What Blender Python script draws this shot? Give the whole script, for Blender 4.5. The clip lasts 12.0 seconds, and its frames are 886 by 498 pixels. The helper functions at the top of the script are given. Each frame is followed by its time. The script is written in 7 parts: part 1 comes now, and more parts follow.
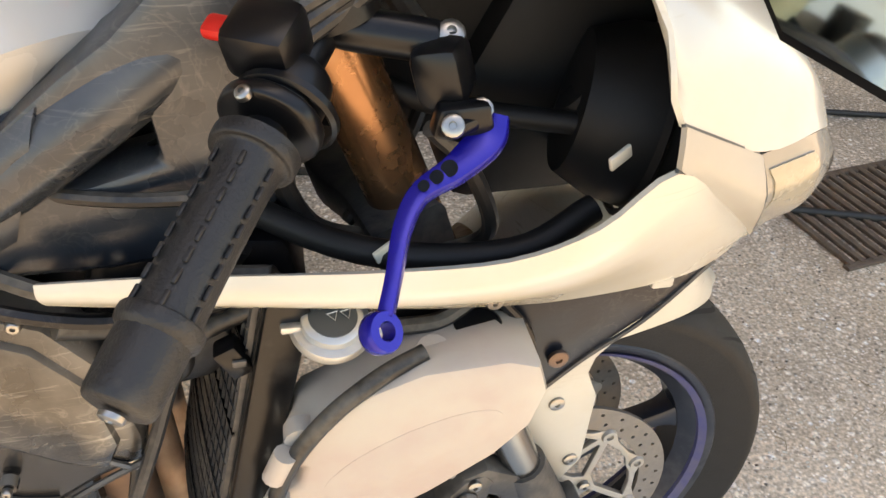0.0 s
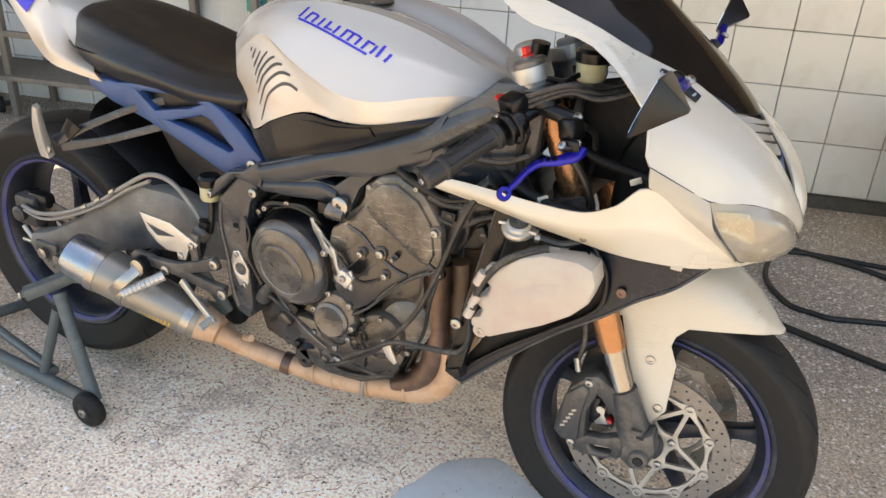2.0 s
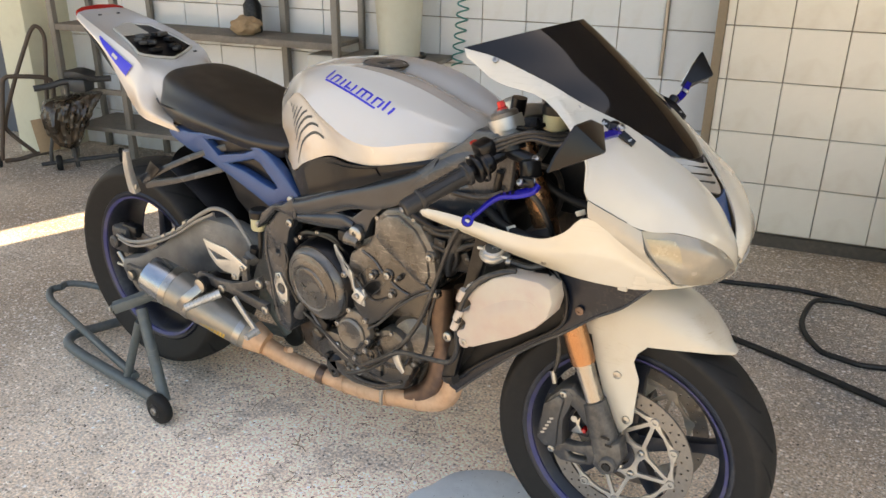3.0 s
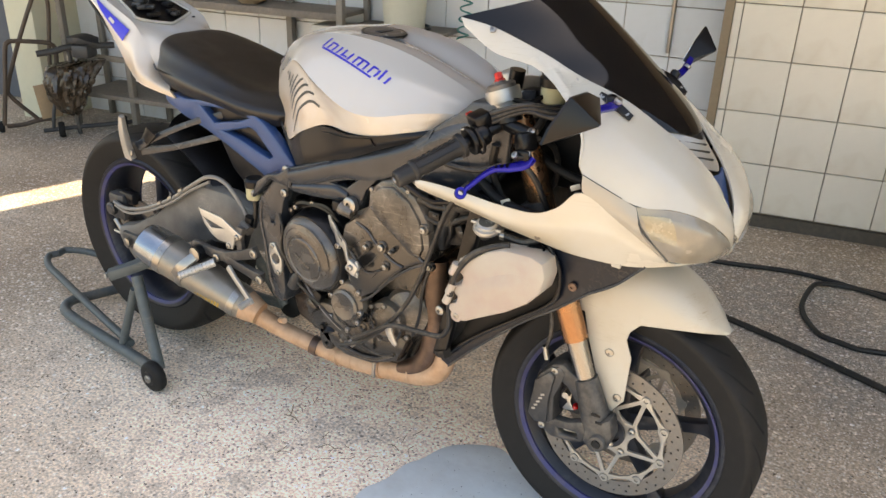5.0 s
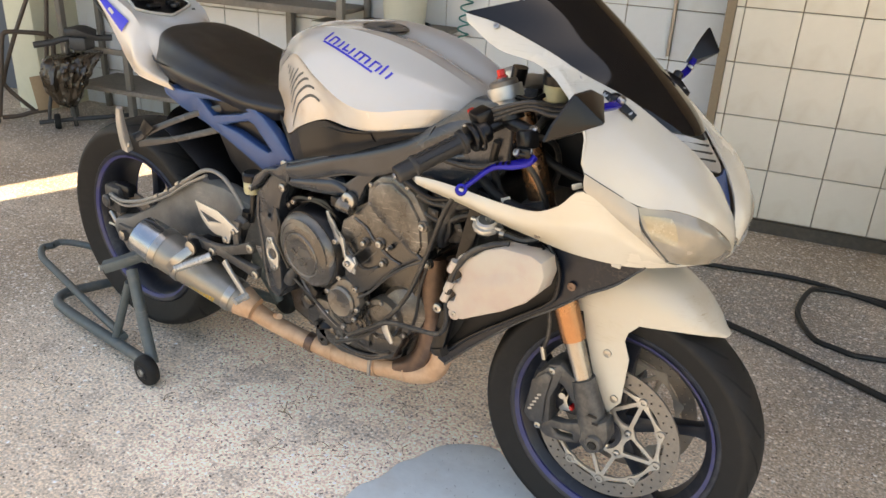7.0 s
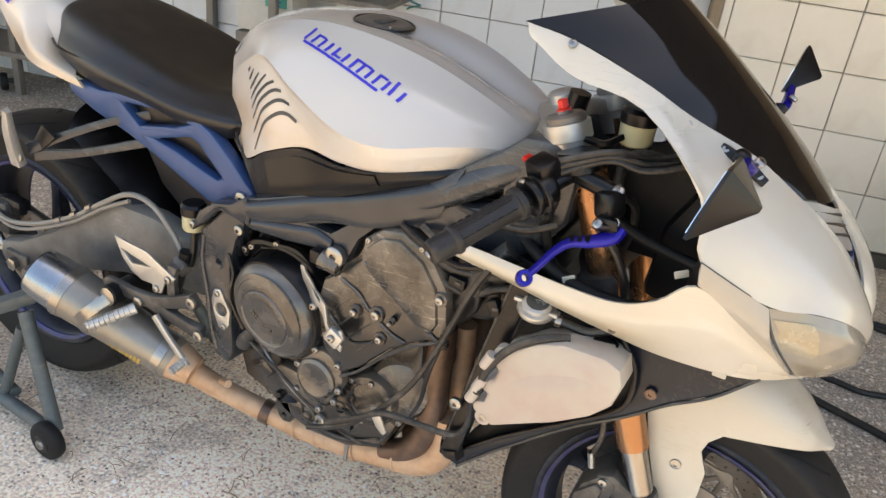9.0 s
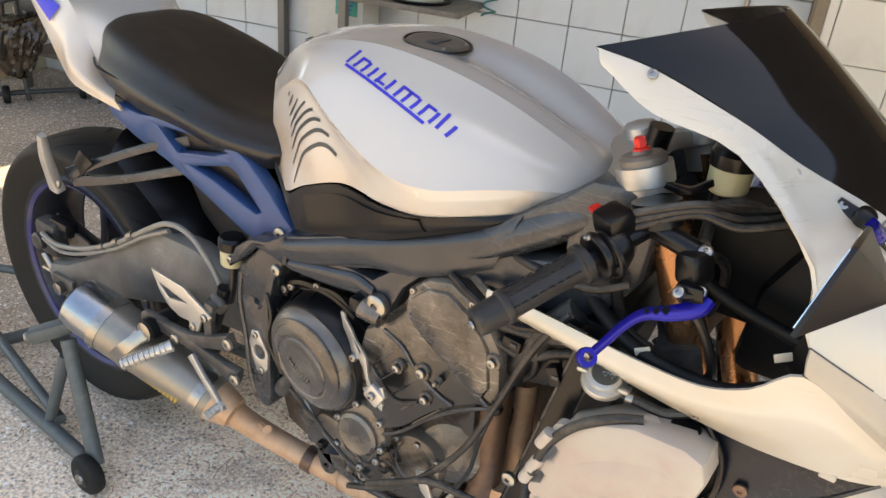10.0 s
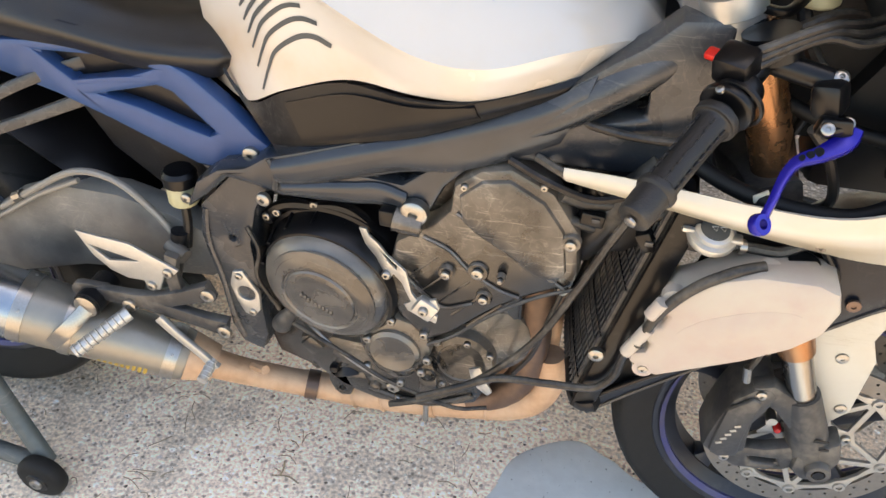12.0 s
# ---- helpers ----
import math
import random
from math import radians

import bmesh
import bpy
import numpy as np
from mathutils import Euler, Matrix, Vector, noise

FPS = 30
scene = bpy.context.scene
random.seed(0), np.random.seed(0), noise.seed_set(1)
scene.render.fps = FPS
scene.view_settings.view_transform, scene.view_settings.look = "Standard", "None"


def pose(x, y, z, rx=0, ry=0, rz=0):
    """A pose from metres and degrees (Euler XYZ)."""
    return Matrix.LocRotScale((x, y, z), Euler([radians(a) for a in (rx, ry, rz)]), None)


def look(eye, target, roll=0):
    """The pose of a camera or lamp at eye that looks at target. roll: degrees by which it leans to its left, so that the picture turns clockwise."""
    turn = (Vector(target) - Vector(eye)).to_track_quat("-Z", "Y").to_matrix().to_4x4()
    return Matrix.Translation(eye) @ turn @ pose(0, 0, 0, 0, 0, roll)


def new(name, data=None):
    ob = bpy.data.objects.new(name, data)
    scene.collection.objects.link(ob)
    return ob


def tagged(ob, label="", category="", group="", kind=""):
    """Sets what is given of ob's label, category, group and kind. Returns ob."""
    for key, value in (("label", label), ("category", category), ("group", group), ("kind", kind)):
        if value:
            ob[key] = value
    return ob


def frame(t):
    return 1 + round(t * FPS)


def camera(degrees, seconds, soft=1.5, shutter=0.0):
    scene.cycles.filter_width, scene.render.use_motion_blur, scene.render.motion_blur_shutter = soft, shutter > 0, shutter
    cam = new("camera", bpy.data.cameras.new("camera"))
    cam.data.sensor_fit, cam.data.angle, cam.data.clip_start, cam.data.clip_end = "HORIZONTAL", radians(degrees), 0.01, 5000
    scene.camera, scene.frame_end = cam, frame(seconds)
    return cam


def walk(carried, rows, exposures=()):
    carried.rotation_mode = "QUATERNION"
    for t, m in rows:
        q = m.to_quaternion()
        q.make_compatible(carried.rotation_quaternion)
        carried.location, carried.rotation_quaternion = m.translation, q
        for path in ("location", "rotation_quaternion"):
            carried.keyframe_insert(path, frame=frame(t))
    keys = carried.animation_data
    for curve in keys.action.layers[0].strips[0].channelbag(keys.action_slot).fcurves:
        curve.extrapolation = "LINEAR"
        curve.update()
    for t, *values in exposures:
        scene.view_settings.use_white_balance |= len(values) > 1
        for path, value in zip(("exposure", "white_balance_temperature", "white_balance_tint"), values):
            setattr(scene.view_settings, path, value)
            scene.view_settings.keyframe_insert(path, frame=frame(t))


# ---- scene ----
cam = camera(58.4, 12.0)
PATH = [
    (0, (1.115, -0.592, 1.121), (1.493, 0.949, -0.096), 3.4),
    (0.5, (1.212, -0.752, 1.131), (1.146, 0.871, -0.037), 4.5),
    (0.9, (1.239, -0.918, 1.153), (0.954, 0.71, 0.027), 4.4),
    (1, (1.256, -0.963, 1.163), (0.921, 0.666, 0.052), 4.3),
    (1.5, (1.38, -1.211, 1.241), (0.821, 0.431, 0.245), 3.5),
    (1.8, (1.477, -1.286, 1.296), (0.793, 0.337, 0.349), 3.1),
    (2, (1.532, -1.324, 1.3), (0.773, 0.295, 0.404), 2.9),
    (2.5, (1.744, -1.382, 1.335), (0.795, 0.181, 0.525), 2.1),
    (2.8, (1.81, -1.409, 1.357), (0.809, 0.131, 0.567), 1.3),
    (3, (1.847, -1.43, 1.353), (0.821, 0.102, 0.579), 0.8),
    (5, (1.861, -1.406, 1.34), (0.837, 0.099, 0.512), 1.9),
    (5.5, (1.855, -1.398, 1.335), (0.821, 0.095, 0.497), 2.1),
    (6, (1.851, -1.4, 1.337), (0.816, 0.091, 0.496), 2.5),
    (6.5, (1.86, -1.401, 1.324), (0.84, 0.105, 0.492), 2.9),
    (7, (1.85, -1.405, 1.329), (0.837, 0.109, 0.503), 3.1),
    (7.2, (1.844, -1.403, 1.326), (0.825, 0.11, 0.507), 3.1),
    (8.8, (1.458, -1.23, 1.338), (0.704, 0.392, 0.444), 6.7),
    (9, (1.434, -1.133, 1.318), (0.657, 0.472, 0.412), 7.2),
    (9.5, (1.4, -0.989, 1.298), (0.487, 0.538, 0.384), 7.0),
    (10, (1.379, -0.969, 1.315), (0.435, 0.532, 0.391), 5.5),
    (10.5, (1.262, -0.973, 1.334), (0.425, 0.532, 0.318), 3.2),
    (11, (1.105, -0.958, 1.323), (0.514, 0.56, 0.161), 1.9),
    (11.5, (1.058, -0.946, 1.307), (0.651, 0.58, 0.081), 1.9),
    (12, (1.007, -0.955, 1.289), (0.65, 0.561, 0.034), 1.9),
]
walk(cam, [(t, look(eye, target, roll)) for t, eye, target, roll in PATH],
     [(0, 2.0, 9150, 12), (0.9, 1.86, 8250, 12), (2, 1.80, 8400, 12), (3, 1.70, 8800, 12), (7, 1.70, 8850, 12), (9, 1.72, 8500, 12), (10, 1.72, 8500, 12), (11, 1.86, 8400, 12), (12, 1.96, 8450, 12)])

# ---- world and light ----
SUN_EL, SUN_AZ = radians(76), radians(11)
world = bpy.data.worlds.new("world")
scene.world = world
world.use_nodes = True
wn = world.node_tree.nodes
sky = wn.new("ShaderNodeTexSky")
sky.sky_type, sky.sun_disc = "NISHITA", False
sky.sun_elevation, sky.sun_rotation = SUN_EL, SUN_AZ
wn["Background"].inputs["Strength"].default_value = 0.15
world.node_tree.links.new(sky.outputs["Color"], wn["Background"].inputs["Color"])
sun_data = bpy.data.lights.new("sun", "SUN")
sun_data.energy, sun_data.angle, sun_data.color = 3.0, radians(0.8), (1.0, 0.94, 0.85)
sun = new("sun", sun_data)
sun.matrix_world = look((-4.0, -6.0, 7.0), (-4.0 - 0.2, -6.0 - 0.98, 7.0 - 4.01))


# ---- materials ----
def material(name, color, rough=0.5, metal=0.0, dust=0.0, dust_color=(0.36, 0.27, 0.18), vary=0.15, scale=14.0, bump=0.0,
             bump_scale=180.0, coat=0.0, settle=0.0, scratch=0.0, spec=0.5, scratch_color=(0.50, 0.45, 0.38), hair=0.0):
    """Base colour varied at two scales, dust in soft patches, fine relief."""
    m = bpy.data.materials.new(name)
    m.use_nodes = True
    n, k = m.node_tree.nodes, m.node_tree.links
    p = n["Principled BSDF"]
    tc = n.new("ShaderNodeTexCoord")
    fine, broad = n.new("ShaderNodeTexNoise"), n.new("ShaderNodeTexNoise")
    fine.inputs["Scale"].default_value, fine.inputs["Detail"].default_value = scale * 6, 9.0
    broad.inputs["Scale"].default_value, broad.inputs["Detail"].default_value = scale, 5.0
    k.new(tc.outputs["Object"], fine.inputs["Vector"])
    k.new(tc.outputs["Object"], broad.inputs["Vector"])
    dark = n.new("ShaderNodeMix")
    dark.data_type = "RGBA"
    dark.inputs["A"].default_value = (*[c * (1 - vary) for c in color], 1)
    dark.inputs["B"].default_value = (*[min(1.0, c * (1 + vary)) for c in color], 1)
    k.new(fine.outputs["Fac"], dark.inputs["Factor"])
    out = dark.outputs["Result"]
    if dust > 0:
        ramp = n.new("ShaderNodeValToRGB")
        ramp.color_ramp.elements[0].position, ramp.color_ramp.elements[1].position = 0.62 - 0.5 * dust, 0.78 - 0.28 * dust
        ramp.color_ramp.elements[1].color = (min(1.0, 0.35 + dust * 0.6),) * 3 + (1,)
        both = n.new("ShaderNodeMix")
        both.inputs["Factor"].default_value = 0.3
        k.new(broad.outputs["Fac"], both.inputs["A"])
        k.new(fine.outputs["Fac"], both.inputs["B"])
        level = both.outputs["Result"]
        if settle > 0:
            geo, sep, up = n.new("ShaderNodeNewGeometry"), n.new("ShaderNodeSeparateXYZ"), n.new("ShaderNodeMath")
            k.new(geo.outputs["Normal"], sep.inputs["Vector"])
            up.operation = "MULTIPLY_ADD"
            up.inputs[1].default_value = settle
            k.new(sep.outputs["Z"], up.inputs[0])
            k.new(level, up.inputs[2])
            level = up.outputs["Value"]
        k.new(level, ramp.inputs["Fac"])
        mix = n.new("ShaderNodeMix")
        mix.data_type = "RGBA"
        k.new(ramp.outputs["Color"], mix.inputs["Factor"])
        k.new(out, mix.inputs["A"])
        mix.inputs["B"].default_value = (*dust_color, 1)
        out = mix.outputs["Result"]
        rr = n.new("ShaderNodeMapRange")
        rr.inputs["To Min"].default_value, rr.inputs["To Max"].default_value = rough, min(1.0, rough + 0.45)
        k.new(ramp.outputs["Color"], rr.inputs["Value"])
        k.new(rr.outputs["Result"], p.inputs["Roughness"])
    else:
        rr = n.new("ShaderNodeMapRange")
        rr.inputs["To Min"].default_value, rr.inputs["To Max"].default_value = max(0.02, rough - 0.07), min(1.0, rough + 0.07)
        k.new(broad.outputs["Fac"], rr.inputs["Value"])
        k.new(rr.outputs["Result"], p.inputs["Roughness"])
    if scratch > 0:
        for turn in (0.7, -0.55, 1.35):
            mp, sn, sr, sm = n.new("ShaderNodeMapping"), n.new("ShaderNodeTexNoise"), n.new("ShaderNodeMapRange"), n.new("ShaderNodeMix")
            mp.inputs["Rotation"].default_value = (0, turn, 0)
            mp.inputs["Scale"].default_value = (18.0, 18.0, 210.0)
            mp.inputs["Location"].default_value = (turn * 7, 0, turn * 3)
            k.new(tc.outputs["Object"], mp.inputs["Vector"])
            k.new(mp.outputs["Vector"], sn.inputs["Vector"])
            sn.inputs["Scale"].default_value, sn.inputs["Detail"].default_value, sn.inputs["Distortion"].default_value = 1.0, 5.0, 0.9
            sr.inputs["From Min"].default_value, sr.inputs["From Max"].default_value = 0.63, 0.70
            sr.inputs["To Max"].default_value = scratch
            k.new(sn.outputs["Fac"], sr.inputs["Value"])
            worn, times = n.new("ShaderNodeMapRange"), n.new("ShaderNodeMath")
            worn.inputs["From Min"].default_value, worn.inputs["From Max"].default_value = 0.50, 0.64
            k.new(broad.outputs["Fac"], worn.inputs["Value"])
            times.operation = "MULTIPLY"
            k.new(sr.outputs["Result"], times.inputs[0])
            k.new(worn.outputs["Result"], times.inputs[1])
            sm.data_type = "RGBA"
            k.new(times.outputs["Value"], sm.inputs["Factor"])
            k.new(out, sm.inputs["A"])
            sm.inputs["B"].default_value = (*scratch_color, 1)
            out = sm.outputs["Result"]
    for turn_, wide in ((0.0, 13.0), (5.0, 31.0)) if hair > 0 else ():
        mp, hn, off_, ab, hr, wr_, hm, hx = (n.new("ShaderNode" + q) for q in ("Mapping", "TexNoise", "Math", "Math", "MapRange", "MapRange", "Math", "Mix"))
        mp.inputs["Location"].default_value = (turn_, turn_ * 2, -turn_)
        k.new(tc.outputs["Object"], mp.inputs["Vector"])
        k.new(mp.outputs["Vector"], hn.inputs["Vector"])
        hn.inputs["Scale"].default_value, hn.inputs["Detail"].default_value, hn.inputs["Distortion"].default_value = wide, 4.0, 1.6
        off_.operation, ab.operation, hm.operation = "SUBTRACT", "ABSOLUTE", "MULTIPLY"
        off_.inputs[1].default_value = 0.5
        k.new(hn.outputs["Fac"], off_.inputs[0])
        k.new(off_.outputs["Value"], ab.inputs[0])
        hr.inputs["From Min"].default_value, hr.inputs["From Max"].default_value, hr.inputs["To Min"].default_value, hr.inputs["To Max"].default_value = 0.003, 0.016, hair, 0.0
        k.new(ab.outputs["Value"], hr.inputs["Value"])
        wr_.inputs["From Min"].default_value, wr_.inputs["From Max"].default_value = 0.46, 0.60
        k.new(broad.outputs["Fac"], wr_.inputs["Value"])
        k.new(hr.outputs["Result"], hm.inputs[0])
        k.new(wr_.outputs["Result"], hm.inputs[1])
        hx.data_type = "RGBA"
        k.new(hm.outputs["Value"], hx.inputs["Factor"])
        k.new(out, hx.inputs["A"])
        hx.inputs["B"].default_value = (*scratch_color, 1)
        out = hx.outputs["Result"]
    k.new(out, p.inputs["Base Color"])
    p.inputs["Metallic"].default_value = metal
    p.inputs["Specular IOR Level"].default_value = spec
    p.inputs["Coat Weight"].default_value = coat
    p.inputs["Coat Roughness"].default_value = 0.12
    if bump > 0:
        b, bn = n.new("ShaderNodeBump"), n.new("ShaderNodeTexNoise")
        bn.inputs["Scale"].default_value, bn.inputs["Detail"].default_value = bump_scale, 4.0
        k.new(tc.outputs["Object"], bn.inputs["Vector"])
        k.new(bn.outputs["Fac"], b.inputs["Height"])
        b.inputs["Strength"].default_value, b.inputs["Distance"].default_value = bump, 0.002
        k.new(b.outputs["Normal"], p.inputs["Normal"])
    return m


WHITE = material("pearl_white_paint", (0.51, 0.493, 0.437), 0.24, 0, 0.13, (0.50, 0.40, 0.27), 0.02, 3.0, 0, coat=0.6, scratch=0.28, scratch_color=(0.22, 0.17, 0.11))
TANKWHITE = material("tank_white_paint", (0.545, 0.522, 0.483), 0.18, 0, 0.12, (0.53, 0.43, 0.29), 0.02, 4.0, 0, coat=0.8)


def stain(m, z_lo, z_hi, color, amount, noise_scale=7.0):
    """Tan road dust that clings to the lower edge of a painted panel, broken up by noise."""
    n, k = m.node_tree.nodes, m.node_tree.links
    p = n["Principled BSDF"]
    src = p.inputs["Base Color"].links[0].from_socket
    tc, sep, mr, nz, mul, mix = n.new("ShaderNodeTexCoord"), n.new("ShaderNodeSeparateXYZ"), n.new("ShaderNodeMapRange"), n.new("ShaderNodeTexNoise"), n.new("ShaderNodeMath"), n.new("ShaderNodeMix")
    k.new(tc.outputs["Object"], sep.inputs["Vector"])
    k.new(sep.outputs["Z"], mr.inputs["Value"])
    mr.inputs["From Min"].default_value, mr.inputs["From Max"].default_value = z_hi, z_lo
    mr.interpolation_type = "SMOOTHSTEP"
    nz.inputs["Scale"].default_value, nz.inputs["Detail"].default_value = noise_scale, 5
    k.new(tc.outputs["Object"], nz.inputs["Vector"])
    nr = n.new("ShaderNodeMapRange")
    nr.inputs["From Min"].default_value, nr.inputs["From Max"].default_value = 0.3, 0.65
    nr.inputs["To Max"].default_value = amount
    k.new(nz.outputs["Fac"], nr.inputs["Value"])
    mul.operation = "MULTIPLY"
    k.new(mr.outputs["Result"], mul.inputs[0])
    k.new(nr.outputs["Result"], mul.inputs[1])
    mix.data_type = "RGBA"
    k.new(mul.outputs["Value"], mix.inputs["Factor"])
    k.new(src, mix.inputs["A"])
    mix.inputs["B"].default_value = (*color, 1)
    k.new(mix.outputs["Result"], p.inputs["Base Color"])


stain(WHITE, 0.70, 1.25, (0.46, 0.38, 0.25), 0.38, 11.0)
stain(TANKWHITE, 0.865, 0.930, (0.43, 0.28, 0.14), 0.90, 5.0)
DUSTYWHITE = material("dusty_white_paint", (0.49, 0.455, 0.38), 0.32, 0, 0.25, (0.39, 0.305, 0.195), 0.03, 5.0, coat=0.3, scratch=0.5, scratch_color=(0.24, 0.17, 0.10), hair=0.08)
BLACK = material("black_plastic", (0.004, 0.004, 0.0048), 0.28, 0, 0.02, (0.08, 0.075, 0.065), vary=0.3, spec=0.32)
INTERIOR = material("matt_black_interior", (0.0065, 0.0065, 0.007), 0.55, 0, 0.06, (0.05, 0.045, 0.04), vary=0.3, spec=0.3)
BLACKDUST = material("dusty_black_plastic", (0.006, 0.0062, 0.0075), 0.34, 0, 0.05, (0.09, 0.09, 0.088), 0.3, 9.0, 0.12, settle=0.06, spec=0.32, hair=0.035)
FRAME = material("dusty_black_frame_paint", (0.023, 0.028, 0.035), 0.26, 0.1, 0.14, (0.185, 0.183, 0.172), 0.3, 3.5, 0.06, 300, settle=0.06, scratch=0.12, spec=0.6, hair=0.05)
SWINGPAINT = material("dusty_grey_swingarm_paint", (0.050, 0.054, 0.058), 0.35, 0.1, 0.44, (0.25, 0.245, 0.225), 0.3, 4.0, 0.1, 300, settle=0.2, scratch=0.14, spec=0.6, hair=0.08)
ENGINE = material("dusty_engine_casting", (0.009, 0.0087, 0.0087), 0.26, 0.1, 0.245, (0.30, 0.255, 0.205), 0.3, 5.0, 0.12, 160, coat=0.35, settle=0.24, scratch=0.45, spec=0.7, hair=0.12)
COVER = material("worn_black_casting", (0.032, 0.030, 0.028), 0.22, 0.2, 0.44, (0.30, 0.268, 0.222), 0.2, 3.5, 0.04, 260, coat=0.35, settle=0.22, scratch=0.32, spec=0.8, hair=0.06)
RUBBER = material("tyre_rubber", (0.011, 0.0108, 0.0105), 0.62, 0, 0.16, (0.042, 0.038, 0.032), 0.3, 8.0, 0.2, 400, spec=0.28)
GRIP = material("grip_rubber", (0.009, 0.009, 0.0095), 0.5, 0, 0.10, (0.10, 0.085, 0.065), 0.2, 20.0, 0.3, 500)
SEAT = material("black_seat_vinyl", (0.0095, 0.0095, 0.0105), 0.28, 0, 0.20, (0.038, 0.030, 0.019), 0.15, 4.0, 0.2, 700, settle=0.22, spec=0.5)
RIM = material("dark_wheel_paint", (0.014, 0.017, 0.026), 0.35, 0.2, 0.16, (0.10, 0.098, 0.096), 0.2)
RIMBLUE = material("blue_rim_stripe", (0.035, 0.04, 0.15), 0.5, 0, 0.38, (0.13, 0.12, 0.12), 0.1)
BLUE = material("satin_blue_paint", (0.020, 0.060, 0.170), 0.36, 0.1, 0.10, (0.13, 0.14, 0.17), 0.1, 8.0)
ANOD = material("blue_anodised", (0.008, 0.008, 0.27), 0.24, 0.4, 0, vary=0.12)
DECAL = material("blue_decal", (0.03, 0.03, 0.50), 0.35, 0, 0, vary=0.05)
DARKDECAL = material("dark_grey_decal", (0.045, 0.055, 0.06), 0.4, 0, 0, vary=0.15)
COPPER = material("bronze_fork_anodising", (0.33, 0.17, 0.088), 0.26, 0.85, 0.14, (0.28, 0.19, 0.12), 0.15)
CHROME = material("steel_fork_tube", (0.30, 0.29, 0.275), 0.24, 1.0, 0.14, (0.25, 0.215, 0.17), vary=0.06)
STEEL = material("bright_steel", (0.34, 0.33, 0.31), 0.28, 0.95, 0.12, (0.20, 0.17, 0.135), 0.2, 60)
ALU = material("cast_aluminium", (0.50, 0.50, 0.48), 0.42, 0.8, 0.12, (0.42, 0.37, 0.3), 0.1, 20)
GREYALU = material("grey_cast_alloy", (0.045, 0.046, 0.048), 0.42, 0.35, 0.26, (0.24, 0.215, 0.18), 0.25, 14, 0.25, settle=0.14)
DISC = material("brake_disc_steel", (0.19, 0.172, 0.152), 0.42, 0.5, 0.25, (0.22, 0.17, 0.12), 0.25, 22)
CARRIER = material("disc_carrier_alloy", (0.40, 0.375, 0.335), 0.40, 0.6, 0.25, (0.36, 0.30, 0.22), 0.15, 22)
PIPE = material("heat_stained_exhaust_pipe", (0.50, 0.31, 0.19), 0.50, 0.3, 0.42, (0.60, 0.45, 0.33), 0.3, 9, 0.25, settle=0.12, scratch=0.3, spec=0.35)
PIPEDARK = material("dark_header_pipe", (0.13, 0.085, 0.065), 0.4, 0.6, 0.3, (0.34, 0.21, 0.13), 0.3, 9)
CAN = material("titanium_silencer", (0.27, 0.255, 0.225), 0.40, 0.7, 0.22, (0.30, 0.265, 0.215), 0.1, 12)
CANBLUE = material("heat_blued_titanium", (0.30, 0.34, 0.38), 0.26, 0.95, 0, vary=0.25, scale=8)
TANKPLASTIC = material("yellowed_translucent_plastic", (0.43, 0.405, 0.345), 0.34, 0, 0.30, (0.37, 0.265, 0.235), 0.04, 7.0)
stain(TANKPLASTIC, 0.585, 0.715, (0.36, 0.235, 0.21), 0.60, 9.0)
RESERVOIR = material("yellowed_fluid_pot", (0.42, 0.40, 0.25), 0.3, 0, 0.1, (0.3, 0.27, 0.18), 0.1)
RED = material("red_anodised", (0.62, 0.02, 0.015), 0.3, 0.2, 0, vary=0.1)
LENS = material("hazed_light_lens", (0.235, 0.215, 0.175), 0.16, 0, 0.20, (0.40, 0.34, 0.25), 0.12, 7.0, coat=0.8)
LAMPGOLD = material("lamp_reflector_gleam", (0.30, 0.262, 0.18), 0.18, 0.1, 0.25, (0.34, 0.31, 0.24), 0.2, 30, coat=1.0)
PANEL = material("dark_inner_panel_plastic", (0.006, 0.009, 0.016), 0.30, 0, 0.03, (0.09, 0.09, 0.09), 0.3, 6.0, 0.06, spec=0.32, hair=0.05)
LENSSIDE = material("hazed_side_lens", (0.36, 0.335, 0.285), 0.3, 0, 0.2, (0.38, 0.33, 0.25), 0.05, 7.0, coat=0.3)
SCREEN = material("smoked_screen", (0.003, 0.0035, 0.0045), 0.04, 0, 0, vary=0.3, coat=0.0, spec=0.36)
MIRROR = material("mirror_glass", (0.75, 0.85, 0.85), 0.02, 1.0, 0, vary=0.0)
REDLENS = material("red_tail_lens", (0.35, 0.012, 0.012), 0.25, 0, 0, vary=0.1)
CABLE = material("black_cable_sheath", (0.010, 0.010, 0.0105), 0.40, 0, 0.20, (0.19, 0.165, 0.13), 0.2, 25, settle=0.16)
GREYHOSE = material("grey_brake_line", (0.23, 0.22, 0.20), 0.45, 0.2, 0.2, (0.3, 0.25, 0.19), 0.15, 25)
STAND = material("green_grey_stand_paint", (0.085, 0.103, 0.105), 0.45, 0.1, 0.22, (0.20, 0.175, 0.14), 0.2, 10, 0.15, scratch=0.2)
MESHGREY = material("radiator_fin_alloy", (0.022, 0.022, 0.022), 0.6, 0.5, 0.2, (0.2, 0.17, 0.13), 0.2, 30)


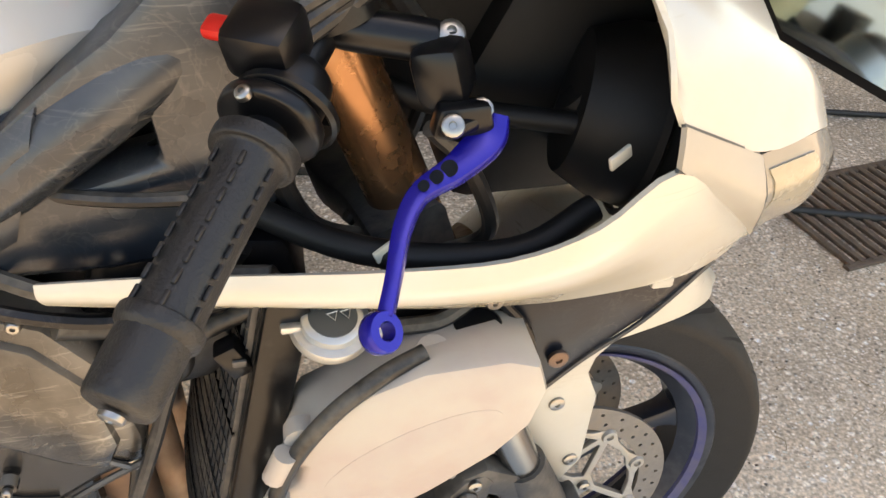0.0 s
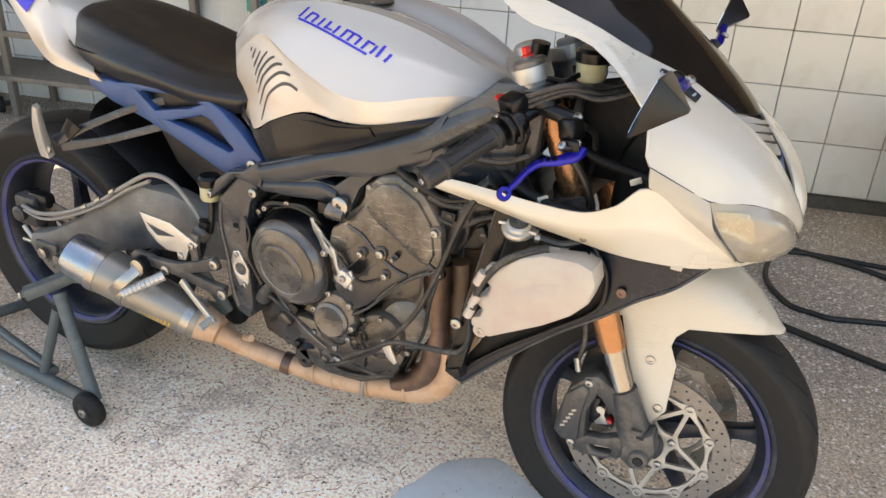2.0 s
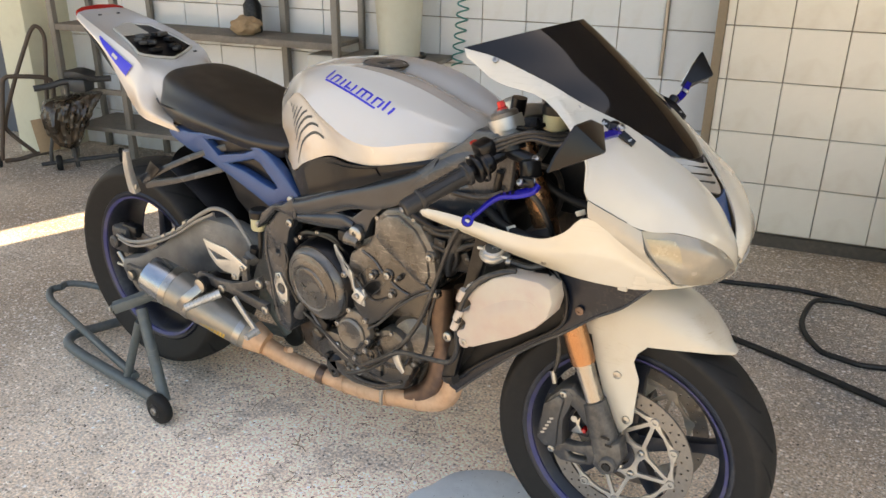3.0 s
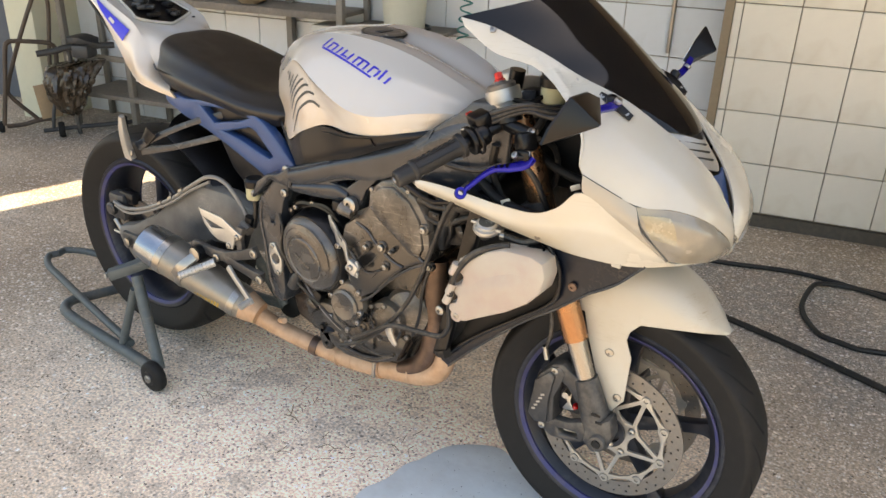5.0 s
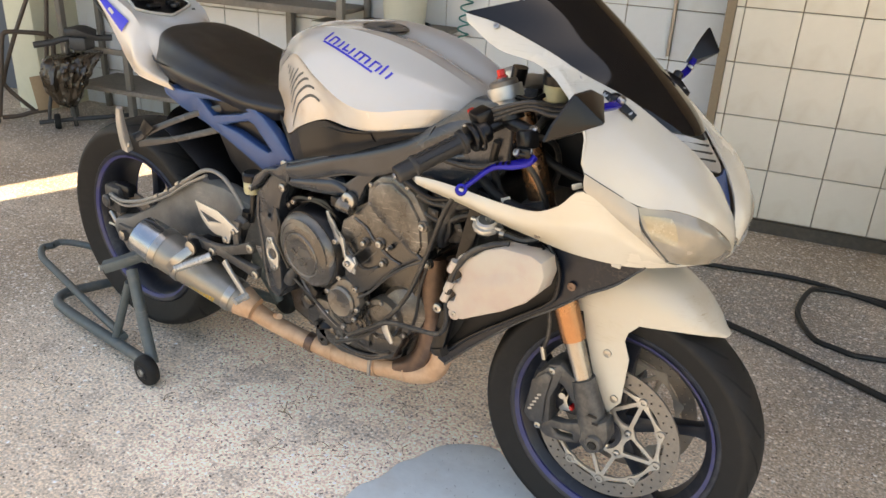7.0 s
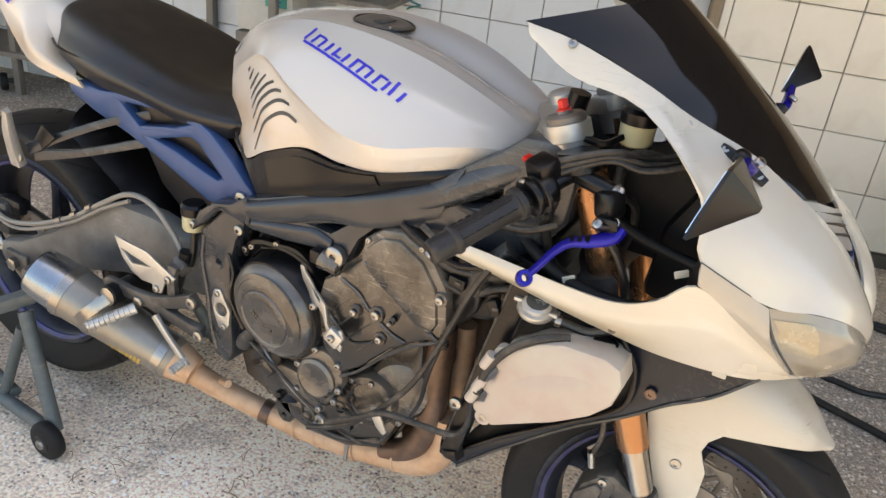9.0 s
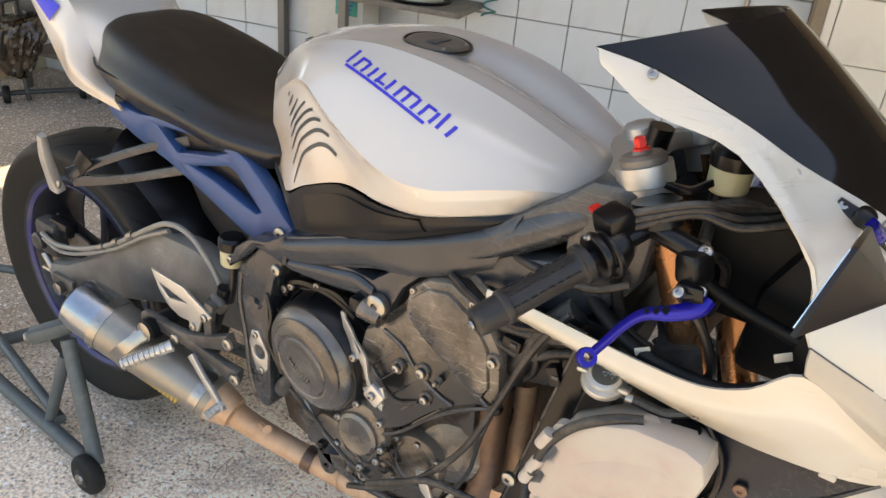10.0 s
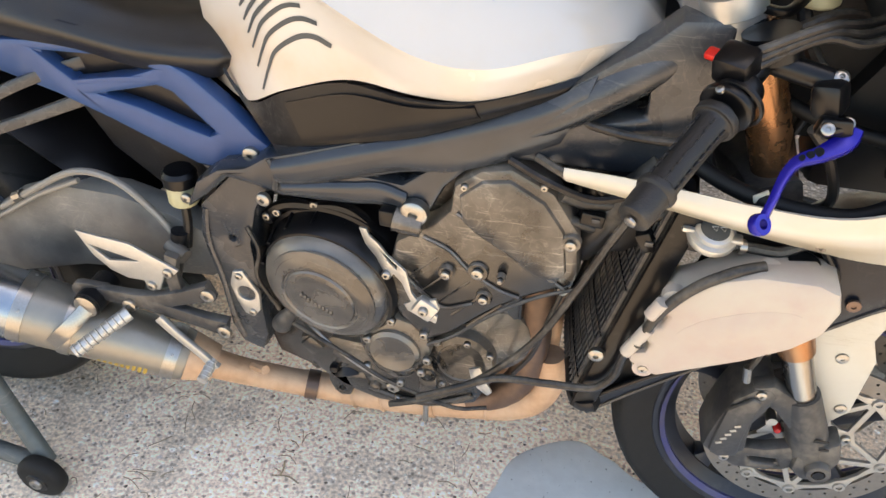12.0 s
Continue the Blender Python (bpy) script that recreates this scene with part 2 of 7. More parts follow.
# ---- mesh helpers ----
def finish(bm, mat, name, angle=38):
    bmesh.ops.recalc_face_normals(bm, faces=bm.faces)
    for f in bm.faces:
        f.smooth = True
    lim = radians(angle)
    for e in bm.edges:
        if len(e.link_faces) == 2 and e.calc_face_angle(0.0) > lim:
            e.smooth = False
    me = bpy.data.meshes.new(name)
    bm.to_mesh(me)
    bm.free()
    for m in (mat if isinstance(mat, (list, tuple)) else [mat]):
        me.materials.append(m)
    return me


def thing(name, base, label, category, group="", kind=""):
    e = new(name)
    e.location = base
    tagged(e, label, category, group, kind)
    return e


def part(name, bm, mat, parent, label="", angle=38):
    if parent.parent and parent.parent.parent:      # a piece of a sub-part hangs on the part itself
        parent = parent.parent
    ob = new(name, finish(bm, mat, name, angle))
    ob.parent = parent
    if parent.type == "EMPTY":
        ob.matrix_parent_inverse = Matrix.Translation(-parent.location)
    if label:
        ob["label"] = label
    return ob


def solo(name, bm, mat, label, category, group="", kind="", angle=38):
    return tagged(new(name, finish(bm, mat, name, angle)), label, category, group, kind)


def catmull(pts, n):
    """n points along a smooth curve through pts, evenly spread over its spans."""
    pts = [Vector(p) for p in pts]
    if len(pts) == 1:
        return [pts[0].copy() for _ in range(n)]
    out = []
    for k in range(n):
        u = k / (n - 1) * (len(pts) - 1)
        i = min(int(u), len(pts) - 2)
        f = u - i
        p1, p2 = pts[i], pts[i + 1]
        p0 = pts[i - 1] if i > 0 else p1 * 2 - p2
        p3 = pts[i + 2] if i + 2 < len(pts) else p2 * 2 - p1
        out.append(0.5 * (2 * p1 + (p2 - p0) * f + (2 * p0 - 5 * p1 + 4 * p2 - p3) * f * f + (3 * p1 - p0 - 3 * p2 + p3) * f ** 3))
    return out


def spread(pts, n, breaks=()):
    """n points or so along pts, smooth but for a sharp corner at each index of breaks."""
    if not breaks:
        return catmull(pts, n)
    ends = [0, *breaks, len(pts) - 1]
    out = []
    for a, b in zip(ends, ends[1:]):
        run = catmull(pts[a:b + 1], max(3, round(n * (b - a) / (len(pts) - 1)) + 1))
        out += run[1:] if out else run
    return out


def grid_of(ctrl, nu, nv, breaks=()):
    """A dense smooth grid through control rows of equal length."""
    rows = [spread(r, nv, breaks) for r in ctrl]
    nv = len(rows[0])
    cols = [catmull([r[j] for r in rows], nu) for j in range(nv)]
    return [[cols[j][i] for j in range(nv)] for i in range(nu)]


def sheet(ctrl, nu, nv, thick, bm=None, dense=True, breaks=()):
    """A curved panel of real thickness through the control rows; the back lies to the side away from the normal."""
    bm = bm or bmesh.new()
    g = grid_of(ctrl, nu, nv, breaks) if dense else [[Vector(p) for p in r] for r in ctrl]
    nu, nv = len(g), len(g[0])
    front = [[bm.verts.new(p) for p in r] for r in g]
    back = []
    for i in range(nu):
        r = []
        for j in range(nv):
            du = g[min(i + 1, nu - 1)][j] - g[max(i - 1, 0)][j]
            dv = g[i][min(j + 1, nv - 1)] - g[i][max(j - 1, 0)]
            nn = du.cross(dv)
            if nn.length < 1e-10:
                nn = Vector((0, 1, 0))
            r.append(bm.verts.new(g[i][j] - nn.normalized() * thick))
        back.append(r)
    for i in range(nu - 1):
        for j in range(nv - 1):
            bm.faces.new((front[i][j], front[i][j + 1], front[i + 1][j + 1], front[i + 1][j]))
            bm.faces.new((back[i][j], back[i + 1][j], back[i + 1][j + 1], back[i][j + 1]))
    for j in range(nv - 1):
        bm.faces.new((front[0][j], back[0][j], back[0][j + 1], front[0][j + 1]))
        bm.faces.new((front[-1][j], front[-1][j + 1], back[-1][j + 1], back[-1][j]))
    for i in range(nu - 1):
        bm.faces.new((front[i][0], front[i + 1][0], back[i + 1][0], back[i][0]))
        bm.faces.new((front[i][-1], back[i][-1], back[i + 1][-1], front[i + 1][-1]))
    return bm


def spot(ctrl, u, v):
    """A place on the smooth sheet through the control rows, u and v from 0 to 1."""
    col = [catmull(r, 101)[round(v * 100)] for r in ctrl]
    return catmull(col, 101)[round(u * 100)]


def fair(ctrl, nu, nv, du, dv):
    """A fair grid: the control rows smoothed by one polynomial of degrees du and dv."""
    q = np.array([[tuple(p) for p in r] for r in ctrl])
    m, n = q.shape[:2]
    def basis(u, v):
        return np.stack([u ** i * v ** j for i in range(du + 1) for j in range(dv + 1)], -1)
    uu, vv = np.meshgrid(np.linspace(0, 1, m), np.linspace(-1, 1, n), indexing="ij")
    c = np.linalg.lstsq(basis(uu.ravel(), vv.ravel()), q.reshape(-1, 3), rcond=None)[0]
    uu, vv = np.meshgrid(np.linspace(0, 1, nu), np.linspace(-1, 1, nv), indexing="ij")
    return [[Vector(p) for p in r] for r in basis(uu, vv) @ c]


def loft(rings, bm=None, cap=True):
    """Skins closed rings of equal length."""
    bm = bm or bmesh.new()
    vs = [[bm.verts.new(p) for p in r] for r in rings]
    n = len(vs[0])
    for a, b in zip(vs, vs[1:]):
        for j in range(n):
            bm.faces.new((a[j], a[(j + 1) % n], b[(j + 1) % n], b[j]))
    if cap:
        bm.faces.new(vs[0][::-1])
        bm.faces.new(vs[-1])
    return bm


def tube(pts, r, bm=None, segs=10, n=None, cap=True):
    """A round tube on a smooth line; r is one radius or one for each control point."""
    rs = r if isinstance(r, (list, tuple)) else [r] * len(pts)
    if n is None:
        n = 2 if len(pts) == 2 else 6 * (len(pts) - 1) + 1
    line = catmull(pts, n)
    rad = [v[0] for v in catmull([(q, 0, 0) for q in rs], n)]
    t = (line[1] - line[0]).normalized()
    a = t.orthogonal().normalized()
    rings = []
    for k in range(n):
        t = (line[min(k + 1, n - 1)] - line[max(k - 1, 0)]).normalized()
        a = (a - t * a.dot(t)).normalized()
        b = t.cross(a)
        rings.append([line[k] + (a * math.cos(2 * math.pi * j / segs) + b * math.sin(2 * math.pi * j / segs)) * rad[k] for j in range(segs)])
    return loft(rings, bm, cap)


def beam(pts, sizes, bm=None, n=None, side=(0, 1, 0), round_=0.3):
    """A bar of rounded rectangular section on a smooth line; sizes: (width along side, height) for each point."""
    n = n or 6 * (len(pts) - 1) + 1
    line = catmull(pts, n)
    ss = catmull([(*q, 0) for q in sizes], n)
    rings = []
    for k in range(n):
        t = (line[min(k + 1, n - 1)] - line[max(k - 1, 0)]).normalized()
        s = Vector(side)
        s = (s - t * s.dot(t)).normalized()
        u = t.cross(s)
        w, h = ss[k][0] / 2, ss[k][1] / 2
        c = min(w, h) * round_
        pr = [(w - c, h), (w - c * 0.3, h - c * 0.3), (w, h - c), (w, -h + c), (w - c * 0.3, -h + c * 0.3), (w - c, -h),
              (-w + c, -h), (-w + c * 0.3, -h + c * 0.3), (-w, -h + c), (-w, h - c), (-w + c * 0.3, h - c * 0.3), (-w + c, h)]
        rings.append([line[k] + s * p + u * q for p, q in pr])
    return loft(rings, bm)


def lathe(profile, at, axis, bm=None, segs=32, closed=False):
    """Turns (radius, height) pairs round the axis."""
    bm = bm or bmesh.new()
    ax = Vector(axis).normalized()
    a = ax.orthogonal().normalized()
    b = ax.cross(a)
    at = Vector(at)
    rings = []
    for r, h in profile:
        if r < 1e-6:
            rings.append([bm.verts.new(at + ax * h)])
        else:
            rings.append([bm.verts.new(at + ax * h + (a * math.cos(2 * math.pi * j / segs) + b * math.sin(2 * math.pi * j / segs)) * r) for j in range(segs)])
    pairs = list(zip(rings, rings[1:])) + ([(rings[-1], rings[0])] if closed else [])
    for p, q in pairs:
        for j in range(segs):
            k = (j + 1) % segs
            f = [p[j % len(p)], p[k % len(p)], q[k % len(q)], q[j % len(q)]]
            f = list(dict.fromkeys(f))
            if len(f) > 2:
                bm.faces.new(f)
    if not closed:
        for r in (rings[0], rings[-1]):
            if len(r) > 1:
                bm.faces.new(r)
    return bm


def plate(outline, y0, y1, holes=(), bm=None, bevel=0.002, warp=None):
    """A flat part cut in the x-z plane between y0 and y1, with holes; warp(x, z) shifts it in y."""
    b = bmesh.new()
    edges = []
    for loop in (outline, *holes):
        vs = [b.verts.new((x, 0, z)) for x, z in loop]
        edges += [b.edges.new((vs[i], vs[(i + 1) % len(vs)])) for i in range(len(vs))]
    bmesh.ops.triangle_fill(b, use_beauty=True, use_dissolve=False, edges=edges)
    if warp:
        bmesh.ops.subdivide_edges(b, edges=[e for e in b.edges if e.calc_length() > 0.06], cuts=1)
        bmesh.ops.triangulate(b, faces=b.faces)
    ex = bmesh.ops.extrude_face_region(b, geom=list(b.faces))
    top = {v for v in ex["geom"] if isinstance(v, bmesh.types.BMVert)}
    for v in b.verts:
        v.co.y = y1 if v in top else y0
    bmesh.ops.recalc_face_normals(b, faces=b.faces)
    if bevel:
        rim = [e for e in b.edges if len(e.link_faces) == 2 and e.calc_face_angle(0.0) > radians(60)]
        bmesh.ops.bevel(b, geom=rim, offset=bevel, segments=2, affect="EDGES", profile=0.5, clamp_overlap=True)
    if warp:
        for v in b.verts:
            v.co.y += warp(v.co.x, v.co.z)
    return merge(bm, b)


def merge(bm, b):
    if bm is None:
        return b
    me = bpy.data.meshes.new("tmp")
    b.to_mesh(me)
    b.free()
    bm.from_mesh(me)
    bpy.data.meshes.remove(me)
    return bm


def block(center, size, bm=None, bevel=0.003, rot=None, segs=2):
    b = bmesh.new()
    bmesh.ops.create_cube(b, size=1.0)
    for v in b.verts:
        v.co = Vector((v.co.x * size[0], v.co.y * size[1], v.co.z * size[2]))
    if bevel:
        bmesh.ops.bevel(b, geom=list(b.edges), offset=bevel, segments=segs, affect="EDGES", profile=0.5, clamp_overlap=True)
    m = Matrix.Translation(center) @ (rot if rot is not None else Matrix.Identity(4))
    b.transform(m)
    return merge(bm, b)


def bolt(at, axis, r=0.007, h=0.006, bm=None, segs=12):
    return lathe([(0, h * 0.6), (r * 0.28, h * 0.6), (r * 0.34, h * 1.02), (r * 0.72, h), (r * 0.94, h * 0.8), (r, h * 0.45), (r, 0)], at, axis, bm, segs)


RIGHT = (0, -1, 0)


def bolts(name, places, parent, r=0.007, h=0.007, mat=None, axis=RIGHT):
    for at in places:
        part(name, bolt(at, axis, r, h), mat or STEEL, parent)


def circle(cx, cz, r, n=16, a0=0.0):
    return [(cx + r * math.cos(a0 + 2 * math.pi * k / n), cz + r * math.sin(a0 + 2 * math.pi * k / n)) for k in range(n)]


def mirrored(rows):
    """Rows of right-hand points from the middle outwards, made whole across the middle plane."""
    out = []
    for r in rows:
        r = [Vector(p) for p in r]
        out.append([Vector((p.x, -p.y, p.z)) for p in r[:0:-1]] + r)
    return out


# ---- setting ----
def ground_material():
    """Worn concrete with exposed brown, grey and white aggregate."""
    m = bpy.data.materials.new("exposed_aggregate_concrete")
    m.use_nodes = True
    n, k = m.node_tree.nodes, m.node_tree.links
    p = n["Principled BSDF"]
    tc = n.new("ShaderNodeTexCoord")
    broad, v1, v2, dirt = n.new("ShaderNodeTexNoise"), n.new("ShaderNodeTexVoronoi"), n.new("ShaderNodeTexVoronoi"), n.new("ShaderNodeTexNoise")
    broad.inputs["Scale"].default_value, broad.inputs["Detail"].default_value = 1.6, 6
    dirt.inputs["Scale"].default_value, dirt.inputs["Detail"].default_value = 130, 10
    v1.inputs["Scale"].default_value, v2.inputs["Scale"].default_value = 150, 62
    for q in (broad, v1, v2, dirt):
        k.new(tc.outputs["Object"], q.inputs["Vector"])
    base = n.new("ShaderNodeValToRGB")
    for pos, col in ((0.30, (0.30, 0.22, 0.15, 1)), (0.5, (0.44, 0.345, 0.25, 1)), (0.72, (0.58, 0.475, 0.365, 1))):
        e = base.color_ramp.elements.new(pos)
        e.color = col
    base.color_ramp.elements.remove(base.color_ramp.elements[0])
    base.color_ramp.elements.remove(base.color_ramp.elements[-1])
    k.new(broad.outputs["Fac"], base.inputs["Fac"])
    # pale sand on the worn bay middle, ragged outline; paleness also paints stronger light
    place, dist, edge, lit_sand, rag = n.new("ShaderNodeMapping"), n.new("ShaderNodeVectorMath"), n.new("ShaderNodeMapRange"), n.new("ShaderNodeMix"), n.new("ShaderNodeMath")
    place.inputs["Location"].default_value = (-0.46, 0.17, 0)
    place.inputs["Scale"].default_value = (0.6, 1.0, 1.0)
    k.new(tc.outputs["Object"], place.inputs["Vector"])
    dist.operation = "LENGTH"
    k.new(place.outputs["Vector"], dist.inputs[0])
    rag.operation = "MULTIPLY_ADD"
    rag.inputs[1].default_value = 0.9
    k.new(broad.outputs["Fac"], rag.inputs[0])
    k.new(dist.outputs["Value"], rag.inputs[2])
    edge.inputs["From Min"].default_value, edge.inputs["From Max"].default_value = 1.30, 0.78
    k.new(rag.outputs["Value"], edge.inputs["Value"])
    lit_sand.data_type = "RGBA"
    k.new(edge.outputs["Result"], lit_sand.inputs["Factor"])
    k.new(base.outputs["Color"], lit_sand.inputs["A"])
    lit_sand.inputs["B"].default_value = (1.0, 0.825, 0.64, 1)
    # grey tone over the bay's back, painting its dimmer, cooler light into the concrete
    place2, dist2, edge2, back_shade, rag2 = n.new("ShaderNodeMapping"), n.new("ShaderNodeVectorMath"), n.new("ShaderNodeMapRange"), n.new("ShaderNodeMix"), n.new("ShaderNodeMath")
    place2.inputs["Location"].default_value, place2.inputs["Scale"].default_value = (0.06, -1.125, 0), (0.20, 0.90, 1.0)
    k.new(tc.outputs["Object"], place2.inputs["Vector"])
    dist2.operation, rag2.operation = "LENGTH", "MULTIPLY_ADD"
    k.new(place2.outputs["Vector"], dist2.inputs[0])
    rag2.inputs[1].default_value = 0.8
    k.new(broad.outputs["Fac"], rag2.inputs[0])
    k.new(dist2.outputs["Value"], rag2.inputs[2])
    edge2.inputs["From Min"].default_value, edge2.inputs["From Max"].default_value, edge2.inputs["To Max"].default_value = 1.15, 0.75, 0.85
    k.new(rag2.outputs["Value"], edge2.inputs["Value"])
    back_shade.data_type = "RGBA"
    k.new(edge2.outputs["Result"], back_shade.inputs["Factor"])
    k.new(lit_sand.outputs["Result"], back_shade.inputs["A"])
    back_shade.inputs["B"].default_value = (0.25, 0.232, 0.208, 1)
    lit_sand = back_shade
    # pebbles: each cell a tone of its own
    def pebble(vor, lo, hi, under, amount):
        cells = n.new("ShaderNodeSeparateColor")
        k.new(vor.outputs["Color"], cells.inputs["Color"])
        tone = n.new("ShaderNodeValToRGB")
        stops = ((0.0, (0.33, 0.26, 0.20, 1)), (0.20, (0.53, 0.44, 0.35, 1)), (0.50, (0.77, 0.66, 0.54, 1)), (0.90, (0.91, 0.82, 0.71, 1)))
        for pos, col in stops:
            e = tone.color_ramp.elements.new(pos)
            e.color = col
        tone.color_ramp.elements.remove(tone.color_ramp.elements[0])
        k.new(cells.outputs["Red"], tone.inputs["Fac"])
        mask = n.new("ShaderNodeMapRange")
        mask.inputs["From Min"].default_value, mask.inputs["From Max"].default_value = hi, lo
        mask.inputs["To Max"].default_value = amount
        k.new(vor.outputs["Distance"], mask.inputs["Value"])
        pick = n.new("ShaderNodeMath")
        pick.operation = "GREATER_THAN"
        pick.inputs[1].default_value = 0.35
        k.new(cells.outputs["Green"], pick.inputs[0])
        both = n.new("ShaderNodeMath")
        both.operation = "MULTIPLY"
        k.new(mask.outputs["Result"], both.inputs[0])
        k.new(pick.outputs["Value"], both.inputs[1])
        mx = n.new("ShaderNodeMix")
        mx.data_type = "RGBA"
        k.new(both.outputs["Value"], mx.inputs["Factor"])
        k.new(under, mx.inputs["A"])
        k.new(tone.outputs["Color"], mx.inputs["B"])
        return mx.outputs["Result"], both.outputs["Value"]
    mott, mr_, tan = n.new("ShaderNodeTexNoise"), n.new("ShaderNodeMapRange"), n.new("ShaderNodeMix")
    mott.inputs["Scale"].default_value, mott.inputs["Detail"].default_value, mott.inputs["Roughness"].default_value = 26.0, 10.0, 0.75
    k.new(tc.outputs["Object"], mott.inputs["Vector"])
    mr_.inputs["From Min"].default_value, mr_.inputs["From Max"].default_value = 0.54, 0.38
    mr_.inputs["To Max"].default_value = 0.32
    k.new(mott.outputs["Fac"], mr_.inputs["Value"])
    tan.data_type = "RGBA"
    k.new(mr_.outputs["Result"], tan.inputs["Factor"])
    k.new(lit_sand.outputs["Result"], tan.inputs["A"])
    tan.inputs["B"].default_value = (0.54, 0.40, 0.285, 1)
    # worn blotches where the cement skin is gone and the dark stones show
    blot, br_, worn_ = n.new("ShaderNodeTexNoise"), n.new("ShaderNodeMapRange"), n.new("ShaderNodeMix")
    blot.inputs["Scale"].default_value, blot.inputs["Detail"].default_value, blot.inputs["Roughness"].default_value = 4.5, 12.0, 0.72
    k.new(tc.outputs["Object"], blot.inputs["Vector"])
    br_.inputs["From Min"].default_value, br_.inputs["From Max"].default_value, br_.inputs["To Max"].default_value = 0.50, 0.60, 0.48
    k.new(blot.outputs["Fac"], br_.inputs["Value"])
    worn_.data_type = "RGBA"
    k.new(br_.outputs["Result"], worn_.inputs["Factor"])
    k.new(tan.outputs["Result"], worn_.inputs["A"])
    worn_.inputs["B"].default_value = (0.30, 0.23, 0.17, 1)
    c1, h1 = pebble(v2, 0.28, 0.5, worn_.outputs["Result"], 0.58)
    c2, h2 = pebble(v1, 0.28, 0.5, c1, 0.50)
    v3, far, few, some, spk = n.new("ShaderNodeTexVoronoi"), n.new("ShaderNodeMapRange"), n.new("ShaderNodeMapRange"), n.new("ShaderNodeMath"), n.new("ShaderNodeMix")
    v3.inputs["Scale"].default_value = 85
    k.new(tc.outputs["Object"], v3.inputs["Vector"])
    far.inputs["From Min"].default_value, far.inputs["From Max"].default_value, far.inputs["To Max"].default_value = 0.44, 0.20, 0.70
    k.new(v3.outputs["Distance"], far.inputs["Value"])
    one = n.new("ShaderNodeSeparateColor")
    k.new(v3.outputs["Color"], one.inputs["Color"])
    few.inputs["From Min"].default_value, few.inputs["From Max"].default_value = 0.76, 0.92
    k.new(one.outputs["Blue"], few.inputs["Value"])
    some.operation = "MULTIPLY"
    k.new(far.outputs["Result"], some.inputs[0])
    k.new(few.outputs["Result"], some.inputs[1])
    spk.data_type = "RGBA"
    k.new(some.outputs["Value"], spk.inputs["Factor"])
    k.new(c2, spk.inputs["A"])
    spk.inputs["B"].default_value = (0.16, 0.125, 0.096, 1)
    c2 = spk.outputs["Result"]
    grime = n.new("ShaderNodeMix")
    grime.data_type, grime.blend_type = "RGBA", "MULTIPLY"
    gr = n.new("ShaderNodeMapRange")
    gr.inputs["From Min"].default_value, gr.inputs["From Max"].default_value = 0.36, 0.64
    gr.inputs["To Min"].default_value, gr.inputs["To Max"].default_value = 0.82, 1.56
    k.new(dirt.outputs["Fac"], gr.inputs["Value"])
    grime.inputs["Factor"].default_value = 1.0
    k.new(c2, grime.inputs["A"])
    k.new(gr.outputs["Result"], grime.inputs["B"])
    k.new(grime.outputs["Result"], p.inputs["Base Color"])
    p.inputs["Roughness"].default_value = 0.85
    add = n.new("ShaderNodeMath")
    add.operation = "ADD"
    k.new(h1, add.inputs[0])
    k.new(dirt.outputs["Fac"], add.inputs[1])
    b = n.new("ShaderNodeBump")
    b.inputs["Strength"].default_value, b.inputs["Distance"].default_value = 0.5, 0.004
    k.new(add.outputs["Value"], b.inputs["Height"])
    k.new(b.outputs["Normal"], p.inputs["Normal"])
    return m


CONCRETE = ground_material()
TILE = material("glazed_cream_tile", (0.78, 0.72, 0.615), 0.3, 0, 0.22, (0.50, 0.40, 0.28), 0.05, 3.0, 0.05, 60, coat=0.2)
TILEWHITE = material("glazed_white_tile", (0.70, 0.725, 0.74), 0.28, 0, 0.14, (0.46, 0.42, 0.35), 0.04, 3.0, 0.05, 60, coat=0.2)
GROUT = material("dark_grout", (0.27, 0.22, 0.165), 0.9, 0, 0, vary=0.3)
PLINTH = material("grimy_plinth", (0.085, 0.07, 0.055), 0.8, 0, 0.2, (0.16, 0.13, 0.10), 0.3, 8.0, 0.3)
PLASTER = material("cream_plaster", (0.66, 0.645, 0.50), 0.8, 0, 0.1, (0.45, 0.42, 0.32), 0.05, 5.0, 0.2)
ROOFING = material("grey_roof_sheet", (0.24, 0.23, 0.215), 0.7, 0, 0, vary=0.1)
PATCH = material("blue_grey_cement", (0.64, 0.68, 0.68), 0.8, 0, 0.16, (0.38, 0.34, 0.28), 0.12, 6.0, 0.4, 60)
TRIM = material("brown_corner_trim", (0.27, 0.20, 0.13), 0.6, 0, 0.1, vary=0.15)

bm = bmesh.new()
bmesh.ops.create_grid(bm, x_segments=2, y_segments=2, size=400.0)
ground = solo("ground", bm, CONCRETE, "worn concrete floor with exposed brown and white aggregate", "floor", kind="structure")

WALL_O, WALL_A = Vector((1.142, 2.117, 0)), math.atan2(0.227, 0.974)
WALL = Matrix.Translation(WALL_O) @ Matrix.Rotation(WALL_A, 4, "Z")   # x along the wall, y into it


def wall_box(name, s0, s1, y0, y1, z0, z1, mat, label, category="wall"):
    b = block(((s0 + s1) / 2, (y0 + y1) / 2, (z0 + z1) / 2), (s1 - s0, y1 - y0, z1 - z0), bevel=0)
    b.transform(WALL)
    return solo(name, b, mat, label, category, kind="structure")


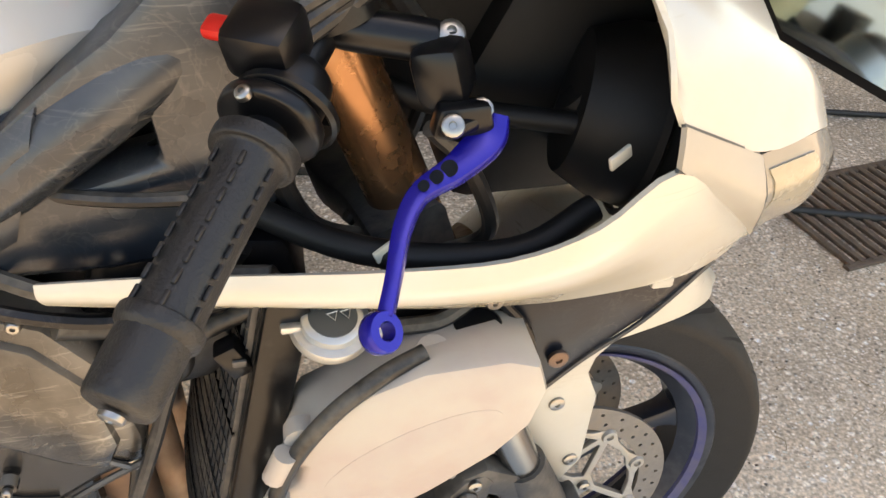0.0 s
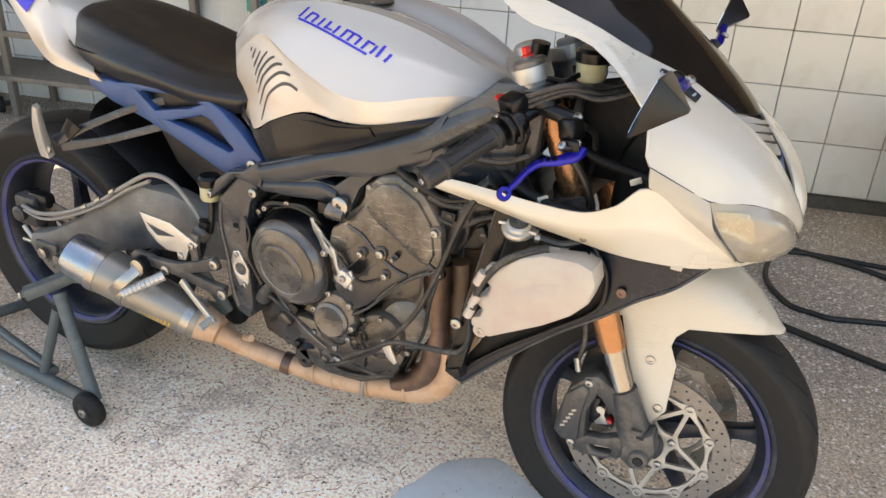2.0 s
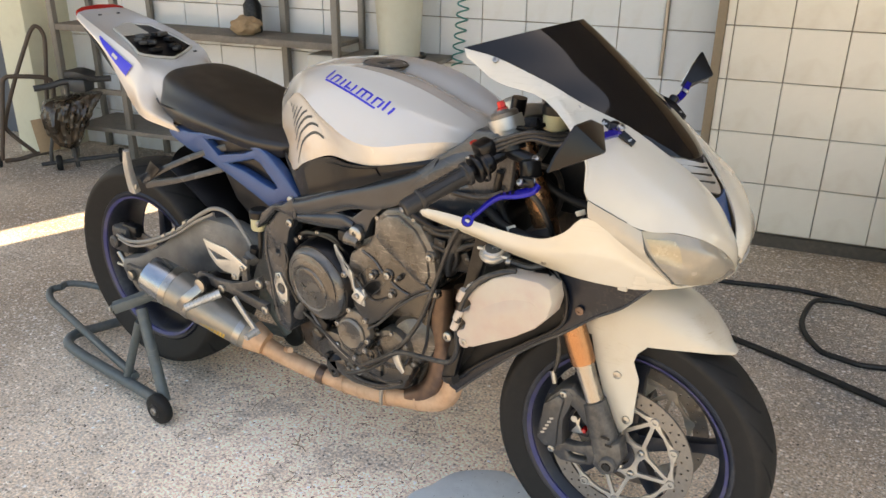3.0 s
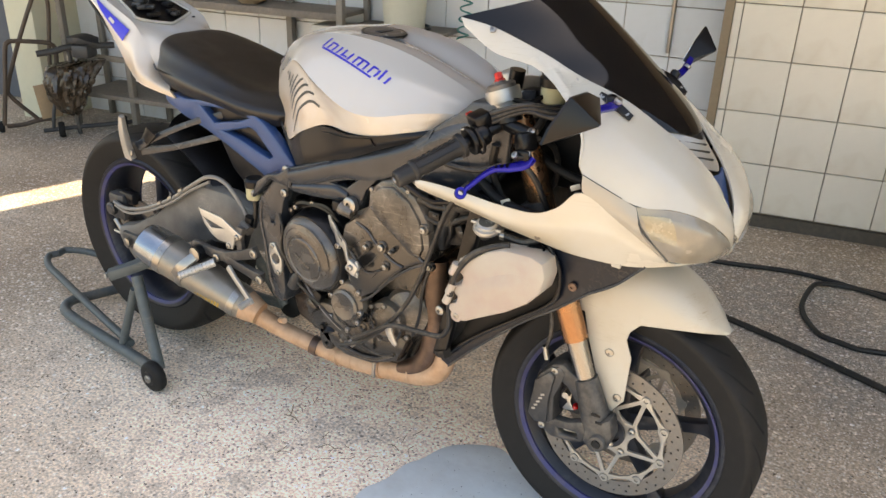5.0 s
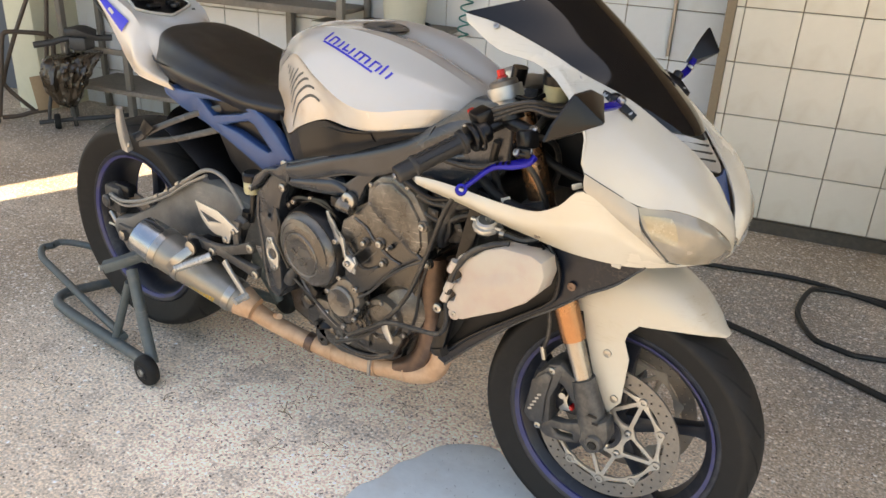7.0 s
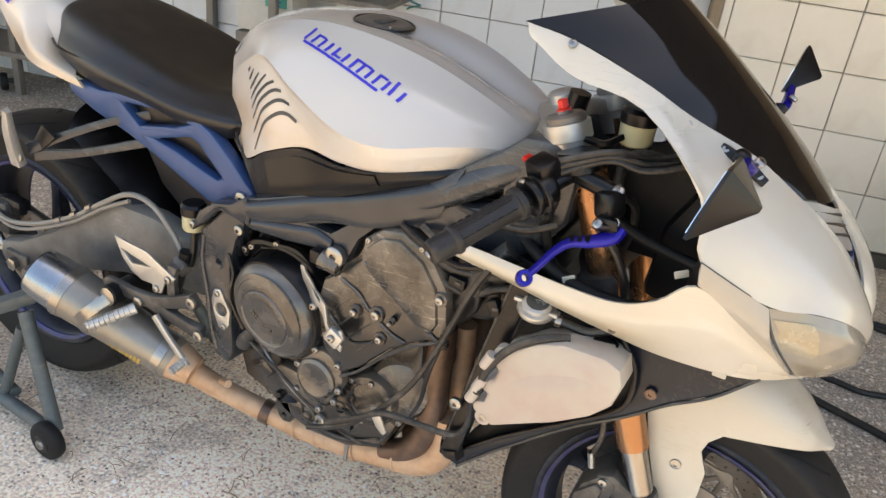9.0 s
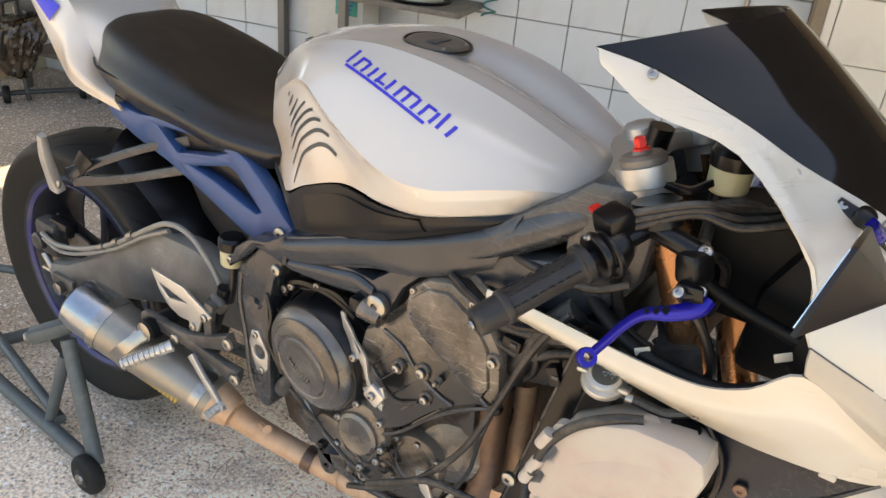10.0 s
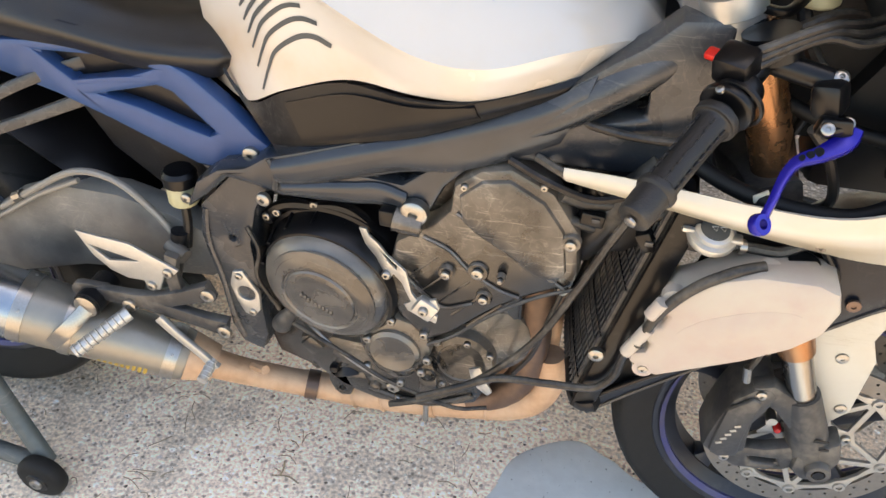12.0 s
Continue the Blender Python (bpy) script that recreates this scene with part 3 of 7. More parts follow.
RECESS = 0.19
DARKPANEL = material("dark_blue_grey_panel", (0.085, 0.10, 0.125), 0.6, 0, 0.15, (0.15, 0.15, 0.15), 0.15, 4.0, 0.2)
wall_near = wall_box("wall_north", -0.245, 7.0, 0.012, 0.30, 0, 2.395, GROUT, "cream square-tiled wall with dark dirty joints")
wall_far = wall_box("wall_recess", -5.2, -0.245, RECESS + 0.012, RECESS + 0.35, 0, 2.395, GROUT, "set-back white square-tiled wall behind the shelves")
# thin dark blue-grey panel over the wall past the pillar
wall_end = wall_box("wall_end", -5.2, -4.02, RECESS - 0.008, RECESS + 0.010, 0, 2.395, DARKPANEL, "flat dark blue-grey panel beyond the pillar")
plinth_near = wall_box("baseboard", -0.245, 7.0, -0.012, 0.012, 0, 0.055, PLINTH, "low grimy dark plinth along the tiled wall", "baseboard")
trim_strip = wall_box("trim", -0.272, -0.236, -0.006, 0.20, 0, 2.395, TRIM, "brown painted vertical corner strip on the tiled wall", "trim")


def shade_roof_mesh():
    """Unseen roof, added to shade the bay; its slot casts a band of sun."""
    b_ = bmesh.new()
    outline = [WALL @ Vector(p) for p in ((-9, -2.12, 0), (8, -2.12, 0), (8, .6, 0), (-9, .6, 0))]
    slot = [(-1.725, .112), (-1.585, .112), (-1.185, 1.60), (-1.425, 1.60)]
    edges = []
    for loop_ in ([(p.x, p.y) for p in outline], slot):
        vs = [b_.verts.new((x, y, 2.4)) for x, y in loop_]
        edges += [b_.edges.new((vs[k], vs[(k + 1) % 4])) for k in range(4)]
    bmesh.ops.triangle_fill(b_, use_beauty=True, use_dissolve=False, edges=edges)
    ex_ = bmesh.ops.extrude_face_region(b_, geom=list(b_.faces))
    for v in ex_["geom"]:
        if isinstance(v, bmesh.types.BMVert):
            v.co.z = 2.46
    return b_


solo("ceiling", shade_roof_mesh(), ROOFING, "unseen grey roof added for shade, slotted for a sun band", "ceiling", kind="structure")



def tile_wall(parent, s_first, count, pitch, y, z_first, rows, zp, s_min, s_max):
    """Square tiles proud of the grout, each a piece of its own on shared meshes."""
    made = {}
    for c in range(count):
        a = max(s_first + c * pitch, s_min)
        b_ = min(s_first + (c + 1) * pitch, s_max)
        if b_ - a < 0.02:
            continue
        for r in range(rows):
            z0 = z_first + r * zp
            z0c = max(z0, 0.057 if y < 0.1 else 0.0)
            z1 = z0 + zp
            key = (round(b_ - a, 3), round(z1 - z0c, 3))
            if key not in made:
                made[key] = finish(block((0, 0, 0), (key[0] - 0.0036, 0.012, key[1] - 0.0036), bevel=0.0025, segs=1), TILEWHITE if y > 0.1 else TILE, "tile")
            o = new("tile", made[key])
            tilt = Euler((random.uniform(-1, 1) * 0.004, 0, random.uniform(-1, 1) * 0.004)).to_matrix().to_4x4()
            o.parent = parent
            o.matrix_basis = WALL @ Matrix.Translation(((a + b_) / 2, y + 0.007 + random.uniform(-1, 1) * 0.0008, (z0c + z1) / 2)) @ tilt


# ---- motorcycle ----
bike = thing("motorcycle", (0.65, 0, 0), "dusty white sport motorcycle, blue subframe, side fairings removed, on stand", "motorcycle")
HEAD = Vector((1.075, 0, 0.98))
STEER_AXIS = Vector((-math.sin(radians(20.9)), 0, math.cos(radians(20.9))))
STEER = Matrix.Translation(HEAD) @ Matrix.Rotation(radians(3.0), 4, STEER_AXIS) @ Matrix.Translation(-HEAD)


def tyre_mesh(c, radius, width, rim_r):
    prof = []
    for k in range(25):
        a = -1.0 + 2.0 * k / 24
        ang = a * radians(100)
        w = math.sin(ang) / math.sin(radians(100)) * width / 2
        w = width / 2 * math.sin(ang) / 1.0
        r = rim_r + (radius - rim_r) * (0.5 + 0.5 * math.cos(ang * 1.0)) ** 0.62
        prof.append((r, w))
    prof.append((rim_r - 0.004, width * 0.36))
    prof.append((rim_r - 0.004, -width * 0.36))
    return lathe(prof, c, (0, 1, 0), None, 96, closed=True)


def rim_mesh(c, rim_r, width):
    w = width / 2
    prof = [(rim_r, -w), (rim_r + 0.004, -w + 0.004), (rim_r + 0.004, -w + 0.010), (rim_r - 0.012, -w + 0.018), (rim_r - 0.018, -0.02), (rim_r - 0.018, 0.02),
            (rim_r - 0.012, w - 0.018), (rim_r + 0.004, w - 0.010), (rim_r + 0.004, w - 0.004), (rim_r, w),
            (rim_r - 0.010, w - 0.002), (rim_r - 0.024, w - 0.016), (rim_r - 0.036, 0.02), (rim_r - 0.038, 0), (rim_r - 0.036, -0.02), (rim_r - 0.024, -w + 0.016), (rim_r - 0.010, -w + 0.002)]
    return lathe(prof, c, (0, 1, 0), None, 72, closed=True)


def stripe_mesh(c, rim_r, width, side):
    w = side * width / 2
    return lathe([(rim_r - 0.011, w - side * 0.001), (rim_r - 0.011, w - side * 0.0035 + side * 0.004), (rim_r - 0.019, w - side * 0.0085 + side * 0.003), (rim_r - 0.019, w - side * 0.012)],
                 c, (0, 1, 0), None, 72, closed=True)


def wheel(name, c, radius, width, rim_r, rim_w, spokes, a0, xform):
    c = Vector(c)
    def done(b):
        b.transform(xform)
        return b
    t = tyre_mesh(c, radius, width, rim_r)
    w = part(name, done(rim_mesh(c, rim_r, rim_w)), RIM, bike, "dark cast wheel with blue rim stripe and dusty tyre")
    part("tyre", done(t), RUBBER, w, "worn dusty black sport tyre")
    part("rim_stripe", done(stripe_mesh(c, rim_r, rim_w, -1)), RIMBLUE, w)
    part("rim_stripe", done(stripe_mesh(c, rim_r, rim_w, 1)), RIMBLUE, w)
    part("hub", done(lathe([(0.02, -0.06), (0.036, -0.06), (0.04, -0.03), (0.034, 0), (0.04, 0.03), (0.036, 0.06), (0.02, 0.06)], c, (0, 1, 0), None, 32)), RIM, w)
    for k in range(spokes):
        a = a0 + 2 * math.pi * k / spokes
        d, q = Vector((math.cos(a), 0, math.sin(a))), Vector((-math.sin(a), 0, math.cos(a)))
        b = beam([c + d * 0.03, c + d * 0.10, c + d * (rim_r - 0.06), c + d * (rim_r - 0.028)], [(0.045, 0.045), (0.03, 0.030), (0.028, 0.026), (0.04, 0.05)], side=(0, 1, 0))
        part("spoke", done(b), RIM, w)
    return w


REAR_C, FRONT_C = Vector((-0.125, -0.02, 0.352)), Vector((1.385, 0.0, 0.303))
rear_wheel = wheel("rear_wheel", REAR_C, 0.325, 0.185, 0.236, 0.15, 5, 0.3, Matrix.Identity(4))
front_wheel = wheel("front_wheel", FRONT_C, 0.302, 0.122, 0.234, 0.095, 5, 0.25, STEER)

# tank
TANK = [
    [(.445, 0, .965), (.455, -.05, .955), (.46, -.06, .948), (.465, -.07, .94), (.475, -.083, .92), (.478, -.088, .905), (.487, -.098, .85), (.49, -.098, .80)],
    [(.50, 0, 1.012), (.505, -.055, 1.005), (.510, -.072, 1.000), (.52, -.092, .985), (.532, -.115, .958), (.534, -.116, .940), (.545, -.128, .87), (.553, -.138, .797)],
    [(.58, 0, 1.042), (.585, -.062, 1.038), (.588, -.085, 1.033), (.595, -.122, 1.016), (.603, -.154, .988), (.604, -.150, .970), (.607, -.153, .905), (.616, -.160, .832)],
    [(.68, 0, 1.046), (.68, -.055, 1.047), (.682, -.092, 1.048), (.684, -.145, 1.016), (.690, -.190, .960), (.690, -.180, .942), (.695, -.172, .905), (.706, -.178, .868)],
    [(.78, 0, 1.035), (.78, -.048, 1.042), (.782, -.094, 1.044), (.787, -.164, .997), (.792, -.214, .926), (.791, -.208, .912), (.79, -.202, .89), (.79, -.199, .872)],
    [(.87, 0, 1.012), (.87, -.044, 1.024), (.872, -.092, 1.027), (.874, -.165, .984), (.870, -.216, .922), (.868, -.213, .908), (.865, -.208, .893), (.862, -.203, .878)],
    [(.95, 0, .983), (.95, -.040, .995), (.95, -.082, .998), (.95, -.138, .970), (.945, -.180, .934), (.943, -.178, .920), (.94, -.174, .907), (.937, -.169, .892)],
    [(1.01, 0, .962), (1.01, -.036, .968), (1.01, -.068, .966), (1.01, -.100, .952), (1.006, -.127, .934), (1.003, -.126, .922), (1.0, -.122, .911), (.998, -.118, .897)],
    [(1.045, 0, .93), (1.045, -.03, .930), (1.045, -.052, .929), (1.042, -.07, .925), (1.038, -.088, .920), (1.037, -.089, .913), (1.035, -.09, .906), (1.03, -.088, .90)],
]
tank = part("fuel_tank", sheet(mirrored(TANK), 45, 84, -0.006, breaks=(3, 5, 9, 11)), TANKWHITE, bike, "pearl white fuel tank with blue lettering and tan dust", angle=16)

# seat
SEATC = [
    [(.010, 0, .930), (.014, -.038, .928), (.030, -.068, .918), (.048, -.088, .902), (.066, -.106, .884), (.085, -.112, .862)],
    [(.030, 0, .957), (.033, -.050, .955), (.045, -.088, .942), (.058, -.106, .916), (.074, -.126, .887), (.094, -.122, .860)],
    [(.080, 0, .970), (.080, -.060, .969), (.089, -.106, .956), (.097, -.126, .922), (.106, -.144, .888), (.117, -.132, .855)],
    [(.18, 0, .946), (.18, -.07, .947), (.19, -.120, .938), (.197, -.142, .910), (.204, -.160, .878), (.21, -.148, .844)],
    [(.30, 0, .908), (.30, -.07, .911), (.31, -.120, .910), (.317, -.144, .890), (.322, -.164, .866), (.325, -.150, .840)],
    [(.40, 0, .882), (.40, -.06, .885), (.41, -.108, .886), (.418, -.136, .871), (.421, -.158, .852), (.415, -.146, .824)],
    [(.475, 0, .880), (.475, -.05, .881), (.49, -.086, .880), (.504, -.118, .864), (.508, -.140, .846), (.497, -.128, .815)],
    [(.505, 0, .868), (.505, -.045, .868), (.515, -.076, .866), (.527, -.104, .855), (.530, -.124, .844), (.518, -.112, .820)],
]
seat = part("seat", sheet(mirrored(SEATC), 50, 60, -0.02), SEAT, bike, "black vinyl rider seat, dusty on top", angle=60)

# tail
TAIL = [
    [(-.325, 0, 1.092), (-.325, -.045, 1.092), (-.315, -.078, 1.088), (-.305, -.092, 1.076), (-.30, -.088, 1.064)],
    [(-.20, 0, 1.050), (-.20, -.06, 1.052), (-.19, -.100, 1.053), (-.18, -.120, 1.030), (-.172, -.115, 1.008)],
    [(-.10, 0, 1.016), (-.10, -.065, 1.019), (-.095, -.110, 1.022), (-.085, -.130, .975), (-.090, -.126, .926)],
    [(-.03, 0, .984), (-.03, -.07, .986), (-.022, -.113, .990), (-.022, -.134, .930), (-.046, -.130, .873)],
    [(.03, 0, .962), (.03, -.075, .960), (.012, -.110, .940), (.015, -.146, .890), (.020, -.150, .849)],
    [(.10, 0, .935), (.10, -.08, .925), (.062, -.115, .880), (.085, -.152, .864), (.10, -.156, .840)],
    [(.15, 0, .92), (.15, -.08, .90), (.120, -.125, .860), (.150, -.153, .850), (.172, -.157, .834)],
]
tail = part("tail_fairing", sheet(mirrored(TAIL), 31, 40, -0.006, breaks=(2, 6)), TANKWHITE, bike, "white tail fairing with open seat hatch", angle=18)

# blue subframe, both sides
SUB_O = [(.588, .732), (.578, .712), (.556, .700), (.505, .690), (.470, .692), (.432, .708), (.349, .742), (.276, .768), (.19, .790), (.128, .815), (.118, .832),
         (.15, .842), (.206, .838), (.322, .852), (.385, .862), (.432, .851), (.481, .826), (.528, .787), (.560, .754)]
SUB_A = [(.262, .828), (.325, .832), (.385, .836), (.428, .826), (.400, .815), (.364, .806), (.312, .790)]
SUB_B = [(.345, .778), (.432, .803), (.452, .797), (.506, .746), (.495, .740), (.46, .749), (.40, .768)]
for sgn in (-1, 1):
    sub = part("subframe", plate(SUB_O, sgn * .150, sgn * .120, [SUB_A, SUB_B], bevel=.007), BLUE, bike, "satin blue cast subframe with open webs")
    for web in (SUB_A, SUB_B):
        part("web_panel", plate([(x, z) for x, z in web], sgn * .128, sgn * .122, [], bevel=.001), BLACKDUST, sub)
    part("web_rib", beam([(.30, sgn * .138, .786), (.37, sgn * .140, .802), (.44, sgn * .140, .814)], [(.02, .010)] * 3), BLUE, sub)
    part("subframe_bolt", bolt((.555, sgn * .149, .723), (0, sgn, 0), .0135, .008), STEEL, sub)
    part("subframe_lug", plate([(.478, .694), (.50, .690), (.53, .692), (.522, .676), (.492, .674)], sgn * .150, sgn * .130, [circle(.505, .684, .005, 8)], bevel=.003), GREYALU, sub)

# main frame, both sides
def frame_y(x, z):
    return 0.0 if x < 0.78 else 0.26 * (x - 0.78) ** 1.25 * 0.75
FRAME_O = [(.462, .640), (.50, .672), (.534, .706), (.575, .700), (.611, .692), (.681, .696), (.745, .704), (.768, .696), (.784, .686), (.800, .692), (.810, .712), (.825, .745), (.855, .776), (.901, .792), (.95, .790), (1.00, .784), (1.06, .784), (1.10, .80),
           (1.14, .86), (1.145, .975), (1.06, .972), (1.026, .940), (.997, .921), (.951, .886), (.864, .849), (.765, .811), (.633, .762), (.592, .748), (.560, .726), (.52, .716), (.485, .690)]
FACE_UP = [(.603, .744), (.640, .757), (.70, .780), (.765, .804), (.864, .842), (.935, .871), (.985, .904)]
FACE_LO = [(.606, .714), (.640, .718), (.70, .739), (.765, .764), (.835, .772), (.90, .796), (.953, .822)]
FOOT_UP = [(.612, .712), (.66, .722), (.71, .732), (.745, .738), (.778, .730)]
FOOT_LO = [(.618, .700), (.66, .702), (.71, .706), (.748, .711), (.784, .702)]


def swollen(up, lo, sgn, y0, bulge):
    """A convex skin between an upper and a lower edge on the frame's side."""
    rows = []
    for (xa, za), (xb, zb) in zip(up, lo):
        row = []
        for q in range(7):
            f = q / 6
            x, z = xa + (xb - xa) * f, za + (zb - za) * f
            row.append((x, sgn * (y0 + bulge * (1 - (1 - f / .3) ** 2 if f < .3 else 1 - .55 * (f - .3) / .7 - .45 * ((f - .3) / .7) ** 4) - frame_y(x, z)), z))
        rows.append(row)
    return sheet(rows, 31, 17, -0.004 * sgn)


for sgn in (-1, 1):
    fr = part("main_frame_beam", plate(FRAME_O, sgn * 0.188, sgn * 0.135, [[(.958, .848), (.988, .876), (1.021, .898), (1.040, .888), (1.043, .858), (1.0, .850)], [(.735, .744), (.772, .742), (.798, .763), (.77, .757)]], bevel=0.012,
                                       warp=lambda x, z, q=sgn: -q * frame_y(x, z)), FRAME, bike, "dusty black twin-spar frame beam")
    part("beam_face", swollen(FACE_UP, FACE_LO, sgn, .186, .008), FRAME, fr, angle=60)
    part("hanger_face", swollen(FOOT_UP, FOOT_LO, sgn, .187, .004), FRAME, fr, angle=60)
    part("beam_head", tube([(.885, sgn * .168, .816), (.940, sgn * .158, .848), (.985, sgn * .148, .878), (1.035, sgn * .132, .910), (1.085, sgn * .108, .940)], [.014, .021, .025, .026, .026], segs=24, n=25), FRAME, fr)
    part("weld_line", tube([(.598, sgn * .190, .748), (.606, sgn * .192, .728), (.603, sgn * .192, .705)], .0035, segs=6), GREYALU, fr)
    pv = part("pivot_plate", plate([(.534, .708), (.477, .645), (.468, .589), (.476, .539), (.486, .486), (.490, .420), (.505, .385), (.540, .372), (.552, .41), (.549, .504), (.547, .588), (.562, .65), (.59, .70)],
                                   sgn * 0.176, sgn * 0.10, [circle(.518, .592, .0035, 8)], bevel=0.010), FRAME, bike, "dusty black frame pivot plate")
    part("pivot_rib", tube([(.486, sgn * .174, .64), (.482, sgn * .176, .585), (.493, sgn * .176, .52), (.500, sgn * .176, .45), (.512, sgn * .174, .40)], .005, segs=7), FRAME, pv)

# dark backing added behind the frame's opening to fill it with shade
part("airbox_backing", plate([(.60, .73), (.80, .82), (1.0, .90), (1.09, .92), (1.10, .84), (1.04, .81), (.88, .80), (.70, .71)], -.095, .095, [], bevel=.015), BLACKDUST, bike)
# upper cowl
COWL = [
    [(1.045, -.172, 1.128), (1.050, -.173, 1.124), (1.052, -.174, 1.120), (1.056, -.174, 1.114)],
    [(1.11, -.158, 1.115), (1.112, -.163, 1.104), (1.115, -.168, 1.09), (1.12, -.172, 1.075)],
    [(1.20, -.146, 1.082), (1.205, -.152, 1.072), (1.21, -.158, 1.063), (1.215, -.163, 1.052)],
    [(1.268, -.132, 1.048), (1.273, -.152, 1.034), (1.290, -.178, 1.012), (1.315, -.208, .978)],
    [(1.35, -.105, 1.012), (1.352, -.15, .988), (1.350, -.196, .955), (1.338, -.229, .908)],
    [(1.412, -.077, .967), (1.420, -.115, .952), (1.430, -.165, .915), (1.424, -.191, .863)],
    [(1.458, -.053, .930), (1.473, -.082, .917), (1.484, -.135, .892), (1.481, -.166, .860)],
    [(1.500, -.033, .885), (1.515, -.060, .870), (1.526, -.095, .855), (1.524, -.122, .838)],
    [(1.528, -.020, .835), (1.543, -.034, .822), (1.551, -.050, .808), (1.549, -.062, .794)],
    [(1.540, -.008, .780), (1.547, -.012, .772), (1.549, -.018, .765), (1.546, -.024, .756)],
]
for sgn in (1, -1):
    rows = [[(x, sgn * y, z) for x, y, z in r] for r in COWL]
    part("upper_cowl", sheet(rows, 37, 15, 0.004 * sgn), WHITE, bike, "scuffed white upper nose cowl")
LIGHT = [
    [(1.424, -.190, .861), (1.437, -.190, .83), (1.452, -.172, .80), (1.477, -.141, .759)],
    [(1.481, -.165, .859), (1.496, -.166, .83), (1.503, -.152, .79), (1.508, -.118, .756)],
    [(1.524, -.121, .836), (1.540, -.119, .81), (1.542, -.103, .78), (1.535, -.074, .753)],
    [(1.549, -.061, .792), (1.553, -.050, .776), (1.551, -.038, .763), (1.545, -.024, .752)],
]
SIDE = [
    [(1.339, -.230, .909), (1.340, -.232, .895), (1.342, -.231, .881)],
    [(1.382, -.212, .885), (1.387, -.212, .860), (1.402, -.196, .829)],
    [(1.424, -.191, .860), (1.440, -.191, .82), (1.477, -.143, .758)],
]
LOWER = [
    [(.965, -.190, .805), (.965, -.192, .798), (.967, -.188, .790)],
    [(1.03, -.202, .812), (1.03, -.205, .800), (1.026, -.192, .784)],
    [(1.10, -.211, .813), (1.10, -.215, .797), (1.092, -.194, .777)],
    [(1.175, -.214, .810), (1.175, -.215, .787), (1.166, -.190, .762)],
    [(1.250, -.220, .815), (1.249, -.217, .786), (1.244, -.186, .750)],
    [(1.300, -.230, .842), (1.307, -.220, .798), (1.315, -.175, .738)],
    [(1.342, -.230, .879), (1.368, -.210, .82), (1.40, -.165, .738)],
    [(1.402, -.196, .828), (1.430, -.178, .785), (1.45, -.148, .742)],
    [(1.477, -.143, .757), (1.480, -.136, .752), (1.487, -.120, .746)],
]
for sgn in (1, -1):
    hl = part("headlight", sheet([[(x, sgn * y, z) for x, y, z in r] for r in LIGHT], 19, 13, 0.004 * sgn), LENS, bike, "hazed yellowing headlight lens")
    # yellow patch over the lens paints the gleam of the reflector inside
    corner = [[spot(LIGHT, .04 + .25 * i / 8 - .07 * (j / 8 - .5) ** 2, .14 + .46 * j / 8) for j in range(9)] for i in range(9)]
    part("reflector_gleam", sheet([[(p.x + .0016, sgn * (p.y - .0024), p.z + .0010) for p in r] for r in corner], 9, 9, 0.0025 * sgn, dense=False), LAMPGOLD, hl, "yellow patch painting the reflector's gleam on the lens")
    part("lens_rim", tube([(1.424, sgn * .1925, .862), (1.438, sgn * .193, .83), (1.454, sgn * .175, .80), (1.478, sgn * .1435, .759)], .0022, segs=6), DARKDECAL, hl)
    part("panel_gap", tube([(1.339, sgn * .2315, .910), (1.382, sgn * .2135, .886), (1.424, sgn * .1925, .8615)], .0016, segs=5), DARKDECAL, hl)
    part("panel_gap", tube([(1.342, sgn * .2325, .880), (1.402, sgn * .1975, .8285), (1.440, sgn * .172, .794), (1.477, sgn * .1445, .7575)], .0016, segs=5), DARKDECAL, hl)
    part("side_lens", sheet([[(x, sgn * y, z) for x, y, z in r] for r in SIDE], 13, 9, 0.004 * sgn), LENSSIDE, hl)
    part("cowl_arm", sheet([[(x, sgn * y, z) for x, y, z in r] for r in LOWER], 33, 9, 0.004 * sgn), WHITE, bike, "white lower cowl arm ending in a bare bracket")
part("chin_panel", sheet([[(1.485, -.122, .746), (1.49, 0, .728), (1.485, .122, .746)], [(1.53, -.07, .750), (1.535, 0, .738), (1.53, .07, .750)], [(1.544, -.02, .752), (1.547, 0, .750), (1.544, .02, .752)]],
                         9, 13, 0.004), WHITE, bike)
# screen
SCREENC = [
    [(1.045, -.172, 1.129), (1.10, -.125, 1.146), (1.17, -.06, 1.165), (1.225, 0, 1.179)],
    [(1.11, -.158, 1.116), (1.155, -.118, 1.128), (1.215, -.055, 1.137), (1.27, 0, 1.140)],
    [(1.20, -.146, 1.083), (1.235, -.105, 1.090), (1.285, -.05, 1.092), (1.325, 0, 1.090)],
    [(1.268, -.132, 1.049), (1.30, -.09, 1.050), (1.34, -.045, 1.047), (1.37, 0, 1.042)],
    [(1.35, -.105, 1.013), (1.372, -.07, 1.010), (1.395, -.035, 1.005), (1.41, 0, 1.000)],
    [(1.383, -.091, .991), (1.402, -.06, .988), (1.420, -.03, .983), (1.432, 0, .977)],
    [(1.408, -.078, .968), (1.428, -.055, .960), (1.448, -.028, .951), (1.463, 0, .945)],
]
SCREENG = fair(mirrored([r[::-1] for r in SCREENC]), 41, 41, 3, 2)
rim_r = [a - r[-1] for a, r in zip(catmull([r[0] for r in SCREENC], 41), SCREENG)]
for r, d in zip(SCREENG, rim_r):
    for k, p in enumerate(r):
        w = abs(k / 20 - 1) ** 3
        p += Vector((d.x, d.y if k > 20 else -d.y, d.z)) * w
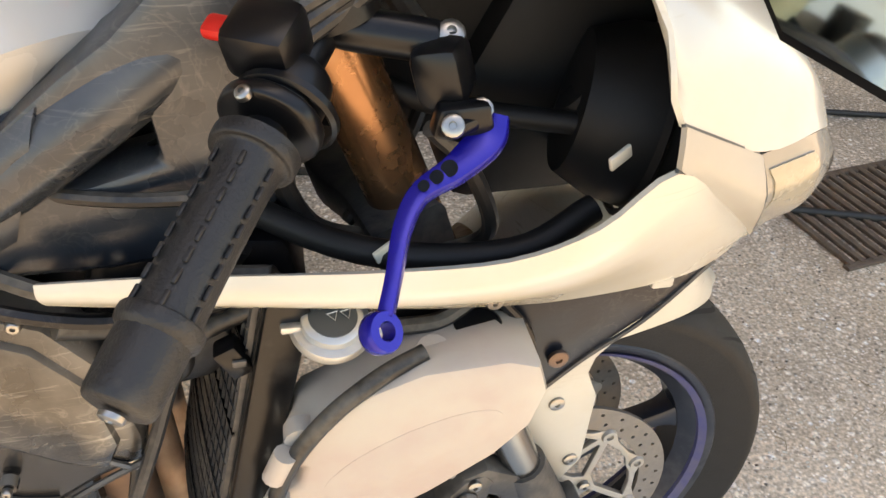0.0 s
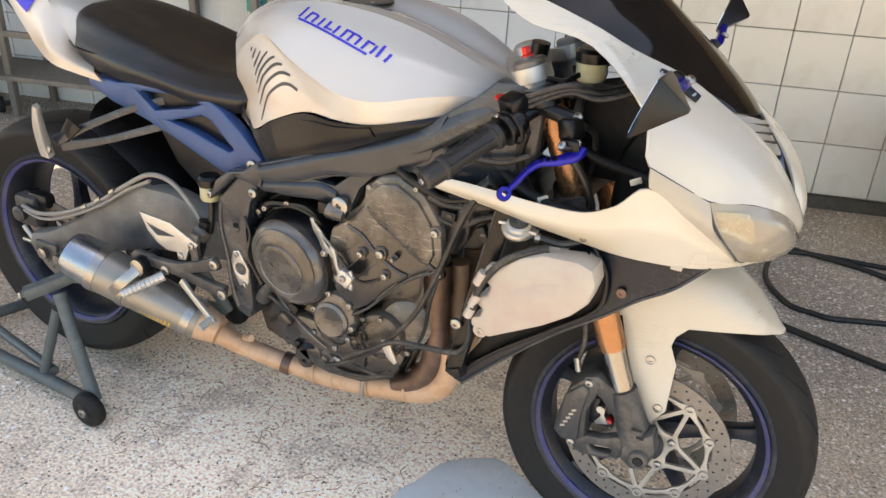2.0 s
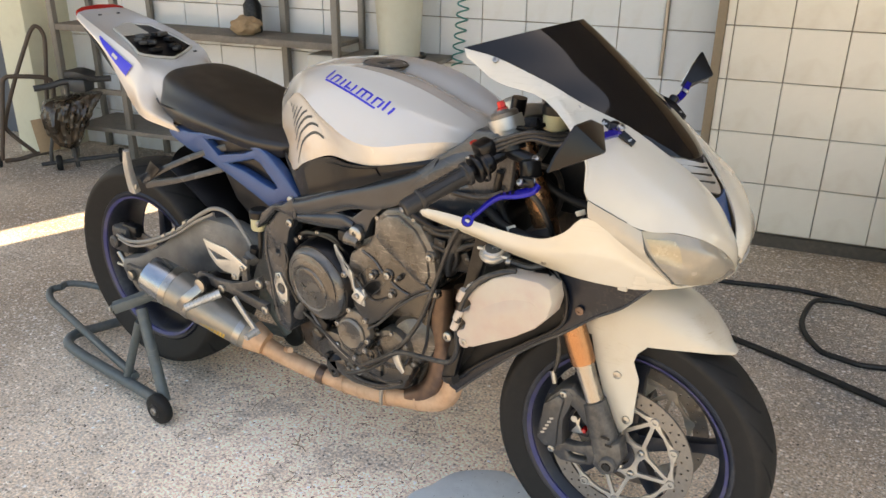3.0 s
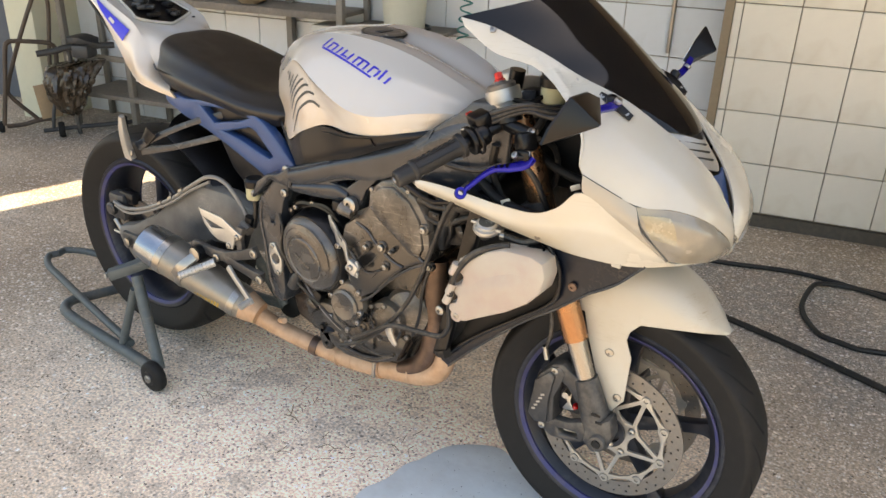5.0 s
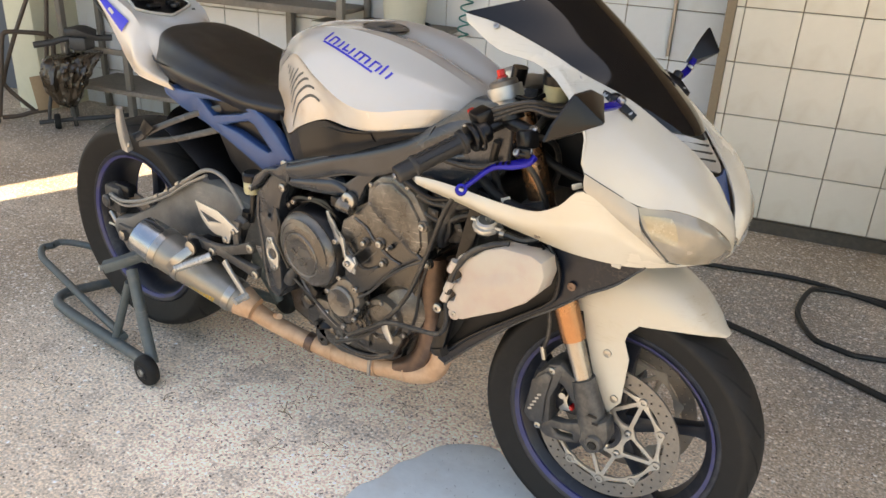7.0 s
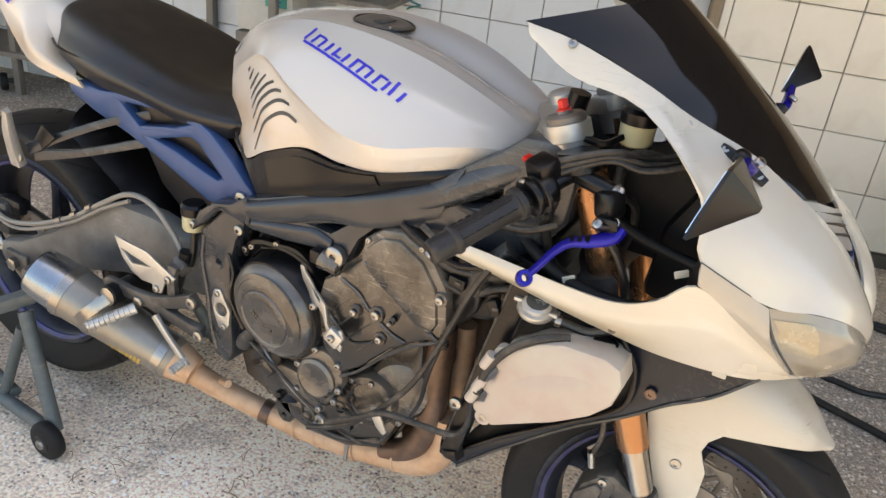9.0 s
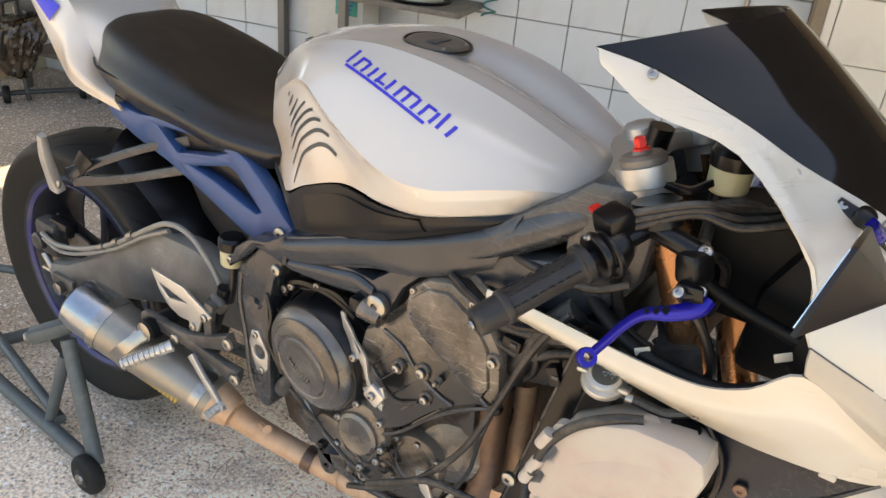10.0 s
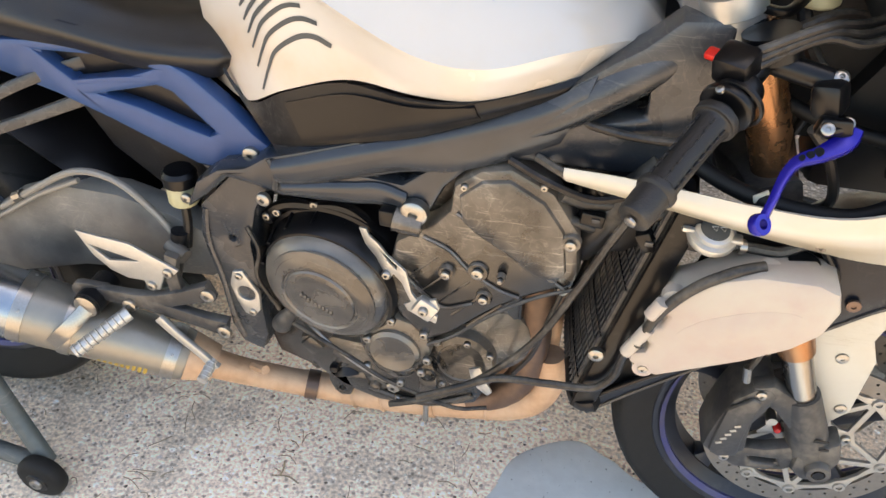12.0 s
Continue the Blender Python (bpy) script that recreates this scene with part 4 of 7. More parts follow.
part("windscreen", sheet(SCREENG, 41, 41, 0.003, dense=False), SCREEN, bike, "dark smoked windscreen with water marks")

# forks and front end
def S(bm_):
    bm_.transform(STEER)
    return bm_
fork_dir = STEER_AXIS
for sgn in (-1, 1):
    foot = Vector((1.377, sgn * 0.10, 0.312))
    top = foot + fork_dir * 0.70
    up = part("fork_leg", S(tube([foot + fork_dir * 0.245, foot + fork_dir * 0.25, top], [0.0235, 0.0258, 0.0258], segs=24)), COPPER, bike, "bronze anodised upside-down fork leg")
    part("fork_tube", S(tube([foot + fork_dir * 0.05, foot + fork_dir * 0.26], 0.0205, segs=24)), CHROME, up)
    part("fork_bottom", S(tube([foot - fork_dir * 0.022, foot - fork_dir * 0.005, foot + fork_dir * 0.05, foot + fork_dir * 0.115, foot + fork_dir * 0.130], [0.016, 0.029, 0.030, 0.0265, 0.0255], segs=24)), GREYALU, up)
    part("axle_clamp", S(plate([(1.350, .335), (1.372, .350), (1.402, .372), (1.412, .330), (1.400, .292), (1.372, .276), (1.350, .296)], sgn * .083, sgn * .128, [], bevel=.009)), GREYALU, up)
    part("clamp_bolt", S(bolt((1.400, sgn * .100, .300), (.5, 0, -.9), .0065, .008)), STEEL, up)
    part("casting_mark", S(block((1.372, sgn * .1290, .372), (.020, .0012, .006), bevel=.0004)), BLACK, up)
    part("casting_mark", S(block((1.380, sgn * .1290, .356), (.014, .0012, .005), bevel=.0004)), BLACK, up)
part("front_fender", S(sheet(mirrored([
    [(1.295, .0, .66), (1.29, -.05, .645), (1.287, -.075, .61), (1.285, -.082, .57)],
    [(1.34, .0, .69), (1.335, -.055, .675), (1.33, -.08, .635), (1.325, -.087, .575)],
    [(1.40, .0, .70), (1.40, -.055, .685), (1.40, -.08, .64), (1.40, -.085, .575)],
    [(1.458, .0, .680), (1.458, -.055, .664), (1.456, -.077, .628), (1.453, -.081, .581)],
    [(1.508, .0, .648), (1.508, -.05, .635), (1.506, -.068, .610), (1.503, -.072, .586)],
    [(1.545, .0, .612), (1.544, -.036, .603), (1.541, -.050, .592), (1.538, -.054, .584)],
    [(1.562, .0, .590), (1.560, -.022, .587), (1.556, -.032, .583), (1.552, -.036, .579)],
    [(1.576, .0, .577), (1.575, -.009, .576), (1.572, -.014, .575), (1.569, -.017, .574)],
]), 25, 25, -0.004)), DUSTYWHITE, bike, "dusty cream-white front mudguard")

# ---- black tank trim, decals, cap ----
for sgn in (1, -1):
    rows = [
        [(.512, -.122, .842), (.520, -.128, .826), (.530, -.132, .812)],
        [(.556, -.139, .796), (.578, -.150, .766), (.602, -.158, .736)],
        [(.614, -.161, .829), (.637, -.174, .787), (.655, -.176, .757)],
        [(.70, -.180, .864), (.72, -.189, .815), (.735, -.187, .789)],
        [(.79, -.206, .868), (.80, -.204, .843), (.81, -.192, .822)],
        [(.86, -.208, .877), (.865, -.203, .862), (.87, -.188, .848)],
        [(.935, -.173, .892), (.94, -.174, .884), (.942, -.166, .874)],
        [(.985, -.136, .903), (.988, -.140, .894), (.990, -.134, .884)],
    ]
    trim_ = part("tank_side_trim", sheet([[(x, sgn * y, z) for x, y, z in r] for r in rows], 29, 9, -0.005 * sgn), BLACKDUST, bike, "black plastic trim below the tank")
    inner = [[Vector(r[0]).lerp(Vector(r[1]), .22), Vector(r[1]), Vector(r[1]).lerp(Vector(r[2]), .45)] for r in rows[2:6]]
    part("trim_panel", sheet([[(p.x, sgn * (p.y - .0045), p.z) for p in r] for r in inner], 17, 7, -0.006 * sgn), BLACK, trim_)

CAP_C, CAP_N = Vector((.727, 0, 1.0415)), (.06, 0, 1)
cap = part("fuel_cap", lathe([(0.0, .006), (.030, .006), (.034, .007), (.044, .006), (.048, .003), (.048, -.006), (0, -.006)], CAP_C, CAP_N, None, 40), DISC, tank, "round locking fuel cap")
part("cap_ring", lathe([(.048, .0055), (.051, .0055), (.0525, .002), (.0475, .002)], CAP_C, CAP_N, None, 40, closed=True), BLACK, cap)
part("lock_cover", block((.727, 0, 1.048), (.020, .040, .003), bevel=.0012), GREYALU, cap)
for k in range(5):
    a = 0.5 + k * 2 * math.pi / 5
    part("bolt", bolt((.727 + .042 * math.cos(a), .042 * math.sin(a), 1.0455), (0, 0, 1), .0035, .0025, None, 8), STEEL, cap)

from mathutils.bvhtree import BVHTree
tank_tree = BVHTree.FromPolygons([v.co.copy() for v in tank.data.vertices], [tuple(p.vertices) for p in tank.data.polygons])
tail_tree = BVHTree.FromPolygons([v.co.copy() for v in tail.data.vertices], [tuple(p.vertices) for p in tail.data.polygons])


def decal(name, pts, widths, mat, parent, tree, way, label="", lift=0.0008):
    """A stroke laid on a curved panel, 0.6 mm proud of it; pts in space, pushed along way onto the panel."""
    n = 6 * (len(pts) - 1) + 1
    line, ws = catmull(pts, n), catmull([(w, 0, 0) for w in widths], n)
    b = bmesh.new()
    way = Vector(way).normalized()
    rows = []
    for k in range(n):
        t = (line[min(k + 1, n - 1)] - line[max(k - 1, 0)]).normalized()
        s = t.cross(way).normalized()
        r = []
        for q in (-1, -0.33, 0.33, 1):
            p = line[k] + s * ws[k][0] / 2 * q
            hit_, nrm, _, _ = tree.ray_cast(p - way * 0.15, way, 0.4)
            r.append(b.verts.new((hit_ if hit_ is not None else p) - way * lift))
        rows.append(r)
    for a_, c_ in zip(rows, rows[1:]):
        for j in range(3):
            b.faces.new((a_[j], a_[j + 1], c_[j + 1], c_[j]))
    return part(name, b, mat, parent, label)


# knee stripes: eight bent dark strokes, longer and more bent towards the front
FOOT_Z = (.823, .851, .873, .889, .903, .918, .932, .945)
END_XZ = ((.685, .902), (.669, .925), (.649, .941), (.629, .951), (.607, .956), (.583, .953), (.565, .954), (.551, .954))
for k in range(8):
    foot = Vector((.583 - .0056 * k, -.150 + .0041 * k, FOOT_Z[k]))
    end = Vector((END_XZ[k][0], -.170 + .0064 * k, END_XZ[k][1]))
    span, bend = end - foot, max(0.0, 1 - k / 5)
    def along(fx, fz):
        return foot + Vector((span.x * fx, span.y * fx, span.z * fz))
    decal("knee_stripe", [foot, along(.12, .12 + .28 * bend), along(.25, .25 + .47 * bend), along(.55, .55 + .46 * bend), along(.78, .78 + .30 * bend), end], [.0030, .0042, .0054, .0062 - .0003 * k, .0064 - .0005 * k, .0062 - .0006 * k], DARKDECAL, tank, tank_tree, (0.05, 1, -0.25))
# blue word mark on the tank as plain slanted bars over a broken underline
A_, B_ = Vector((.667, -.132, 1.018)), Vector((.890, -.185, .978))
U_ = (B_ - A_).normalized()
V_ = Vector((-.10, .70, .70)).normalized()
def logo(pts, w=.006):
    decal("logo_bar", [A_ + U_ * u + V_ * v for u, v in pts], [w] * len(pts), DECAL, tank, tank_tree, (0.0, 0.62, -0.78))
LW = .034
logo([(.0, .0), (.085, .0), (.170, -.001)], .0046)
for u0, h0, tie in ((.0, 1.0, .0), (.016, .74, 1), (.034, .74, 0), (.050, .74, 0), (.066, .74, -1), (.088, .74, 0), (.106, .74, 1), (.122, .74, 1), (.140, .74, 0), (.156, .74, 1), (.176, .74, 0), (.190, 1.0, 0), (.207, .74, 0)):
    logo([(u0, .004), (u0 + .005, LW * h0 * .55), (u0 + .009, LW * h0)], .0058)
    if tie:
        v_ = LW * .72 if tie > 0 else .008
        logo([(u0 + .006 * (tie > 0), v_), (u0 + .010, v_), (u0 + .018 + .006 * (tie > 0), v_)], .0044)

# ---- tail details ----
def on_tail(x, y, up):
    hit_ = tail_tree.ray_cast(Vector((x, y, 1.3)), Vector((0, 0, -1)))[0]
    return Vector((x, y, (hit_.z if hit_ is not None else 1.0) + up))


# black sheet laid on the tail paints the hatch's shaded inside
HATCH = []
for k in range(9):
    u = k / 8
    row = []
    for q in range(9):
        v = -1 + q / 4
        x = (-.215 + .030 * abs(v)) * (1 - u) + (-.015 - .032 * abs(v)) * u
        row.append(on_tail(x, v * (.058 + .030 * u), .004))
    HATCH.append(row)
hatch = part("hatch_dark_sheet", sheet(HATCH, 9, 9, .002, dense=False), BLACK, tail, "black sheet painting the open seat hatch's dark inside, under clutter")
rim_line = HATCH[0] + [r[-1] for r in HATCH[1:]] + HATCH[-1][-2::-1] + [r[0] for r in HATCH[-2::-1]]
part("hatch_tray", sheet([[p + Vector((0, 0, .0035)) for p in r[:6]] for r in HATCH[:4]], 4, 6, .002, dense=False), DUSTYWHITE, hatch, "grimy pale tray inside the hatch")
part("hatch_rim", tube(rim_line, .004, segs=6, n=2 * len(rim_line)), WHITE, tail)
for k in range(14):
    x, y = random.uniform(-.125, -.045), random.uniform(-.055, .060)
    part("tool_lump", block(on_tail(x, y, .010), (random.uniform(.015, .045), random.uniform(.012, .03), .012), bevel=.004, rot=Matrix.Rotation(random.uniform(0, 3), 4, "Z")), random.choice((BLACKDUST, BLACK, SEAT, BLACKDUST, GREYALU)), hatch)
for x, y in ((-.285, -.03), (-.285, .03), (-.03, .085)):
    part("tail_bolt", bolt(on_tail(x, y, 0), (0, 0, 1), .005, .003), BLACK, tail)
part("tail_light", sheet([[(-.335, -.05, 1.100), (-.34, 0, 1.102), (-.335, .05, 1.100)], [(-.330, -.075, 1.090), (-.336, 0, 1.086), (-.330, .075, 1.090)], [(-.312, -.085, 1.066), (-.32, 0, 1.060), (-.312, .085, 1.066)]], 7, 11, -0.006), REDLENS, tail, "small red tail light")
decal("tail_decal", [(-.172, -.12, 1.040), (-.105, -.12, 1.000), (-.038, -.12, .960)], [.003, .020, .036], DECAL, tail, tail_tree, (0.1, 1, -0.1), "blue wedge decal", .0045)
decal("decal_mark", [(-.105, -.125, 1.000), (-.085, -.125, .988)], [.008, .008], WHITE, tail, tail_tree, (0.1, 1, -0.1), "", .0055)
part("under_tail", sheet([[(-.29, -.08, 1.05), (-.29, 0, 1.03), (-.29, .08, 1.05)], [(-.06, -.11, .895), (-.06, 0, .86), (-.06, .11, .895)], [(.14, -.12, .838), (.14, 0, .80), (.14, .12, .838)], [(.40, -.115, .815), (.40, 0, .77), (.40, .115, .815)]], 13, 9, 0.005), BLACKDUST, bike)
part("seat_piping", tube([(.05, -.120, .897), (.10, -.144, .892), (.20, -.153, .888), (.318, -.154, .878), (.418, -.147, .860), (.503, -.128, .853)], .0025, segs=6), BLACK, seat)

# ---- wheel details ----
def ring_plate(c, r_out, r_in, y0, y1, drills, rows_, hole_r, bm_=None, n=72):
    holes = [circle(c.x, c.z, r_in, 48)]
    for j in range(rows_):
        rr = r_in + (r_out - r_in) * (j + 0.75) / (rows_ + 0.5)
        for k in range(drills):
            a = 2 * math.pi * (k + j / rows_ + 0.13 * math.sin(k)) / drills
            holes.append(circle(c.x + rr * math.cos(a), c.z + rr * math.sin(a), hole_r, 6))
    return plate(circle(c.x, c.z, r_out, n), c.y + y0, c.y + y1, holes, bm_, bevel=0)


for sgn in (-1, 1):
    y = sgn * 0.062
    disc = part("brake_disc", S(ring_plate(FRONT_C, 0.157, 0.124, y - .0025, y + .0025, 34, 2, .0026)), DISC, front_wheel, "drilled steel front brake disc, slightly rusty")
    N_ = 10
    at_disc = lambda ang, r, out=0.0: FRONT_C + Vector((r * math.cos(ang), y + sgn * out, r * math.sin(ang)))
    A0 = radians(20)
    PC = lambda ang, r: (FRONT_C.x + r * math.cos(ang), FRONT_C.z + r * math.sin(ang))
    rim_, holes_ = [], [circle(FRONT_C.x, FRONT_C.z, .034, 24)]
    for k in range(N_):
        a = A0 + radians(36) * k
        rim_ += [PC(a - .075, .126), PC(a + .075, .126), PC(a + radians(11), .1185), PC(a + radians(25), .1185)]
    for k in range(5):
        a = A0 + radians(72) * k
        hub_, left_, right_ = (Vector(PC(*q)) for q in ((a, .051), (a + radians(36), .121), (a - radians(36), .121)))
        far_ = Vector(PC(a + radians(72), .051))
        def beside(p, q, f, off):
            d = (q - p).normalized()
            return tuple(p.lerp(q, f) + Vector((-d.y, d.x)) * off)
        holes_.append([beside(hub_, left_, .20, -.0044), beside(hub_, left_, .84, -.0044), PC(a + radians(18), .1110), PC(a + radians(7), .1105), PC(a, .1075), PC(a - radians(7), .1105), PC(a - radians(18), .1110), beside(hub_, right_, .84, .0044), beside(hub_, right_, .20, .0044)])
        holes_.append([beside(hub_, left_, .16, .0044), beside(hub_, left_, .80, .0044), beside(far_, left_, .80, -.0044), beside(far_, left_, .16, -.0044), PC(a + radians(46), .0475), PC(a + radians(36), .0465), PC(a + radians(26), .0475)])
    part("disc_carrier", S(plate(rim_, y - .0035, y + .0035, holes_, bevel=.0009)), CARRIER, disc, "pale alloy disc carrier")
    part("hub_ring", S(lathe([(.026, -.012), (.036, -.012), (.036, .012), (.026, .012)], at_disc(0, 0, -.002), (0, 1, 0), None, 32, closed=True)), RIM, disc)
    for k in range(N_):
        a = A0 + radians(36) * k
        part("bobbin", S(lathe([(.0, .001), (.0042, .001), (.0048, .007), (.0085, .007), (.0100, .004), (.0100, -.004), (0, -.004)], at_disc(a, .121), (0, sgn, 0), None, 14)), CARRIER, disc)
    for k in range(5):
        a = A0 + radians(72) * k
        part("disc_bolt", S(bolt(at_disc(a, .051, .003), (0, sgn, 0), .0078, .007)), STEEL, disc)
part("brake_disc", ring_plate(REAR_C, 0.112, 0.075, -.082, -.077, 24, 1, .0035), DISC, rear_wheel, "drilled rear brake disc")


def tread(w, c, radius, width, xf, count, slant):
    """Dark slanted tread cuts as thin raised sipes on the tyre crown."""
    b = bmesh.new()
    for k in range(count):
        for sgn in (-1, 1):
            a0 = 2 * math.pi * (k + (0.5 if sgn > 0 else 0)) / count
            rows = []
            for q in range(7):
                f = q / 6
                off = sgn * width * (0.10 + 0.36 * f)
                ang = math.asin(min(0.999, abs(off) / (width / 2)))
                r = tyre_r(radius, ang, w) + .0006
                a = a0 + slant * (f ** 1.5)
                wd = .0080 * (1 - 0.6 * abs(2 * f - 1)) / r
                rows.append([b.verts.new(c + Vector((r * math.cos(a + e), off, r * math.sin(a + e)))) for e in (-wd, wd)])
            for p_, q_ in zip(rows, rows[1:]):
                b.faces.new((p_[0], p_[1], q_[1], q_[0]))
    b.transform(xf)
    return b


def tyre_r(radius, ang, rim_r):
    return rim_r + (radius - rim_r) * (0.5 + 0.5 * math.cos(ang)) ** 0.62


GROOVE = material("tread_groove", (0.003, 0.003, 0.003), 0.9, 0, 0, vary=0.2)
part("tread_pattern", tread(0.234, FRONT_C, 0.302, 0.122, STEER, 22, 0.30), GROOVE, front_wheel)
part("tread_pattern", tread(0.236, REAR_C, 0.325, 0.185, Matrix.Identity(4), 22, 0.25), GROOVE, rear_wheel)

# ---- fork lower end, calipers, mudguard stay ----
axle_nut = part("axle_nut", S(lathe([(.0, .0), (.009, .0), (.010, .012), (.0165, .012), (.018, .009), (.018, 0)], (1.384, -.128, .312), RIGHT, None, 24)), GREYALU, front_wheel)
part("axle_socket", S(lathe([(0, .0125), (.0085, .0125), (.0085, .010)], (1.384, -.128, .312), RIGHT, None, 6)), BLACK, axle_nut)
for sgn in (-1, 1):
    y = sgn * .088
    cy = sgn * .088
    cal = part("front_caliper", S(plate([(1.262, .446), (1.285, .452), (1.296, .436), (1.288, .405), (1.277, .375), (1.278, .345), (1.281, .316), (1.262, .298), (1.236, .296), (1.217, .312), (1.220, .345), (1.228, .385), (1.238, .420)],
                                        cy - sgn * .045, cy + sgn * .036, [], bevel=.010)), GREYALU, bike, "dusty grey four-piston front brake caliper")
    part("caliper_bridge", S(plate([(1.232, .405), (1.262, .436), (1.276, .428), (1.268, .372), (1.268, .312), (1.240, .304), (1.226, .318), (1.228, .36)], cy + sgn * .034, cy + sgn * .044, [], bevel=.005)), GREYALU, cal)
    part("caliper_bracket", S(plate([(1.258, .446), (1.286, .456), (1.340, .425), (1.352, .385), (1.330, .372), (1.298, .408), (1.276, .420)], sgn * .092, sgn * .120, [], bevel=.006)), GREYALU, cal)
    part("caliper_bracket", S(plate([(1.240, .292), (1.268, .318), (1.310, .322), (1.350, .340), (1.368, .300), (1.320, .276), (1.275, .272)], sgn * .094, sgn * .118, [[(1.290, .300), (1.330, .304), (1.335, .292), (1.296, .286)]], bevel=.006)), GREYALU, cal)
    part("brake_pad", S(block((1.300, sgn * .086, .362), (.050, .014, .060), bevel=.004)), RIM, cal)
    part("pad_pin", S(tube([(1.300, sgn * .070, .388), (1.300, sgn * .122, .388)], .0075, segs=12)), STEEL, cal)
    part("pad_spring", S(plate([(1.292, .392), (1.308, .394), (1.306, .366), (1.316, .348), (1.294, .342), (1.290, .346), (1.300, .362)], sgn * .102, sgn * .105, [circle(1.300, .386, .004, 8)], bevel=.0006)), STEEL, cal)
    part("red_plug", S(lathe([(.0, .003), (.004, .003), (.006, 0), (.006, -.01)], (1.318, sgn * .106, .357), (0, sgn, 0), None, 16)), REDLENS, cal)
    part("bleed_nipple", S(tube([(1.248, sgn * .115, .455), (1.242, sgn * .118, .485)], .006, segs=8)), STEEL, cal)
    part("caliper_bolt", S(bolt((1.272, sgn * .120, .438), (0, sgn, 0), .008, .006)), STEEL, cal)
    part("caliper_bolt", S(bolt((1.254, sgn * .118, .296), (0, sgn, 0), .008, .006)), STEEL, cal)
    for q in range(5):
        part("cast_mark", S(block((1.236 + .0045 * q, sgn * .1325, .338 + .010 * q), (.009, .0015, .0045), bevel=.0004, rot=Matrix.Rotation(radians(-24), 4, "Y"))), CARRIER, cal)
    part("fender_stay", S(plate([(1.298, .60), (1.33, .612), (1.40, .612), (1.430, .588), (1.418, .572), (1.403, .555), (1.398, .535), (1.406, .515), (1.413, .498), (1.411, .396), (1.387, .362), (1.345, .44), (1.318, .52)],
                                sgn * .0835, sgn * .0795, [], bevel=.0016)), DUSTYWHITE, bike, "cream-white mudguard stay with two bolts")
    bolts_ = [(1.368, sgn * .083, .497), (1.397, sgn * .083, .400)]
    for at in bolts_:
        part("stay_bolt", S(bolt(at, (0, sgn, 0), .009, .004)), STEEL, bike)
    part("brake_line", S(tube([(1.245, sgn * .118, .48), (1.252, sgn * .118, .52), (1.243, sgn * .11, .57), (1.215, sgn * .095, .66), (1.20, sgn * .07, .78)], .0045, segs=8)), CABLE, bike)
# ---- engine ----
engine = part("engine_block", plate([(.56, .64), (.70, .685), (.80, .72), (.86, .775), (.93, .785), (.99, .74), (.985, .62), (.93, .56), (.935, .45), (.90, .36), (.82, .32), (.70, .315), (.61, .345), (.55, .42), (.545, .52)],
                                    -.118, .145, [], bevel=.014), ENGINE, bike, "black engine block caked in brown dust")
cover = part("cam_chain_cover", plate([(.762, .652), (.812, .690), (.832, .715), (.836, .752), (.868, .780), (.905, .789), (.958, .764), (.992, .715), (1.000, .650), (.996, .626), (.965, .612), (.931, .590), (.89, .554), (.845, .506), (.805, .478), (.768, .520), (.745, .560), (.752, .61)],
                                      -.188, -.14, [], bevel=.010), ENGINE, engine, "large dusty right-hand engine cover")
part("cover_step", plate([(.845, .742), (.872, .768), (.905, .775), (.948, .752), (.975, .715), (.984, .655), (.972, .628), (.945, .640), (.905, .668), (.868, .690), (.85, .705)], -.195, -.18, [], bevel=.006), ENGINE, cover)
for pts_ in ([(.842, .715), (.875, .695), (.915, .672), (.955, .645), (.985, .625)], [(.80, .67), (.835, .655), (.86, .63), (.90, .605), (.93, .597)], [(.775, .60), (.80, .575), (.83, .555), (.87, .572)]):
    part("casting_rib", tube([(x, -.190, z) for x, z in pts_], .0026, segs=6), ENGINE, cover)
for k in range(5):
    a = Vector((.775 + .022 * k, -.187, .590 - .016 * k))
    part("casting_rib", tube([a, a + Vector((.045, 0, .05))], .0018, segs=6), ENGINE, cover)
for at, r in (((.874, -.190, .629), .0135), ((.983, -.165, .606), .012), ((.833, -.193, .62), .0105), ((.884, -.190, .586), .0105), ((.985, -.19, .70), .012), ((.905, -.197, .63), .006)):
    part("cover_boss", lathe([(r * 1.05, -.006), (r * 1.05, .001), (r * .95, .003), (0, .003)], at, RIGHT, None, 18), ENGINE, cover)
    part("bolt", bolt(Vector(at) + Vector((0, -.004, 0)), RIGHT, r * .60, .005), STEEL, cover)
# cylinder head side and throttle bodies
part("sensor", tube([(.765, -.195, .695), (.80, -.195, .69)], [.017, .015], segs=16), ENGINE, engine)
part("sensor_plug", block((.757, -.197, .700), (.02, .022, .024), bevel=.004), BLACK, engine)
# clutch cover
CLU, CLA = Vector((.668, -.140, .556)), Vector((-.10, -1, -.12)).normalized()
cl = part("clutch_cover", lathe([(.114, -.03), (.114, .004), (.111, .010), (.106, .012), (.104, .018), (.101, .040), (.097, .048), (.092, .0495)], CLU, CLA, None, 64), BLACK, engine, "round black clutch cover with a worn dusty dome")
part("cover_dome", lathe([(.0945, .046), (.0935, .053), (.089, .062), (.079, .070), (.066, .0745), (.058, .0755), (.056, .0735), (.053, .0735), (.051, .0765), (.040, .0790), (.033, .0780), (.018, .0795), (0, .080)], CLU, CLA, None, 64), COVER, cl, "worn dusty black dome")
part("dome_step", lathe([(.078, .0695), (.0775, .0725), (.070, .0755), (.068, .073)], CLU + Vector((.004, 0, .010)), CLA, None, 48, closed=True), COVER, cl)
